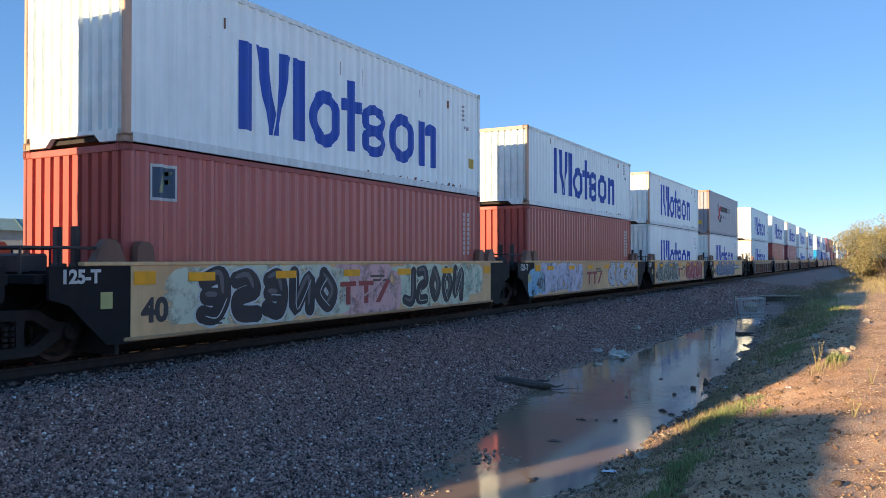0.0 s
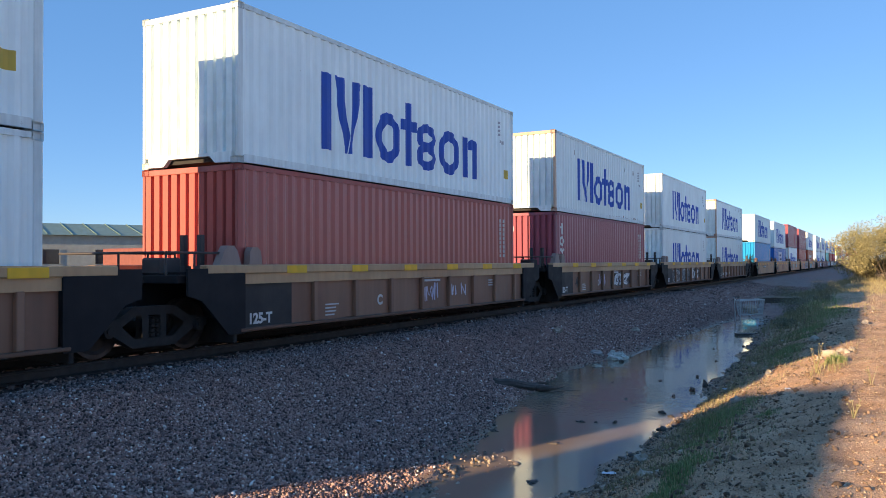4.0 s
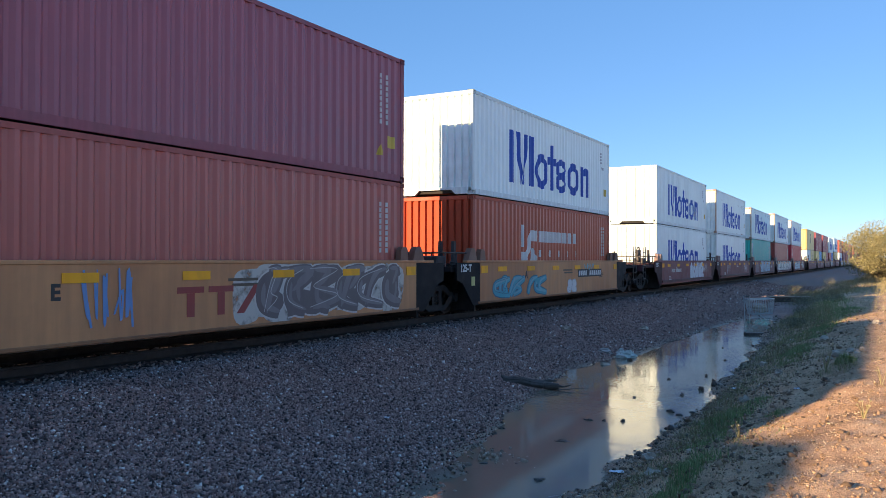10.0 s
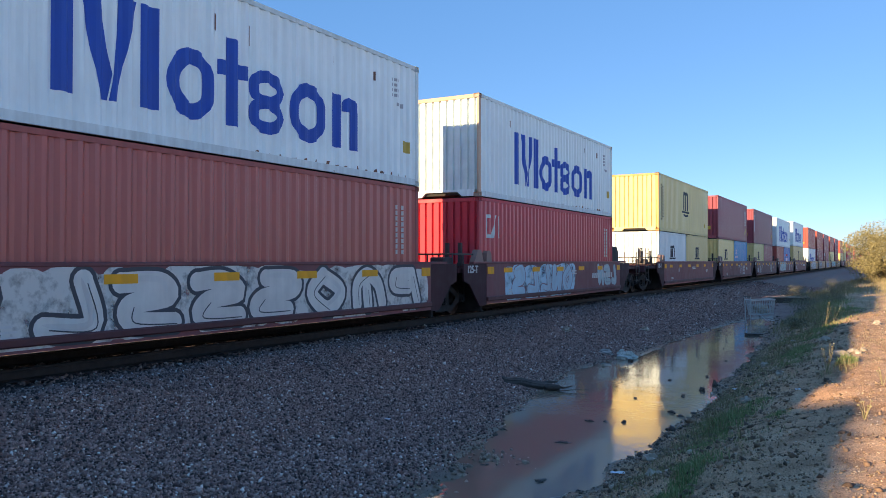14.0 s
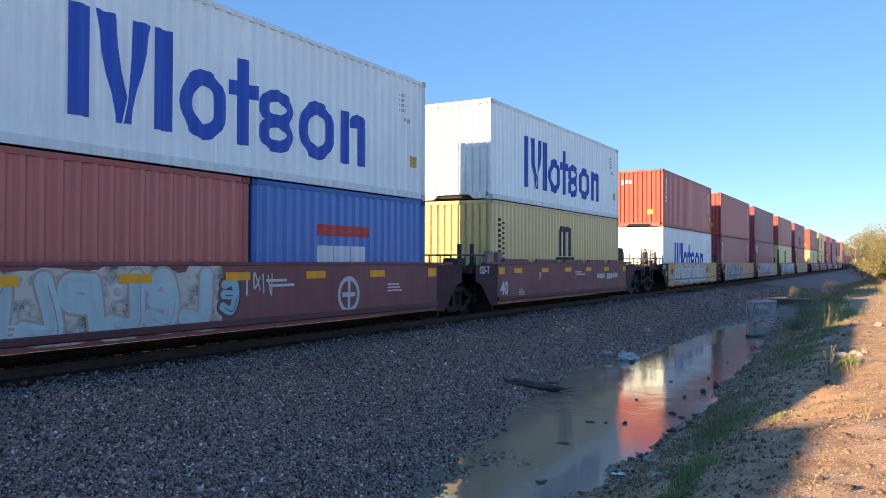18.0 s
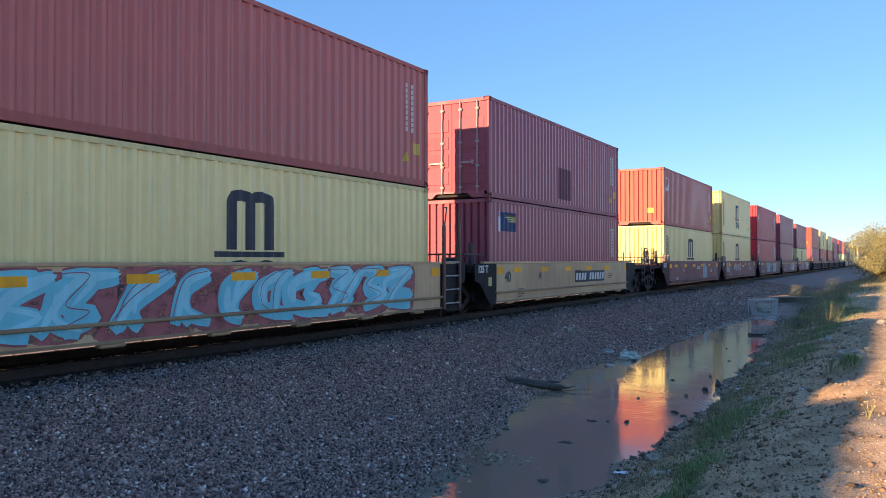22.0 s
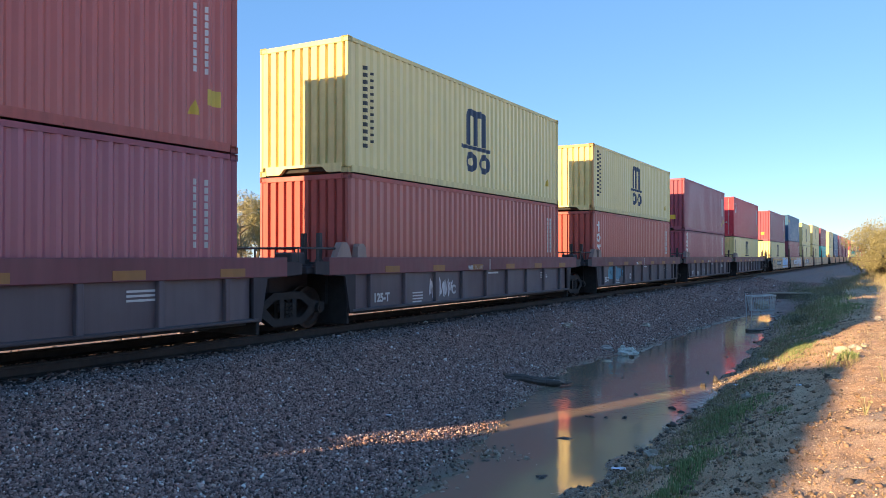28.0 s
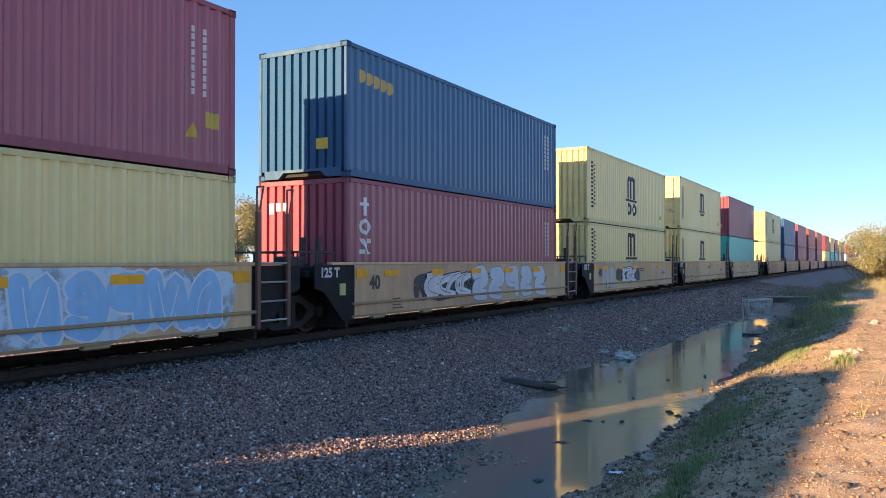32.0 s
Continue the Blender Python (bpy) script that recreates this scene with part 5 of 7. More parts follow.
# car kind, upper load, lower load
LOADS = {
    -5: ("gold", (W, HIGH, "wordmark"), (MA, HIGH)), -4: ("gold", (W, HIGH, "wordmark"), (W, HIGH)), -3: ("gold", (W, HIGH, "wordmark"), (RB, HIGH)),
    -2: ("gold", (W, HIGH, "wordmark"), (W, HIGH)), -1: ("gold", (W, HIGH, "wordmark"), (RB, HIGH)),
    0: ("gold", (W, HIGH, "wordmark", "rusty"), (RB, HIGH, "leaf")), 1: ("gold", (W, LOW, "wordmark", "rusty"), (RB, HIGH)),
    2: ("gold", (W, LOW, "wordmark", "rusty"), (W, HIGH, "wordmark")), 3: ("gold", (GR, HIGH, "line", "rusty"), (W, HIGH, "wordmark", "rusty")),
    4: ("brown", (W, HIGH, "wordmark", "clean"), (W, HIGH, "wordmark", "rusty")), 5: ("brown", (W, HIGH, "wordmark"), (RB, HIGH)),
    6: ("brown", (W, HIGH, "wordmark", "rusty"), (MA, HIGH, "blocks")), 7: ("brown", (W, HIGH, "wordmark", "clean"), (W, HIGH, "wordmark")),
    8: ("brown", (W, LOW, "wordmark", "rusty"), (W, HIGH, "wordmark", "rusty")), 9: ("gold", (W, LOW, "wordmark", "clean"), (SK, HIGH)),
    10: ("gold", (W, HIGH, "wordmark", "clean"), (BL, LOW, "sign")), 11: ("gold", (MA, HIGH, "blocks", "repaint"), (W, HIGH, "wordmark", "rusty")),
    12: ("gold", (MA, HIGH), (RB, HIGH)), 13: ("gold", (W, HIGH, "wordmark", "clean"), (OR, HIGH, "line2")),
    14: ("plum", (W, HIGH, "wordmark", "clean"), (W, HIGH, "wordmark", "clean")), 15: ("plum", (W, HIGH, "wordmark", "rusty"), (W, HIGH, "wordmark")),
    16: ("plum", (W, LOW, "wordmark", "rusty"), (TE, HIGH, "tall", "rusty")), 17: ("plum", (W, HIGH, "wordmark", "rusty"), (RB, HIGH)),
    18: ("plum", (W, HIGH, "wordmark", "rusty"), (RD, HIGH, "word")), 19: ("plum", (YE, HIGH, "arches", "rusty"), ((W, LOW, "sarches"), (YE, LOW, "sarches"))),
    20: ("plum", (MA, HIGH), ((YE, LOW, "sarches"), (SK, LOW, "sbars"))), 21: ("plum", (MA, HIGH, "bars"), ((YE, LOW, "sarches"), (MA, LOW))),
    22: ("plum", (W, HIGH, "wordmark", "clean"), ((RB, LOW), (BL, LOW, "sred"))), 23: ("plum", (W, HIGH, "wordmark", "clean"), (MU, HIGH, "arches")),
    24: ("tan", (RB, HIGH, "blocks"), (W, HIGH, "wordmark", "clean")), 25: ("tan", (RB, HIGH), (MA, HIGH, "blocks")),
    26: ("tan", (MA, HIGH, "leaf"), (MA, HIGH, "panel")), 27: ("tan", (RB, HIGH), (YE, HIGH, "arches")),
    28: ("tan", (MA, HIGH, "covered", "doors"), (MA, HIGH, "flag")), 29: ("plum", (RB, HIGH, "word"), (YE, HIGH, "arches")),
    30: ("plum", (YE, HIGH, "arches2", "rusty"), (YE, HIGH, "arches")), 31: ("plum", (RD, HIGH, "word"), (RD, HIGH, "word")),
    32: ("plum", (MA, HIGH), (MA, HIGH, "leaf")), 33: ("plum", (MA, HIGH, "blocks"), (YE, LOW, "arches")),
    34: ("iron", (RB, HIGH), (MA, HIGH, "blocks")), 35: ("iron", (YE, HIGH, "arches2"), (RB, HIGH)),
    36: ("iron", (YE, LOW, "arches2", "rusty"), (RB, HIGH, "blocks")), 37: ("iron", (MA, HIGH), (MA, LOW, "blocks")),
    38: ("iron", (RD, HIGH, "word", "doors"), (YE, LOW, "arches")), 39: ("tan", (MA, HIGH), (YE, LOW, "arches")),
    40: ("tan", (NA, HIGH, "patch"), (MA, HIGH, "blocks")), 41: ("tan", (YE, HIGH, "arches2"), (YE, LOW, "arches")),
    42: ("tan", (YE, HIGH, "arches", "doors"), (YE, HIGH, "arches")), 43: ("tan", (MA, HIGH), (TE, HIGH)), 44: ("gold", (MU, HIGH, "arches"), (MU, HIGH)),
}
FAR = [(NA, NA), (MA, MA), (RB, MA), (RB, MA), (RD, YE), (YE, TE), (MA, TE), (YE, YE), (NA, MA), (RD, W), (OR, RB), (RD, MA), (OR, RB), (RD, MA), (W, MA), (RB, MA)]
for k, (a, b_) in enumerate(FAR):
    LOADS[45 + k] = (("gold", "plum", "tan")[(k + 1) // 5 % 3], (a, HIGH), (b_, HIGH))
W_S, K_S, G_S = (0.72, 0.74, 0.74), (0.025, 0.025, 0.03), (0.45, 0.46, 0.48)
MINT, PINK, CYAN, TEALS, LBLUE = (0.60, 0.66, 0.50), (0.70, 0.42, 0.40), (0.14, 0.62, 0.74), (0.44, 0.62, 0.64), (0.42, 0.62, 0.72)
ACCENTS = {2600: (0.74, 0.52, 0.62), 2700: (0.30, 0.74, 0.82), 100: (0.62, 0.64, 0.72), 2500: (0.72, 0.74, 0.76)}
# from, to, low, high, manner, fill, line, count of shapes, cloud behind
SPRAYS = {
    0: [(1.2, 5.0, 0.3, 1.42, "bubble", K_S, (0.62, 0.70, 0.68), 5, MINT), (5.3, 7.3, 0.26, 1.42, "tag", None, (0.66, 0.42, 0.42), 1, PINK), (7.5, 10.6, 0.3, 1.42, "bubble", K_S, MINT, 5, MINT), (10.6, 11.6, 0.6, 1.4, "tag", None, (0.3, 0.55, 0.4), 2, MINT)],
    1: [(0.9, 4.4, 0.25, 1.42, "tag", None, (0.62, 0.62, 0.74), 4, (0.54, 0.55, 0.66)), (-0.05, 0.3, 0.25, 1.2, "tag", None, (0.2, 0.5, 0.66), 1, (0.24, 0.50, 0.66)), (7.9, 12.0, 0.28, 1.42, "wild", (0.60, 0.64, 0.68), (0.05, 0.07, 0.12), 5, None)],
    2: [(0.8, 5.1, 0.28, 1.42, "wild", (0.10, 0.13, 0.10), (0.60, 0.66, 0.56), 5, (0.46, 0.48, 0.40)), (7.5, 11.3, 0.26, 1.42, "bubble", (0.42, 0.022, 0.03), (0.70, 0.56, 0.54), 5, (0.40, 0.05, 0.06))],
    3: [(1.5, 8.2, 0.22, 1.42, "wild", (0.05, 0.12, 0.26), (0.42, 0.52, 0.56), 7, (0.08, 0.16, 0.28))],
    5: [(6.2, 7.0, 0.5, 1.0, "tag", None, (0.62, 0.58, 0.70), 5, None), (7.5, 8.5, 0.55, 0.95, "tag", None, (0.62, 0.62, 0.70), 5, None)],
    6: [(4.3, 5.2, 0.45, 1.0, "tag", None, (0.66, 0.60, 0.74), 5, None), (6.4, 8.5, 0.45, 1.0, "wild", W_S, (0.12, 0.10, 0.10), 3, (0.10, 0.08, 0.08))],
    7: [(3.6, 5.4, 0.32, 1.05, "bubble", K_S, W_S, 3, (0.06, 0.06, 0.06)), (1.4, 3.4, 0.35, 1.0, "bubble", K_S, W_S, 3, (0.06, 0.06, 0.06)), (6.4, 8.4, 0.45, 1.0, "wild", W_S, (0.12, 0.10, 0.10), 3, (0.10, 0.08, 0.08))],
    9: [(9.0, 10.2, 1.0, 1.4, "tag", None, (0.10, 0.06, 0.05), 6, None)],
    10: [(1.0, 1.6, 0.4, 1.2, "tag", None, (0.20, 0.10, 0.06), 4, None)],
    11: [(0.9, 2.3, 0.3, 1.35, "tag", None, (0.22, 0.13, 0.10), 6, None), (3.7, 4.3, 0.3, 1.42, "tag", None, (0.62, 0.62, 0.5), 1, (0.56, 0.58, 0.48)), (7.4, 7.9, 0.7, 1.4, "tag", None, (0.35, 0.6, 0.66), 1, (0.34, 0.60, 0.66))],
    12: [(3.4, 4.3, 0.28, 1.42, "tag", None, (0.16, 0.32, 0.60), 5, None), (6.8, 11.6, 0.28, 1.42, "wild", (0.16, 0.13, 0.13), (0.62, 0.60, 0.56), 6, (0.52, 0.50, 0.45))],
    13: [(0.8, 4.6, 0.28, 1.0, "wild", (0.05, 0.40, 0.50), (0.03, 0.16, 0.24), 4, None), (6.6, 7.5, 0.3, 0.8, "bubble", W_S, G_S, 2, None), (8.2, 9.4, 1.1, 1.4, "tag", None, (0.10, 0.50, 0.56), 4, None)],
    14: [(6.2, 9.8, 0.24, 1.42, "bubble", (0.66, 0.71, 0.76), (0.36, 0.28, 0.34), 5, None), (9.8, 10.9, 0.75, 1.38, "tag", None, (0.62, 0.56, 0.60), 6, None)],
    15: [(2.3, 3.6, 0.5, 1.42, "tag", None, (0.50, 0.44, 0.48), 6, None), (9.7, 11.2, 0.5, 1.42, "tag", None, (0.56, 0.50, 0.54), 6, None)],
    16: [(0.6, 2.0, 0.4, 1.42, "bubble", (0.26, 0.16, 0.20), (0.40, 0.30, 0.34), 2, None), (3.9, 9.1, 0.24, 1.42, "bubble", LBLUE, (0.30, 0.14, 0.18), 5, LBLUE)],
    17: [(0.3, 11.8, 0.24, 1.42, "bubble", (0.74, 0.72, 0.66), (0.05, 0.06, 0.075), 8, (0.66, 0.65, 0.60))],
    18: [(1.6, 6.7, 0.28, 1.42, "bubble", LBLUE, (0.28, 0.16, 0.20), 5, LBLUE), (9.4, 11.8, 0.5, 1.42, "bubble", (0.44, 0.58, 0.60), (0.2, 0.1, 0.12), 3, None)],
    20: [(6.9, 8.4, 0.35, 1.4, "tag", None, (0.36, 0.32, 0.38), 6, None)],
    21: [(1.5, 2.3, 0.4, 1.15, "tag", None, (0.66, 0.64, 0.64), 5, None)],
    22: [(0.8, 4.9, 0.24, 1.42, "bubble", TEALS, (0.50, 0.40, 0.34), 6, (0.54, 0.52, 0.46)), (5.05, 5.55, 0.55, 1.25, "bubble", (0.26, 0.52, 0.58), (0.14, 0.07, 0.08), 1, None), (5.7, 6.4, 0.85, 1.3, "tag", None, (0.62, 0.6, 0.6), 4, None)],
    24: [(1.7, 8.9, 0.26, 1.42, "wild", (0.66, 0.72, 0.76), (0.04, 0.06, 0.07), 8, (0.60, 0.66, 0.70)), (9.1, 9.8, 0.8, 1.4, "tag", None, K_S, 4, None)],
    25: [(1.1, 5.8, 0.24, 1.42, "bubble", (0.16, 0.19, 0.27), (0.66, 0.70, 0.78), 5, (0.24, 0.27, 0.36))],
    26: [(2.1, 7.3, 0.20, 1.42, "wild", (0.10, 0.42, 0.72), (0.62, 0.34, 0.50), 5, (0.52, 0.36, 0.56))],
    27: [(0.6, 10.8, 0.20, 1.42, "wild", (0.17, 0.70, 0.82), (0.34, 0.10, 0.11), 10, (0.40, 0.12, 0.12))],
    29: [(7.9, 8.8, 0.3, 1.4, "bubble", (0.16, 0.34, 0.40), (0.40, 0.58, 0.64), 2, None)],
    30: [(0.1, 1.3, 0.75, 1.42, "bubble", (0.14, 0.36, 0.42), (0.58, 0.62, 0.62), 3, None), (3.0, 5.6, 0.7, 1.42, "tag", None, (0.66, 0.64, 0.64), 9, None)],
    31: [(3.4, 5.7, 0.3, 1.42, "bubble", TEALS, (0.05, 0.06, 0.07), 4, None), (7.5, 9.8, 0.3, 1.42, "bubble", TEALS, (0.05, 0.06, 0.07), 4, None)],
    32: [(7.2, 9.7, 0.3, 1.42, "bubble", (0.50, 0.66, 0.66), (0.04, 0.08, 0.09), 4, None), (5.6, 6.7, 0.4, 1.05, "tag", None, (0.40, 0.30, 0.36), 5, None)],
    33: [(2.6, 5.4, 0.4, 1.42, "bubble", (0.26, 0.17, 0.20), (0.42, 0.34, 0.38), 3, None), (8.2, 10.2, 0.4, 1.42, "bubble", (0.50, 0.54, 0.56), (0.2, 0.1, 0.12), 4, None)],
    35: [(3.0, 4.3, 0.45, 1.0, "tag", None, (0.70, 0.70, 0.70), 8, None)],
    36: [(1.75, 2.75, 0.55, 1.05, "bubble", (0.08, 0.28, 0.38), (0.07, 0.2, 0.28), 2, (0.08, 0.28, 0.38))],
    37: [(2.9, 4.0, 0.5, 0.95, "tag", None, (0.24, 0.22, 0.23), 7, None)],
    38: [(8.6, 10.4, 1.0, 1.1, "tag", None, (0.24, 0.16, 0.2), 6, None)],
    39: [(0.4, 2.2, 0.4, 1.3, "tag", None, (0.34, 0.27, 0.17), 7, None), (7.9, 11.6, 0.26, 1.42, "bubble", (0.28, 0.58, 0.86), (0.76, 0.82, 0.88), 5, (0.50, 0.68, 0.80))],
    40: [(2.8, 5.1, 0.55, 1.2, "wild", W_S, K_S, 3, (0.05, 0.05, 0.055)), (5.2, 10.5, 0.26, 1.42, "bubble", (0.58, 0.66, 0.72), (0.36, 0.34, 0.36), 5, None)],
    41: [(0.9, 2.6, 0.35, 1.3, "bubble", (0.60, 0.55, 0.48), (0.40, 0.38, 0.36), 2, None), (3.4, 5.6, 0.55, 1.2, "wild", W_S, K_S, 3, (0.05, 0.05, 0.055))],
}
TAGS = {0: ("40", "logo"), 1: ("40", "logo"), 2: ("40", "logo"), 3: ("40", "number"), 4: (), 5: (), 6: ("40",), 7: (), 8: ("number",), 9: ("40", "number"), 10: ("40", "logo"), 11: ("40", "logo"), 12: ("40", "logo"),
        13: ("number",), 14: ("number",), 17: (), 18: ("number",), 20: ("seal",), 21: ("40", "seal"), 22: ("40", "seal"), 23: ("40", "number"), 24: ("40",), 25: ("logo",), 26: ("40", "logo"), 27: (),
        28: ("40", "number"), 29: ("seal",), 31: (), 32: ("seal",), 33: ("number",), 39: ("40", "number"), 40: ("40",), 41: ("40",), 44: ("40",)}
DRIVEN = [(0, 0.0), (2, 40.09), (4, 80.45), (6, 120.99), (8, 161.6), (10, 202.22), (12, 242.75), (14, 283.38), (16, 324.32), (18, 365.31),
          (20, 406.15), (22, 447.08), (24, 488.36), (26, 529.73), (28, 570.94), (30, 612.14), (32, 653.47)]
ROLLING = []        # things of the train with their places at the start


def place_of(i):
    if i < 0:
        return PLACES[0] + 15.65 * i - (4.1 if i < -1 else 0)
    if i < len(PLACES):
        return PLACES[i]
    return PLACES[-1] + 15.6 * (i - 44) + 4.1 * ((i - 44) // 5)


def loaded(spec, far, sunk=False):
    col, high, *opts = spec
    length = SHORT if far == "half" else LONG
    return container(col, high, [o for o in opts if o in MARKS], length, "doors" in opts, "rusty" in opts, "clean" in opts, far=(far is True), sunk=sunk)


def build_train():
    for i in sorted(LOADS):
        kind, up, low = LOADS[i]
        y, far = place_of(i), i > 46 or i < -1
        nose, tail = (i - 4) % 5 == 0, (i - 4) % 5 == 4
        car = well_car(kind, ("AEDCB" if 19 <= i < 24 or 29 <= i < 34 else "BCDEA")[(i - 4) % 5] if not far else "", nose, tail, TAGS.get(i, ()), far, kind == "gold" and i < 4, i)
        for k, spray in enumerate(SPRAYS.get(i, ())):
            graffiti(car, kind, *spray, 100 * i + k)
        ROLLING.append((car, y, 0.0))
        if isinstance(low[0], tuple):
            lower_high = low[0][1]
            ROLLING.append((loaded(low[0], "half", True), y, WELL))
            ROLLING.append((loaded(low[1], "half", True), y + LONG - SHORT, WELL))
        else:
            lower_high = low[1]
            ROLLING.append((loaded(low, far, True), y, WELL))
        ROLLING.append((loaded(up, far), y, WELL + lower_high + 0.012))


def motions():
    for ob, y, z in ROLLING:
        walk(ob, [(t, pose(TRACK_X, y - s, z)) for t, s in DRIVEN])


build_train()


# ---- ballast and pebbles ----
def island_material(name, stops, rough=0.85, bump=0.5, scale=60.0, shoulder_tint=False):
    m, n, l, b = shader(name)
    g = n.new("ShaderNodeNewGeometry")
    c = ramp(n, l, g.outputs["Random Per Island"], stops)
    c.color_ramp.interpolation = "LINEAR"
    t = noise_node(n, l, scale, 4)
    v = ramp(n, l, t.outputs["Fac"], [(0.3, grey(0.75)), (0.7, grey(1.15))])
    shade = mixed(n, l, 1.0, c.outputs["Color"], v.outputs["Color"], "MULTIPLY")
    if shoulder_tint:
        # darker, bluer stones in uneven patches along the shoulder
        geo, sep, wide = n.new("ShaderNodeNewGeometry"), n.new("ShaderNodeSeparateXYZ"), noise_node(n, l, 0.5, 5)
        l.new(geo.outputs["Position"], sep.inputs["Vector"])
        add, band = n.new("ShaderNodeMath"), n.new("ShaderNodeMapRange")
        add.operation, add.inputs[1].default_value = "MULTIPLY_ADD", 4.0
        l.new(wide.outputs["Fac"], add.inputs[0])
        l.new(sep.outputs["X"], add.inputs[2])
        band.inputs["From Min"].default_value, band.inputs["From Max"].default_value = -6.4, -7.4
        l.new(add.outputs[0], band.inputs["Value"])
        shade = mixed(n, l, band.outputs[0], shade, mixed(n, l, 1.0, shade, (0.62, 0.72, 0.78), "MULTIPLY"))
    l.new(shade, b.inputs["Base Color"])
    b.inputs["Roughness"].default_value = rough
    bumped(n, l, b, t.outputs["Fac"], bump, 0.004)
    return m


def ico():
    bm = bmesh.new()
    bmesh.ops.create_icosphere(bm, subdivisions=1, radius=1.0)
    bm.verts.ensure_lookup_table()
    v = np.array([q.co[:] for q in bm.verts])
    f = np.array([[q.index for q in p.verts] for p in bm.faces])
    bm.free()
    return v, f


def octa():
    v = np.array([(1, 0, 0), (-1, 0, 0), (0, 1, 0), (0, -1, 0), (0, 0, 1), (0, 0, -1)], float)
    f = np.array([(0, 2, 4), (2, 1, 4), (1, 3, 4), (3, 0, 4), (2, 0, 5), (1, 2, 5), (3, 1, 5), (0, 3, 5)])
    return v, f


def triangles(name, verts, faces, material):
    me = bpy.data.meshes.new(name)
    nf = len(faces)
    me.vertices.add(len(verts))
    me.vertices.foreach_set("co", verts.astype(np.float32).ravel())
    me.loops.add(nf * 3)
    me.loops.foreach_set("vertex_index", faces.astype(np.int32).ravel())
    me.polygons.add(nf)
    me.polygons.foreach_set("loop_start", np.arange(0, nf * 3, 3, dtype=np.int32))
    me.update(calc_edges=True)
    me.materials.append(material)
    return me


def scatter_stones(name, px, py, size, base, material, seed, flat=0.7, sink=0.25, long=1.0):
    rs = np.random.RandomState(seed)
    v, f = base
    k, nv = len(px), len(v)
    pz = ground_z(px, py)
    sc = size[:, None] * rs.uniform(0.6, 1.25, (k, 3)) * np.array([long, 1 / long, flat])
    pts = v[None] * rs.uniform(0.62, 1.28, (k, nv, 1)) * sc[:, None, :]
    # each stone turned about a random axis
    q = rs.normal(size=(k, 4)) * np.array([1.6, 0.6, 0.6, 1.6])
    q /= np.linalg.norm(q, axis=1, keepdims=True)
    w, x, y, z = q.T
    R = np.stack([1 - 2 * (y * y + z * z), 2 * (x * y - z * w), 2 * (x * z + y * w), 2 * (x * y + z * w), 1 - 2 * (x * x + z * z), 2 * (y * z - x * w), 2 * (x * z - y * w), 2 * (y * z + x * w), 1 - 2 * (x * x + y * y)], 1).reshape(k, 3, 3)
    pts = np.einsum("kij,knj->kni", R, pts)
    pts += np.stack([px, py, pz + size * (flat * 0.8 - sink)], 1)[:, None, :]
    faces = (f[None] + (np.arange(k) * nv)[:, None, None]).reshape(-1, 3)
    return new(name, triangles(name, pts.reshape(-1, 3), faces, material))


M_BALLAST = island_material("ballast_stone", [(0.0, (0.03, 0.02, 0.018)), (0.30, (0.185, 0.110, 0.098)), (0.62, (0.43, 0.262, 0.222)), (0.88, (0.57, 0.365, 0.302)), (0.965, (0.64, 0.50, 0.43)), (0.985, (0.93, 0.87, 0.81))], shoulder_tint=True)
M_PEBBLE = island_material("bank_pebble", [(0.0, (0.14, 0.08, 0.045)), (0.5, (0.42, 0.26, 0.145)), (0.90, (0.60, 0.42, 0.26)), (1.0, (0.78, 0.68, 0.54))])
M_CHAFF = island_material("chaff", [(0.0, (0.12, 0.08, 0.05)), (0.4, (0.30, 0.20, 0.12)), (0.8, (0.48, 0.35, 0.22)), (1.0, (0.60, 0.48, 0.33))])
M_RUBBLE = island_material("shore_stone", [(0.0, (0.14, 0.10, 0.075)), (0.4, (0.31, 0.225, 0.165)), (0.85, (0.46, 0.345, 0.25)), (1.0, (0.60, 0.50, 0.40))])
M_EARTH = island_material("earth_clod", [(0.0, (0.09, 0.06, 0.04)), (0.5, (0.24, 0.15, 0.095)), (1.0, (0.40, 0.26, 0.165))])
M_CLOD = plain("wet_clod", (0.085, 0.066, 0.052), 0.6, 0.0, 0.4, 20.0, 0.6, 0.02)
M_ROCK = plain("pale_rock", (0.46, 0.39, 0.31), 0.85, 0.0, 0.35, 9.0, 0.6, 0.03)


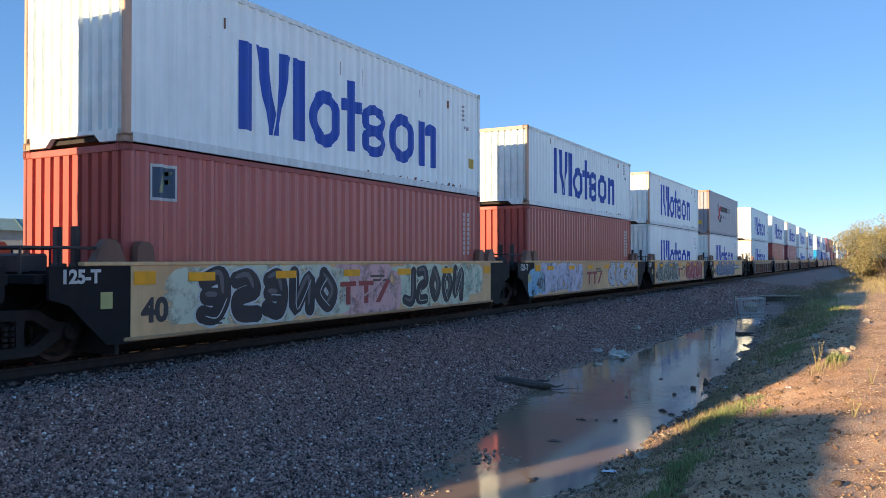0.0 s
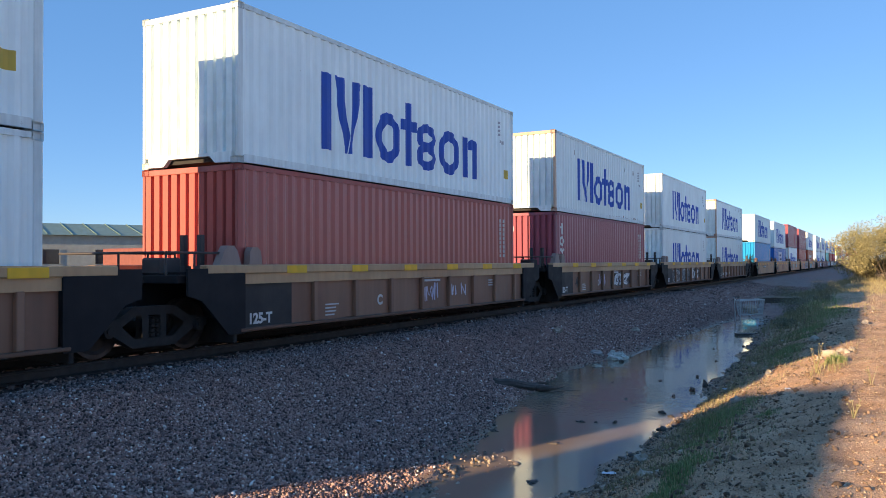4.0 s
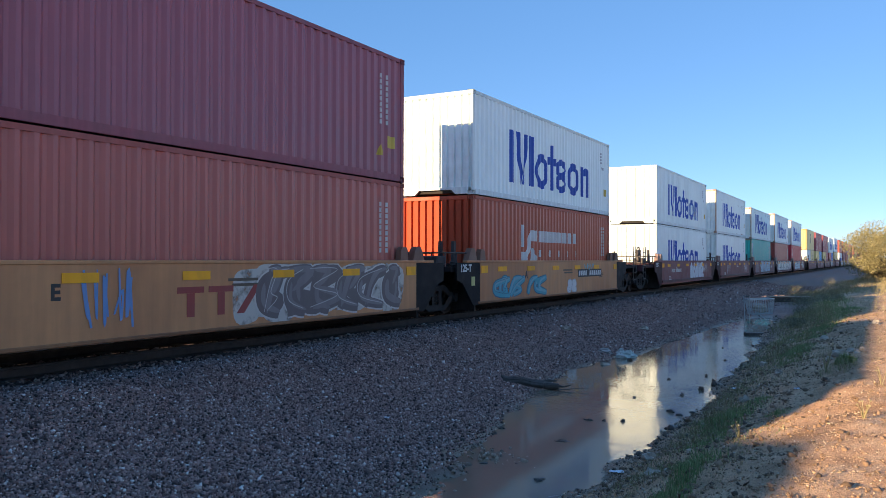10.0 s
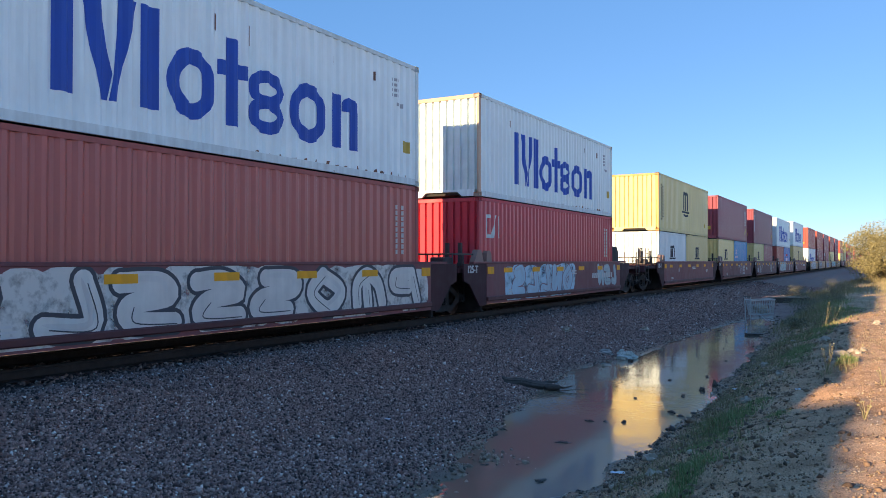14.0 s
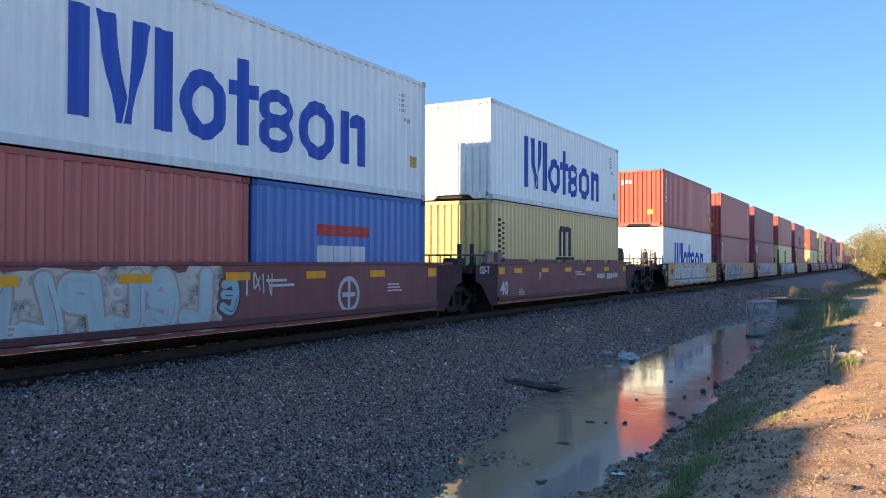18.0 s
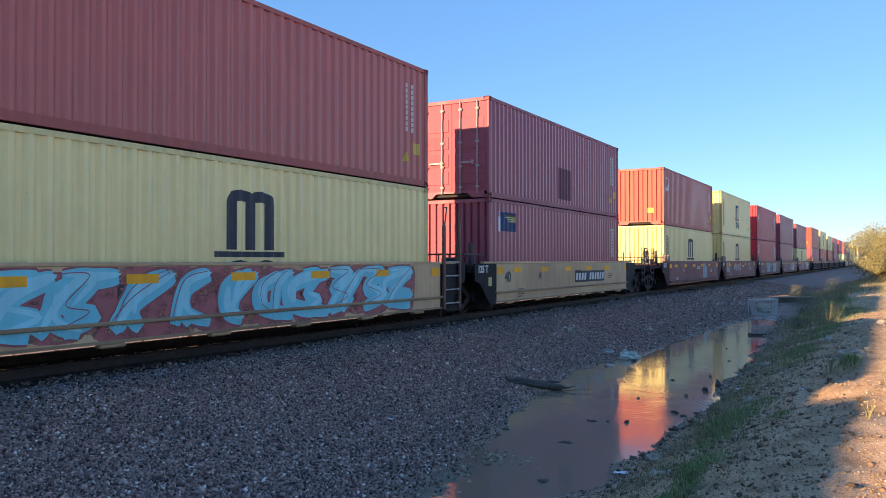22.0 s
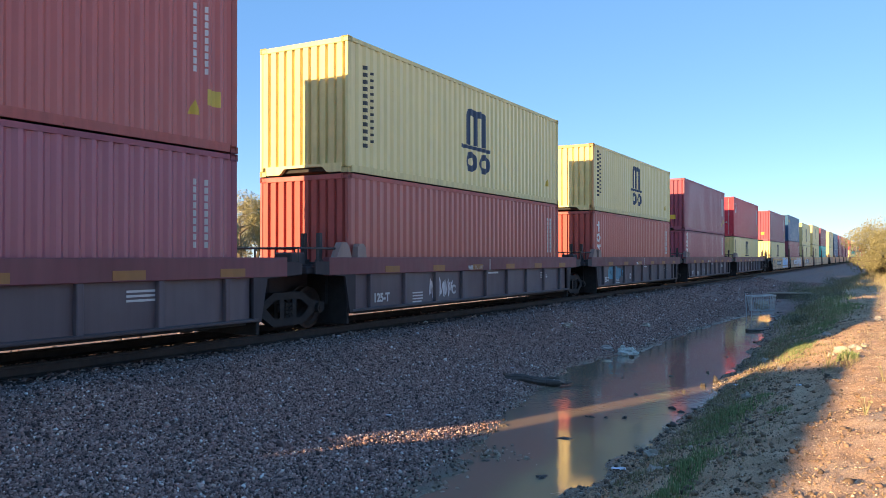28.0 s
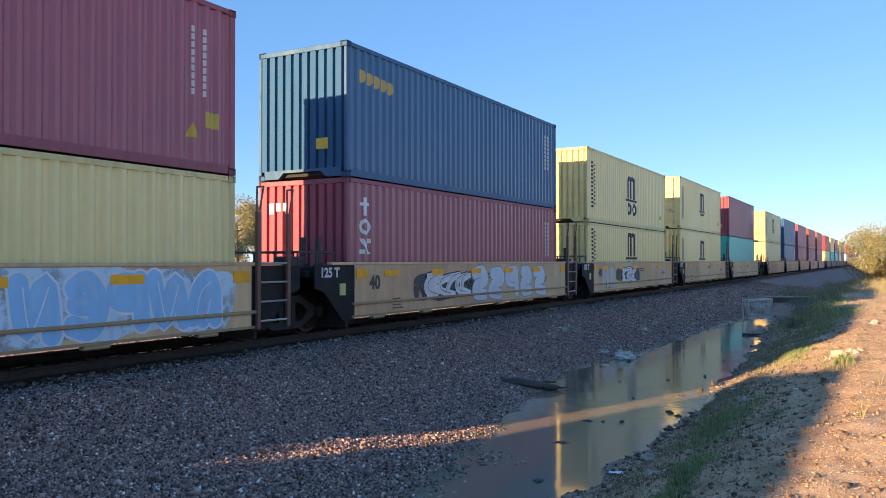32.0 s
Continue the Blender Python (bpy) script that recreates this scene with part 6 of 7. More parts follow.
def build_stones():
    rs = np.random.RandomState(11)
    px, py, sz = [], [], []

    def zone(x0, x1, y0, y1, per, s):
        k = int((x1 - x0) * (y1 - y0) * per)
        px.append(rs.uniform(x0, x1, k))
        py.append(rs.uniform(y0, y1, k))
        sz.append(s * np.exp(rs.normal(0, 0.30, k)))
    zone(-9.9, -3.4, 3.6, 8.5, 1750, 0.0165)
    zone(-9.9, -4.2, 8.5, 14.0, 1600, 0.0162)
    zone(-9.9, -5.0, 14.0, 21.0, 1150, 0.0165)
    zone(-9.9, -5.2, 21.0, 32.0, 620, 0.0185)
    zone(-9.9, -5.2, 32.0, 40.0, 300, 0.022)
    zone(-12.8, -9.9, 5.0, 16.0, 260, 0.028)
    zone(-12.8, -9.9, 16.0, 45.0, 60, 0.042)
    zone(-13.6, -12.8, 5.0, 60.0, 60, 0.05)
    zone(-9.9, -4.6, 40.0, 70.0, 70, 0.028)
    x, y, s = np.concatenate(px), np.concatenate(py), np.concatenate(sz)
    ls = np.interp(y, *zip(*LEFT_SHORE))
    # fewer stones where the slope runs out in mud
    keep = (x < ls + 0.15 * rs.normal(size=len(x)) - 0.1 * rs.uniform(0, 1, len(x)) ** 2) & (rs.uniform(0, 1, len(x)) < np.clip((ls - x) * 1.6 + 0.35, 0, 1))
    keep &= ~((np.abs(x + 10.435) < 0.09) | (np.abs(x + 11.945) < 0.09))
    x, y, s = x[keep], y[keep], s[keep]
    tagged(scatter_stones("ballast_stones", x, y, s, octa(), M_BALLAST, 3, 0.8), "dark grey crushed ballast stones with a few pale ones", "gravel", kind="stuff")
    k = 50000
    x, y = rs.uniform(-2.75, 2.6, k), 4.2 + 24 * rs.uniform(0, 1, k) ** 1.6
    s = 0.0075 * np.exp(rs.normal(0, 0.38, k))
    tagged(scatter_stones("bank_pebbles", x, y, s, octa(), M_PEBBLE, 5), "small brown pebbles and clods on the dirt bank", "gravel", kind="stuff")
    # bits of straw and twig strewn over the bank
    k = 9000
    x, y = rs.uniform(-2.7, 2.2, k), 4.2 + 20 * rs.uniform(0, 1, k) ** 1.5
    s = 0.012 * np.exp(rs.normal(0, 0.35, k))
    tagged(scatter_stones("straw_litter", x, y, s, octa(), M_CHAFF, 8, 0.22, 0.05, 2.3), "dry bits of straw and twig strewn over the bank", "straw", kind="stuff")
    # crumbling clods of earth on the slope, thickest low down
    k = 7000
    x, y = -2.7 + np.abs(rs.normal(0, 1.3, k)), 4.2 + 28 * rs.uniform(0, 1, k) ** 1.5
    s = 0.017 * np.exp(rs.normal(0, 0.5, k))
    tagged(scatter_stones("bank_clods", x, y, s, octa(), M_EARTH, 14, 0.7, 0.3), "crumbling dark brown clods of earth on the slope", "earth", kind="stuff")
    # rubble on the muddy shore below the grass
    k = 16000
    y = 4.5 + 26 * rs.uniform(0, 1, k) ** 1.3
    x = np.interp(y, *zip(*RIGHT_SHORE)) + np.abs(rs.normal(0.22, 0.62, k)) - 0.08
    s = 0.0125 * np.exp(rs.normal(0, 0.45, k))
    tagged(scatter_stones("shore_rubble", x, y, s, octa(), M_RUBBLE, 9, 0.65), "brown rubble and stones on the muddy shore", "rubble", kind="stuff")
    # stones lying in the shallow near end of the puddle
    k = 900
    y = 4.6 + 5.0 * rs.uniform(0, 1, k)
    ls = np.interp(y, *zip(*LEFT_SHORE))
    x = ls + np.abs(rs.normal(0, 0.35, k))
    s = 0.017 * np.exp(rs.normal(0, 0.4, k))
    tagged(scatter_stones("shallow_stones", x, y, s, ico(), M_RUBBLE, 10, 0.7, 0.2), "wet stones scattered in the shallow water", "stones", kind="stuff")
    # a low bar of stones that breaks the surface of the puddle
    k = 130
    x, y = -4.25 + 0.28 * rs.normal(size=k), 9.15 + 0.22 * rs.normal(size=k)
    s = 0.02 * np.exp(rs.normal(0, 0.4, k))
    bar = scatter_stones("stone_bar", x, y, s, ico(), M_RUBBLE, 12, 0.7, 0.2)
    bar.location.z = WATER - 0.005 - float(np.mean(ground_z(x, y)))
    tagged(bar, "bar of wet stones standing out of the shallow water", "stones", kind="stuff")
    # crumbs of mud along the water and in it
    k = 1500
    y = 3 + 34 * rs.uniform(0, 1, k)
    side = rs.uniform(0, 1, k) < 0.7
    x = np.where(side, np.interp(y, *zip(*RIGHT_SHORE)) + rs.normal(0.10, 0.13, k), np.interp(y, *zip(*LEFT_SHORE)) + rs.normal(0.02, 0.14, k))
    s = 0.015 * np.exp(rs.normal(0, 0.5, k))
    tagged(scatter_stones("shore_clods", x, y, s, ico(), M_CLOD, 6), "dark wet clods along the edge of the water", "mud", kind="stuff")


build_stones()


def lump(bm, rad, seed, wob=0.35, sub=2):
    r = bmesh.ops.create_icosphere(bm, subdivisions=sub, radius=1.0)
    for v in r["verts"]:
        p = v.co * 1.7 + Vector((seed * 3.1, seed * 1.7, 0))
        v.co = Vector(a * b for a, b in zip(v.co * (1 + wob * noise.noise(p) + 0.4 * wob * noise.noise(p * 2.6)), rad))
    return bm


def rest(x, y, sink=0.0):
    return float(ground_z(x, y)) - sink


def build_rocks():
    # clods that stand out of the water: place and half sizes
    for k, (x, y, a, b, h) in enumerate([(-4.06, 11.83, 0.11, 0.05, 0.06), (-3.83, 11.89, 0.05, 0.05, 0.05), (-3.57, 12, 0.08, 0.05, 0.07), (-4, 14.17, 0.13, 0.06, 0.05), (-3.11, 13.14, 0.16, 0.07, 0.07),
                                         (-3.31, 14.86, 0.07, 0.05, 0.08), (-4, 16.69, 0.1, 0.05, 0.05), (-4.8, 16, 0.05, 0.04, 0.04), (-3.43, 17.6, 0.09, 0.05, 0.06), (-4.97, 10.63, 0.14, 0.08, 0.04),
                                         (-3.89, 10.29, 0.22, 0.1, 0.035), (-4.29, 8.69, 0.1, 0.06, 0.03), (-3.43, 8.34, 0.16, 0.08, 0.06), (-3.14, 15.66, 0.14, 0.08, 0.12), (-2.99, 16.12, 0.1, 0.07, 0.14), (-5.6, 19.43, 0.12, 0.09, 0.13), (-3.54, 20.57, 0.09, 0.05, 0.05), (-4.11, 23.43, 0.12, 0.05, 0.06)]):
        bm = bmesh.new()
        lump(bm, (a * 0.55, b * 0.6, h * 0.62), k + 1, 0.8)
        ob = tagged(new("mud_clod", as_mesh("mud_clod", bm, M_CLOD)), "dark wet clod standing out of the puddle", "clod", "clods in the puddle")
        inside = float(ground_z(x, y))
        ob.matrix_world = pose(x, y, max(inside, WATER - h * 0.55) + h * 0.45, 0, 0, 37 * k)
    for k, (x, y, a, b, h) in enumerate([(-8.07, 21.58, 0.14, 0.11, 0.1), (-7, 25.86, 0.17, 0.12, 0.09), (-5.88, 18.34, 0.22, 0.13, 0.09), (-0.8, 16.54, 0.13, 0.10, 0.08), (-0.62, 16.75, 0.10, 0.08, 0.07), (-0.98, 16.4, 0.09, 0.07, 0.05), (-0.7, 16.25, 0.07, 0.06, 0.05), (-0.52, 16.5, 0.06, 0.05, 0.05), (-0.9, 16.9, 0.08, 0.06, 0.06), (-0.45, 17.0, 0.07, 0.06, 0.05), (-0.32, 24.27, 0.12, 0.1, 0.08), (-2.01, 13.36, 0.08, 0.06, 0.06),
                                         (-2.49, 9.43, 0.1, 0.08, 0.06), (-2.17, 8.37, 0.12, 0.08, 0.06), (-2.44, 18.87, 0.11, 0.08, 0.07), (-1.38, 21.31, 0.12, 0.09, 0.07), (-1.8, 15.9, 0.1, 0.07, 0.06)]):
        bm = bmesh.new()
        lump(bm, (a, b, h), k + 40, 0.7)
        ob = tagged(new("rock", as_mesh("rock", bm, M_ROCK)), "pale angular rock lying on the trackside ground", "rock", "loose rocks")
        ob.matrix_world = pose(x, y, rest(x, y) + h * 0.35, 0, 0, 51 * k)


build_rocks()

# ---- plants ----
M_GRASS = island_material("grass", [(0.0, (0.12, 0.175, 0.06)), (0.6, (0.21, 0.30, 0.10)), (1.0, (0.36, 0.39, 0.18))], 0.7, 0.1)
M_STRAW = island_material("dry_grass", [(0.0, (0.19, 0.155, 0.075)), (0.6, (0.31, 0.27, 0.13)), (1.0, (0.43, 0.37, 0.21))], 0.8, 0.1)
M_LEAF = island_material("olive_leaf", [(0.0, (0.18, 0.165, 0.07)), (0.6, (0.28, 0.245, 0.11)), (1.0, (0.38, 0.33, 0.17))], 0.7, 0.1)
M_LEAF2 = island_material("autumn_leaf", [(0.0, (0.22, 0.19, 0.10)), (0.6, (0.33, 0.28, 0.16)), (1.0, (0.44, 0.37, 0.24))], 0.7, 0.1)
M_LEAF3 = island_material("dark_leaf", [(0.0, (0.12, 0.125, 0.08)), (1.0, (0.27, 0.265, 0.165))], 0.7, 0.1)
M_BARK = plain("bark", (0.11, 0.085, 0.06), 0.9, 0.0, 0.35, 14.0, 0.6, 0.02)


def blades(px, py, height, seed, spread=0.5):
    """Bent blades of grass: arrays of verts and triangles."""
    rs = np.random.RandomState(seed)
    k = len(px)
    a, lean = rs.uniform(0, 6.28, k), rs.normal(0, spread, k)
    h = height * rs.uniform(0.5, 1.2, k)
    w = 0.0035 + 0.012 * h * rs.uniform(0.4, 1, k)
    dx, dy = np.cos(a), np.sin(a)
    b = rs.uniform(0, 6.28, k)
    lx, ly = np.cos(b) * lean * h, np.sin(b) * lean * h
    z = ground_z(px, py) - 0.01
    p0 = np.stack([px - dx * w, py - dy * w, z], 1)
    p1 = np.stack([px + dx * w, py + dy * w, z], 1)
    p2 = np.stack([px + lx * 0.35 + dx * w * 0.7, py + ly * 0.35 + dy * w * 0.7, z + h * 0.6], 1)
    p3 = np.stack([px + lx * 0.35 - dx * w * 0.7, py + ly * 0.35 - dy * w * 0.7, z + h * 0.6], 1)
    p4 = np.stack([px + lx, py + ly, z + h * (1 - 0.3 * np.abs(lean))], 1)
    v = np.stack([p0, p1, p2, p3, p4], 1).reshape(-1, 3)
    f = np.array([(0, 1, 2), (0, 2, 3), (3, 2, 4)])[None] + (np.arange(k) * 5)[:, None, None]
    return v, f.reshape(-1, 3)


def patches(spots, rs):
    xs, ys, hs = [], [], []
    for x, y, rx, ry, k, h in spots:
        r, a = np.sqrt(rs.uniform(0, 1, k)), rs.uniform(0, 6.28, k)
        xs.append(x + rx * r * np.cos(a) + rs.normal(0, 0.12 * rx, k))
        ys.append(y + ry * r * np.sin(a) + rs.normal(0, 0.12 * ry, k))
        hs.append(np.full(k, h) * (1.15 - 0.6 * r))
    return np.concatenate(xs), np.concatenate(ys), np.concatenate(hs)


def build_grass():
    rs = np.random.RandomState(21)
    green = [(-1.7, 6.9, 0.22, 0.5, 700, 0.11), (-1.7, 7.7, 0.14, 0.5, 500, 0.14), (-1.8, 8.6, 0.30, 0.5, 700, 0.10), (-2.0, 9.6, 0.2, 0.4, 300, 0.08), (-1.9, 10.4, 0.25, 0.6, 350, 0.08), (-2.02, 11.6, 0.34, 1.1, 1500, 0.13), (-1.75, 12.6, 0.25, 0.5, 500, 0.09), (-1.5, 9.8, 0.5, 1.5, 350, 0.06),
             (-1.3, 11.34, 0.15, 0.3, 220, 0.08), (-2.3, 15.6, 0.35, 1.2, 260, 0.08), (-1.85, 19.4, 0.36, 1.9, 2000, 0.12), (-1.75, 24.5, 0.5, 2.6, 2400, 0.13), (-1.5, 29.5, 0.7, 3.2, 2400, 0.15), (-2.6, 24, 0.4, 3.0, 500, 0.12), (-0.67, 15.44, 0.16, 0.22, 650, 0.19), (-2.16, 35.64, 0.8, 6, 1600, 0.25)]
    x, y, h = patches(green, rs)
    v, f = blades(x, y, h, 22)
    tagged(new("green_grass", triangles("green_grass", v, f, M_GRASS)), "green grass growing along the foot of the dirt bank", "grass", kind="stuff")
    dry = [(-2.28, 8.48, 0.25, 1.2, 900, 0.09), (-2.2, 11.45, 0.34, 1.8, 1500, 0.14), (-1.8, 8.0, 0.5, 2.0, 900, 0.08), (-1.9, 18, 0.7, 4, 1300, 0.13), (-2.0, 26, 0.9, 4, 1500, 0.2), (-1.48, 9.01, 0.5, 2.2, 700, 0.05), (-2.44, 14.31, 0.3, 1.5, 900, 0.13), (-2.44, 21.2, 0.6, 4, 1500, 0.2), (-2.76, 31.8, 0.9, 5, 2200, 0.35), (-0.74, 14.95, 0.3, 0.5, 160, 0.22),
           (-0.64, 18.02, 0.8, 4, 700, 0.09), (-0.64, 33.92, 1.3, 9, 1500, 0.13), (0.42, 53, 2.4, 12, 4500, 0.34), (-3.18, 48.76, 1.8, 9, 3000, 0.5), (-1.27, 74.2, 3, 12, 3500, 0.6)]
    x, y, h = patches(dry, rs)
    v, f = blades(x, y, h, 23, 0.7)
    tagged(new("dry_grass", triangles("dry_grass", v, f, M_STRAW)), "straw-coloured dry grass and weeds on the bank", "grass", kind="stuff")


build_grass()


def leaf_cloud(blobs, count, size, seed):
    """Small bent leaves thrown over the shells of several clumps."""
    rs = np.random.RandomState(seed)
    vs = []
    tot = sum(b[3] * b[3] for b in blobs)
    for cx, cy, cz, r, fl in blobs:
        k = int(count * r * r / tot)
        d = rs.normal(size=(k, 3))
        d /= np.linalg.norm(d, axis=1, keepdims=True)
        rad = r * rs.uniform(0.25, 1.12, (k, 1)) ** 0.6
        c = d * rad * np.array([1, 1, fl]) + np.array([cx, cy, cz])
        a, b = rs.normal(size=(k, 3)), rs.normal(size=(k, 3))
        a /= np.linalg.norm(a, axis=1, keepdims=True)
        b /= np.linalg.norm(b, axis=1, keepdims=True)
        s = size * rs.uniform(0.5, 1.4, (k, 1))
        vs.append(np.stack([c - a * s, c + b * s * 0.6, c + a * s, c - b * s * 0.6], 1))
    v = np.concatenate(vs).reshape(-1, 3)
    k = len(v) // 4
    f = (np.array([(0, 1, 2), (0, 2, 3)])[None] + (np.arange(k) * 4)[:, None, None]).reshape(-1, 3)
    return v, f


def limb(bm, a, b, r0, r1, n_=7):
    a, b = Vector(a), Vector(b)
    d = b - a
    m = Matrix.Translation((a + b) / 2) @ d.to_track_quat("Z", "Y").to_matrix().to_4x4()
    bmesh.ops.create_cone(bm, cap_ends=True, segments=n_, radius1=r0, radius2=r1, depth=d.length, matrix=m)


def woody(name, label, category, x, y, height, width, leaves, leaf_mat, seed, size, stems=1, group="", low=0.25):
    """A tree or bush: tapered stems with limbs, and a crown of many small leaves in clumps."""
    rng = random.Random(seed)
    ob = thing(name, label, category, group)
    bm = bmesh.new()
    blobs = []
    for s in range(stems):
        a = 6.28 * s / stems + rng.uniform(0, 1)
        sp = 0.0 if stems == 1 else width * 0.16
        root = Vector((sp * 0.4 * math.cos(a), sp * 0.4 * math.sin(a), -0.1))
        top = Vector((sp * 2.2 * math.cos(a), sp * 2.2 * math.sin(a), height * rng.uniform(0.6, 0.78)))
        mid = root.lerp(top, 0.45) + Vector((rng.uniform(-.1, .1) * width, rng.uniform(-.1, .1) * width, 0))
        r = height * (0.028 if stems == 1 else 0.014)
        limb(bm, root, mid, r, r * 0.7)
        limb(bm, mid, top, r * 0.7, r * 0.25)
        for k in range(7 if stems == 1 else 4):
            f_ = rng.uniform(0.3, 1.0)
            p = root.lerp(mid, f_ * 2) if f_ < 0.5 else mid.lerp(top, f_ * 2 - 1)
            b = rng.uniform(0, 6.28)
            q = p + Vector((math.cos(b) * width * rng.uniform(0.2, 0.42), math.sin(b) * width * rng.uniform(0.2, 0.42), height * rng.uniform(0.05, 0.22)))
            limb(bm, p, q, r * 0.35, r * 0.1, 5)
            q.z = max(q.z, height * low)
            blobs.append((q.x, q.y, q.z, width * rng.uniform(0.11, 0.2), 0.8))
        blobs.append((top.x, top.y, top.z + height * 0.08, width * 0.18, 0.9))
    part("trunk", bm, M_BARK, ob)
    v, f = leaf_cloud(blobs, leaves, size, seed)
    put("crown", triangles("crown", v, f, leaf_mat), ob)
    ob.matrix_world = pose(x, y, rest(x, y))
    return ob


def build_plants():
    woody("bush", "large olive-yellow bush on the sunlit bank", "bush", 0.9, 70, 4.3, 6.4, 42000, M_LEAF, 3, 0.06, 7, "", 0.02)
    woody("bush", "lower olive-yellow bush beside the large one", "bush", -0.5, 72, 2.0, 2.8, 12000, M_LEAF, 4, 0.052, 6, "", 0.02)
    woody("bush", "olive-yellow bush on the bank behind others", "bush", 5.2, 76, 5.0, 7.0, 12000, M_LEAF, 5, 0.075, 6, "", 0.02)
    for k, (x, y, h, w, mt) in enumerate([(-3.0, 34.5, 0.35, 0.9, M_LEAF3), (-3.3, 39, 0.45, 1.2, M_LEAF3), (-3.3, 41, 0.5, 1.4, M_LEAF3), (-2.6, 27.5, 0.4, 0.7, M_LEAF3), (-2.0, 37, 0.5, 0.9, M_LEAF3), (-4.2, 44, 0.8, 1.5, M_LEAF3), (-2.4, 46, 0.9, 1.6, M_LEAF3), (-5.0, 52, 0.7, 1.4, M_LEAF3), (-3.0, 56, 1.0, 1.8, M_LEAF3)]):
        woody("weed_shrub", "low dark green weed shrub in the ditch", "shrub", x, y, h * 0.8, w, 1500, mt, 50 + k, 0.022, 5, "weeds in the ditch", 0.2)
    # bare dry stalks
    for k, (x, y, h) in enumerate([(-0.95, 14.9, 0.55), (-1.7, 26.0, 0.85), (-1.5, 26.6, 0.7), (-0.25, 9.6, 0.22), (-0.1, 12.3, 0.25), (-1.9, 23.0, 0.4), (-1.55, 9.9, 0.2)]):
        rng = random.Random(70 + k)
        bm = bmesh.new()
        for s in range(6):
            a = rng.uniform(0, 6.28)
            top = Vector((math.cos(a) * h * rng.uniform(0.1, 0.5), math.sin(a) * h * rng.uniform(0.1, 0.5), h * rng.uniform(0.6, 1)))
            limb(bm, (0, 0, -0.02), top * 0.5 + Vector((0.02, 0, 0.05)) * h, 0.006, 0.004, 5)
            limb(bm, top * 0.5 + Vector((0.02, 0, 0.05)) * h, top, 0.004, 0.002, 5)
            bmesh.ops.create_icosphere(bm, subdivisions=1, radius=0.012, matrix=Matrix.Translation(top))
        ob = tagged(new("dry_stalks", as_mesh("dry_stalks", bm, M_STRAW)), "dry bare weed stalks standing on the bank", "weed", "dry weeds", "stuff")
        ob.matrix_world = pose(x, y, rest(x, y))
    # trees far behind the track
    rng = random.Random(9)
    kinds = [M_LEAF2, M_LEAF, M_LEAF2, M_LEAF3]
    for k in range(24):
        px = 330 + k * 19 + rng.uniform(-8, 8)
        d = rng.uniform(88, 120)
        bear = radians(29.2) - math.atan((px - 784) / 1408.5)
        h = d * rng.uniform(0.055, 0.072) + 1.6
        h *= 0.98
        if 4 < k < 11:
            h *= 1.3
        woody("tree", ["brown-leaved autumn tree beyond the tracks", "olive-green tree beyond the tracks", "brown-leaved autumn tree beyond the tracks", "dark green tree beyond the tracks"][k % 4], "tree", -d * math.sin(bear), d * math.cos(bear), h, h * 0.85, 6500, kinds[k % 4], 200 + k, 0.10, 1, "trees beyond the tracks", 0.3)


build_plants()

# ---- litter ----
M_WIRE = plain("dull_chrome_wire", (0.58, 0.58, 0.56), 0.5, 0.3, 0.15)
M_BAG = plain("pale_teal_plastic", (0.58, 0.63, 0.58), 0.4, 0.0, 0.25, 5.0, 0.3, 0.02)
M_CLOTH = plain("dirty_pale_cloth", (0.42, 0.40, 0.37), 0.8, 0.0, 0.25, 7.0, 0.4, 0.02)
M_BEIGE = plain("beige_cloth", (0.50, 0.42, 0.33), 0.85, 0.0, 0.3, 9.0, 0.5, 0.02)
M_PAPER = plain("white_paper", (0.74, 0.77, 0.82), 0.6, 0.0, 0.06)
M_WOOD = plain("wet_black_timber", (0.075, 0.060, 0.050), 0.6, 0.0, 0.4, 12.0, 0.6, 0.02)
M_GREYRUBBER = plain("grey_rubber", (0.09, 0.09, 0.09), 0.7)


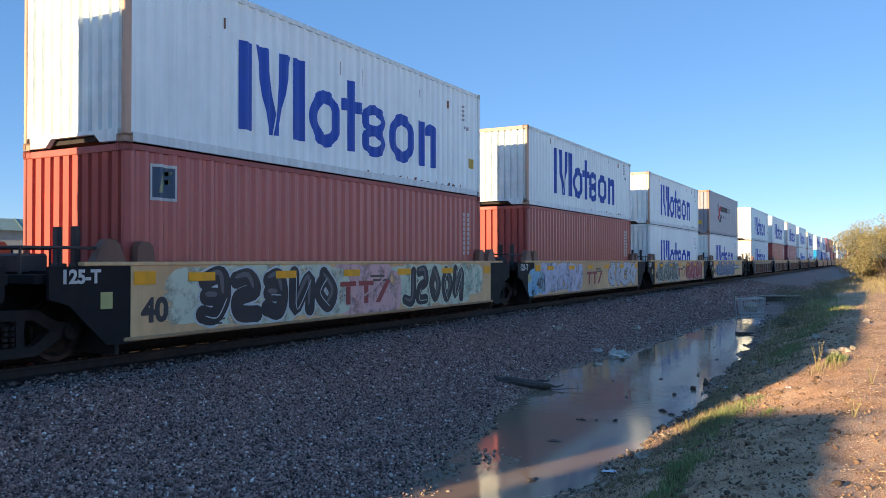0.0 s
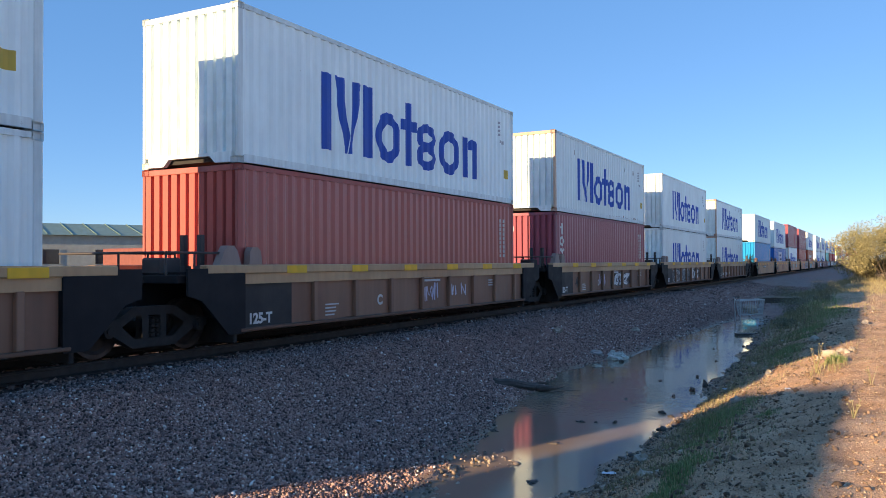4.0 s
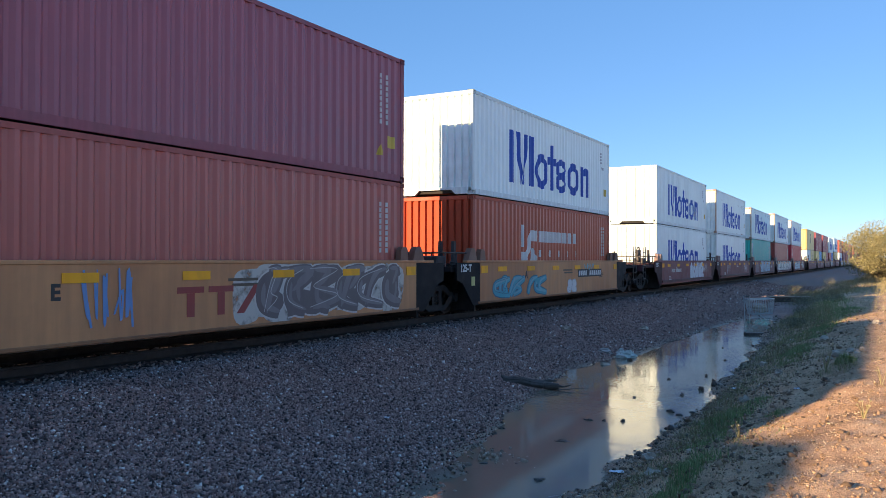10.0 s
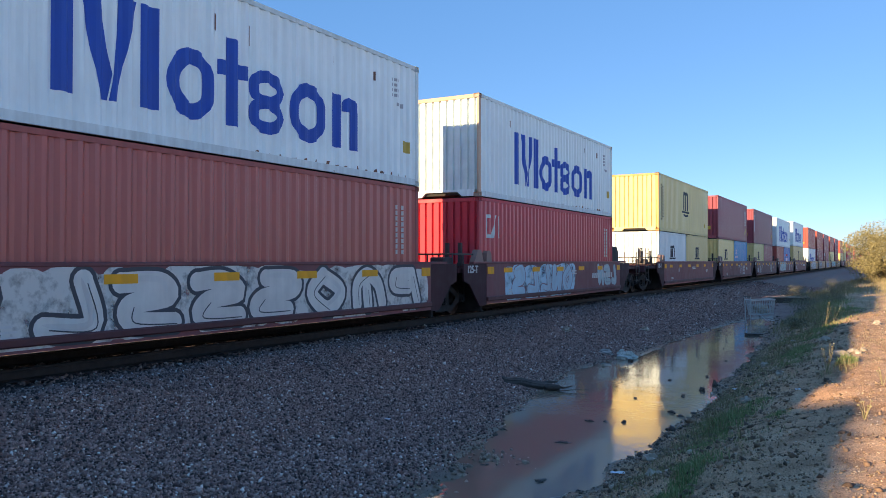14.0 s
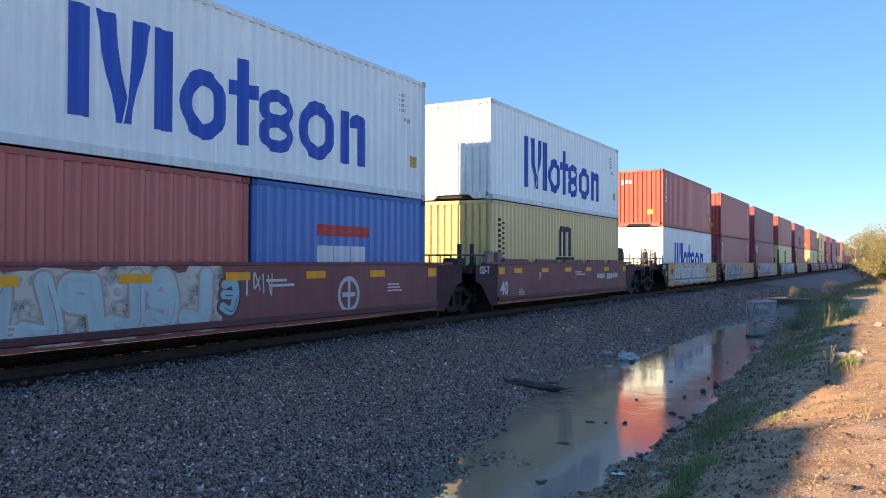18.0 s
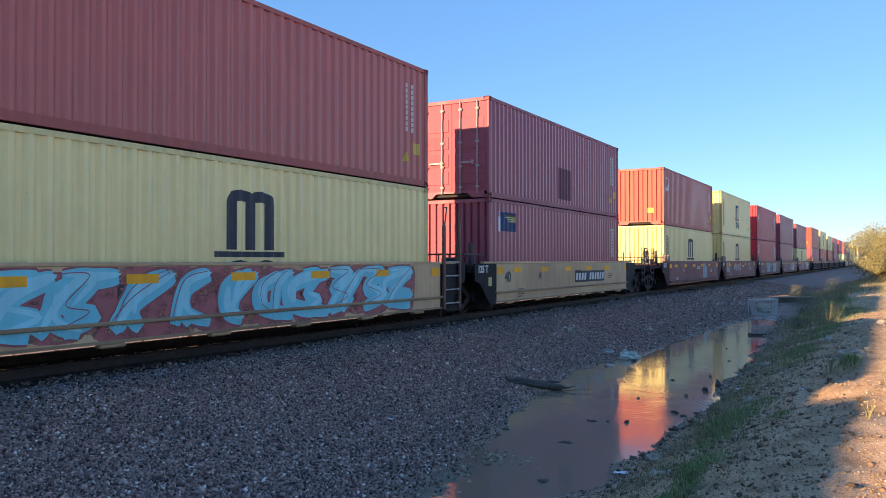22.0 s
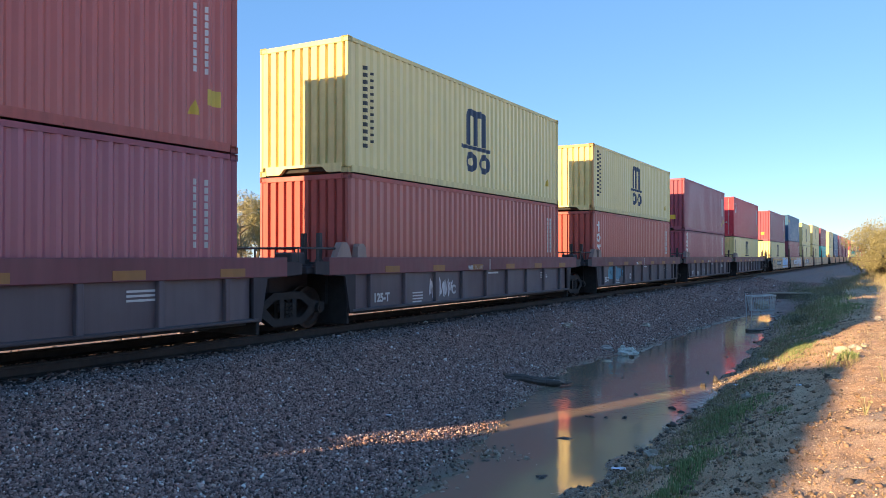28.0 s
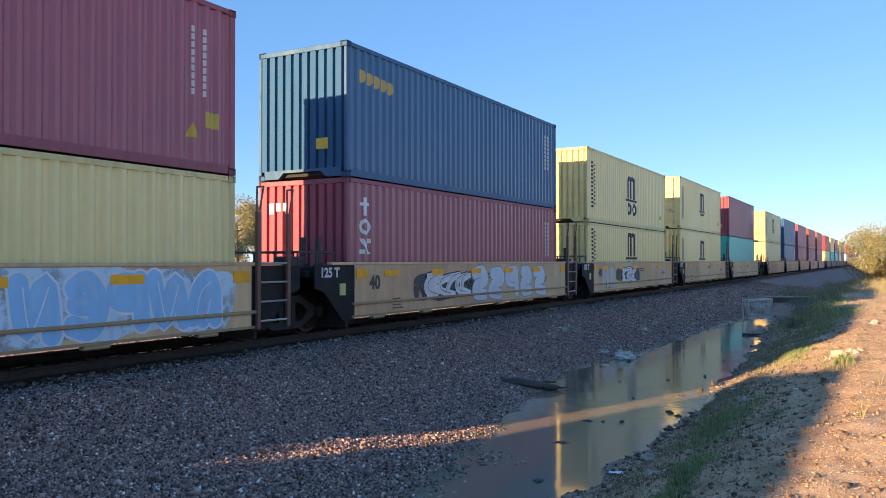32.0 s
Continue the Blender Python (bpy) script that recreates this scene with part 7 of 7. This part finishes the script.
def build_cart():
    ob = thing("shopping_cart", "dull metal wire shopping cart abandoned in the shallow water", "shopping cart")
    bm = bmesh.new()
    low = [(-0.25, -0.30), (0.25, -0.30), (0.20, 0.42), (-0.20, 0.42)]
    top = [(-0.30, -0.36), (0.30, -0.36), (0.24, 0.50), (-0.24, 0.50)]
    L0, L1 = [Vector((x, y, 0.38)) for x, y in low], [Vector((x, y, 0.90)) for x, y in top]
    for ring_ in (L0, L1):
        for i in range(4):
            rod(bm, ring_[i], ring_[(i + 1) % 4], 0.018, 6)
    for i in range(4):
        a0, a1, b0, b1 = L0[i], L0[(i + 1) % 4], L1[i], L1[(i + 1) % 4]
        n_ = 9 if i % 2 == 0 else 13
        for k in range(n_ + 1):
            rod(bm, a0.lerp(a1, k / n_), b0.lerp(b1, k / n_), 0.007, 4)
        for k in (1, 2):
            rod(bm, a0.lerp(b0, k / 3), a1.lerp(b1, k / 3), 0.006, 4)
    for k in range(1, 9):
        rod(bm, L0[0].lerp(L0[1], k / 9), L0[3].lerp(L0[2], k / 9), 0.003, 4)
    part("basket", bm, M_WIRE, ob)
    bm = bmesh.new()
    for sx in (-1, 1):
        rod(bm, (sx * 0.24, -0.42, 0.13), (sx * 0.20, 0.45, 0.13), 0.016, 8)
        rod(bm, (sx * 0.24, -0.42, 0.13), (sx * 0.29, -0.40, 1.02), 0.017, 8)
        rod(bm, (sx * 0.22, 0.2, 0.13), (sx * 0.22, -0.2, 0.5), 0.010, 8)
    rod(bm, (-0.24, -0.42, 0.13), (0.24, -0.42, 0.13), 0.012, 8)
    rod(bm, (-0.20, 0.45, 0.13), (0.20, 0.45, 0.13), 0.012, 8)
    part("frame", bm, M_WIRE, ob)
    bm = bmesh.new()
    rod(bm, (-0.29, -0.42, 1.03), (0.29, -0.42, 1.03), 0.018, 10)
    part("handle", bm, M_GREYRUBBER, ob)
    for sx, sy in ((-0.22, -0.36), (0.22, -0.36), (-0.18, 0.40), (0.18, 0.40)):
        bm = bmesh.new()
        rod(bm, (sx - 0.014, sy, 0.06), (sx + 0.014, sy, 0.06), 0.06, 14)
        w = part("wheel", bm, M_GREYRUBBER, ob)
        bm = bmesh.new()
        box(bm, sx - 0.022, sx + 0.022, sy - 0.012, sy + 0.012, 0.05, 0.14)
        part("castor_fork", bm, M_WIRE, w)
    ob.matrix_world = pose(-4.74, 35.4, rest(-4.74, 35.4) - 0.04, 3, 0, -62) @ Matrix.Diagonal((1.15, 1.15, 1.15, 1))


def build_litter():
    bm = bmesh.new()
    for k, (x, y, z, a, b, c) in enumerate([(0, 0, 0.10, 0.22, 0.16, 0.13), (0.2, 0.05, 0.08, 0.17, 0.14, 0.11), (-0.08, 0.08, 0.19, 0.11, 0.09, 0.08), (0.12, -0.04, 0.2, 0.10, 0.08, 0.07)]):
        b2 = bmesh.new()
        lump(b2, (a, b, c), 7 + k, 0.7, 3)
        me = bpy.data.meshes.new("tmp")
        b2.transform(Matrix.Translation((x, y, z)))
        b2.to_mesh(me)
        b2.free()
        bm.from_mesh(me)
        bpy.data.meshes.remove(me)
    ob = tagged(new("plastic_bag", as_mesh("plastic_bag", bm, M_BAG)), "crumpled pale teal plastic bag at the water's edge", "plastic bag")
    ob.matrix_world = pose(-5.86, 19.85, rest(-5.86, 19.85) - 0.02, 0, 0, 30) @ Matrix.Diagonal((0.82, 0.82, 0.9, 1))
    bm = bmesh.new()
    lump(bm, (0.2, 0.1, 0.08), 31, 0.5, 3)
    ob = tagged(new("rag", as_mesh("rag", bm, M_CLOTH)), "dirty pale rag lying beside the plastic bag", "rag")
    ob.matrix_world = pose(-6.42, 20.0, rest(-6.42, 20.0) + 0.04, 0, 0, -25)
    bm = bmesh.new()
    for a, b, r0, r1 in (((-0.55, 0.02, 0.02), (-0.2, 0.0, 0.03), 0.11, 0.10), ((-0.2, 0.0, 0.03), (0.25, -0.03, 0.0), 0.10, 0.085), ((0.25, -0.03, 0.0), (0.52, -0.02, -0.02), 0.085, 0.06),
                         ((-0.45, 0.02, 0.05), (-0.62, 0.10, 0.13), 0.06, 0.02), ((0.1, 0.0, 0.03), (0.45, 0.22, 0.07), 0.035, 0.012), ((0.5, -0.02, -0.02), (0.74, 0.06, 0.0), 0.03, 0.01)):
        limb(bm, a, b, r0, r1, 9)
    bmesh.ops.subdivide_edges(bm, edges=bm.edges[:], cuts=1)
    for v in bm.verts:
        v.co += Vector((0.01, 0.03, 0.03)) * noise.noise(v.co * 7)
    ob = tagged(new("log", as_mesh("log", bm, M_WOOD)), "wet blackened log lying at the edge of the puddle", "log")
    ob.matrix_world = pose(-6.02, 14.25, rest(-6.02, 14.25) + 0.035, 0, 0, 12)
    bm = bmesh.new()
    limb(bm, (0, 0, 0), (0.34, 0.05, 0.03), 0.012, 0.006)
    limb(bm, (0.34, 0.05, 0.03), (0.6, 0.02, 0.04), 0.006, 0.003)
    ob = tagged(new("twig", as_mesh("twig", bm, M_WOOD)), "thin dark twig lying by the log", "twig")
    ob.matrix_world = pose(-5.5, 14.2, WATER + 0.01, 0, 0, 20)
    # dark bar at the water's surface below the cart
    bm = bmesh.new()
    box(bm, -0.55, 0.55, -0.14, 0.14, -0.06, 0.07, 0.015)
    for v in bm.verts:
        v.co += Vector((0, 0.03, 0.015)) * noise.noise(v.co * 3)
    ob = tagged(new("plank", as_mesh("plank", bm, M_WOOD)), "dark bar lying in the water below the cart", "plank")
    ob.matrix_world = pose(-3.8, 28.2, WATER + 0.0, 0, 0, 28) @ Matrix.Diagonal((0.8, 1, 1, 1))
    drain = thing("drain", "low dark drain wall with a pale concrete cap beyond the puddle", "drain")
    bm = bmesh.new()
    box(bm, -0.95, 0.95, -0.06, 0.10, -0.5, 0.20, 0.015)
    part("wall", bm, M_CLOD, drain)
    bm = bmesh.new()
    box(bm, -1.05, 1.05, -0.12, 0.14, 0.20, 0.25, 0.012)
    part("cap", bm, M_ROCK, drain, "pale concrete cap")
    drain.matrix_world = pose(-4.40, 43.2, rest(-4.40, 43.2) + 0.03, 0, 0, 27)
    bm = bmesh.new()
    lump(bm, (0.3, 0.19, 0.19), 61, 0.4, 3)
    ob = tagged(new("blanket", as_mesh("blanket", bm, M_BEIGE)), "crumpled beige blanket lying in the shopping cart", "blanket")
    ob.matrix_world = pose(-4.70, 35.42, rest(-4.74, 35.4) + 0.62, 0, 0, 28)
    for k, (x, y, a, b, rz) in enumerate([(-2.72, 8.9, 0.16, 0.09, 20), (-2.5, 15.4, 0.10, 0.06, 70), (-0.9, 17.9, 0.12, 0.08, 10), (-1.2, 12.8, 0.08, 0.05, 45), (0.35, 20.5, 0.14, 0.09, 80), (-6.3, 9.6, 0.08, 0.06, 30), (-2.3, 23.5, 0.12, 0.07, 0), (-6.9, 15.2, 0.08, 0.05, 15)]):
        bm = bmesh.new()
        bmesh.ops.create_grid(bm, x_segments=6, y_segments=4, size=0.5)
        for v in bm.verts:
            v.co = Vector((v.co.x * a, v.co.y * b, 0.02 + 0.025 * noise.noise(Vector((v.co.x * 5, v.co.y * 5, k * 7.0)))))
        bmesh.ops.solidify(bm, geom=bm.faces[:], thickness=0.002)
        ob = tagged(new("paper_scrap", as_mesh("paper_scrap", bm, M_PAPER)), "crumpled white scrap of paper lying on the ground", "litter", "paper litter")
        ob.matrix_world = pose(x, y, rest(x, y) + 0.005, 0, 0, rz)


build_cart()
build_litter()

# ---- beyond the track ----
M_WALL = plain("pale_metal_cladding", (0.36, 0.38, 0.36), 0.55, 0.1, 0.12, 2.0)
M_ROOF = plain("green_metal_roof", (0.16, 0.24, 0.20), 0.5, 0.1, 0.15, 2.0)
M_GLASS = plain("dark_window_glass", (0.03, 0.035, 0.04), 0.08, 0.0, 0.1)
M_TRUCKRED = plain("faded_red_paint", (0.22, 0.07, 0.055), 0.5, 0.0, 0.15)
M_TRUCKYEL = plain("yellow_machine_paint", (0.62, 0.38, 0.05), 0.5, 0.0, 0.15)


def build_warehouse():
    ob = thing("warehouse", "low pale metal warehouse with a green roof beyond the tracks", "building")
    w, d, h = 46.0, 14.0, 4.6
    bm = bmesh.new()
    box(bm, -w / 2, w / 2, -d / 2, d / 2, 0, h)
    part("wall", bm, M_WALL, ob)
    bm = bmesh.new()
    prism(bm, [(-d / 2 - 0.4, h), (d / 2 + 0.4, h), (0, h + 1.3)], -w / 2 - 0.4, w / 2 + 0.4)
    roof = part("roof", bm, M_ROOF, ob)
    rb = kept("roof_seam", M_ROOF, lambda bm: box(bm, -0.03, 0.03, -d / 2 - 0.4, -0.02, 0, 0.06))
    for k in range(24):
        put("roof_seam", rb, roof, Matrix.Translation((-w / 2 + 1 + k * 1.9, 0, h + 1.32)) @ Matrix.Rotation(math.atan2(1.3, d / 2 + 0.4), 4, "X"))
    for k in range(8):
        x = -w / 2 + 4 + k * 5.4
        bm = bmesh.new()
        box(bm, x - 1.3, x + 1.3, -d / 2 - 0.03, -d / 2 + 0.1, 2.2, 3.4)
        win = part("window", bm, M_GLASS, ob)
        bm = bmesh.new()
        for a in (x - 1.35, x, x + 1.35):
            box(bm, a - 0.05, a + 0.05, -d / 2 - 0.06, -d / 2 - 0.032, 2.15, 3.45)
        part("window_frame", bm, M_WALL, win)
    ob.matrix_world = pose(-70.5, 38, rest(-70, 38), 0, 0, 62)


def build_trailer(x, y, rz, mat, label):
    ob = thing("box_trailer", label, "trailer", "trailers beyond the tracks")
    bm = bmesh.new()
    box(bm, -1.25, 1.25, -4, 4, 1.1, 3.3, 0.05)
    part("body", bm, mat, ob)
    bm = bmesh.new()
    box(bm, -0.5, 0.5, -3.9, 3.9, 0.85, 1.1)
    part("chassis", bm, M_STEEL, ob)
    for sx in (-1, 1):
        for y_ in (-2.9, -1.8):
            bm = bmesh.new()
            rod(bm, (sx * 0.85, y_, 0.5), (sx * 1.15, y_, 0.5), 0.5, 18)
            part("wheel", bm, M_RUBBER, ob)
        bm = bmesh.new()
        box(bm, sx * 0.7 - 0.06, sx * 0.7 + 0.06, 2.6, 2.75, 0.0, 0.9)
        part("landing_leg", bm, M_STEEL, ob)
    ob.matrix_world = pose(x, y, rest(x, y), 0, 0, rz)


build_warehouse()
build_trailer(-46, 40, 80, M_TRUCKRED, "faded red box trailer parked beyond the tracks")
build_trailer(-52, 30, 65, M_TRUCKYEL, "yellow box trailer parked beyond the tracks")
build_trailer(-40, 52, 75, M_TRUCKRED, "faded red box trailer parked among the trees")

motions()
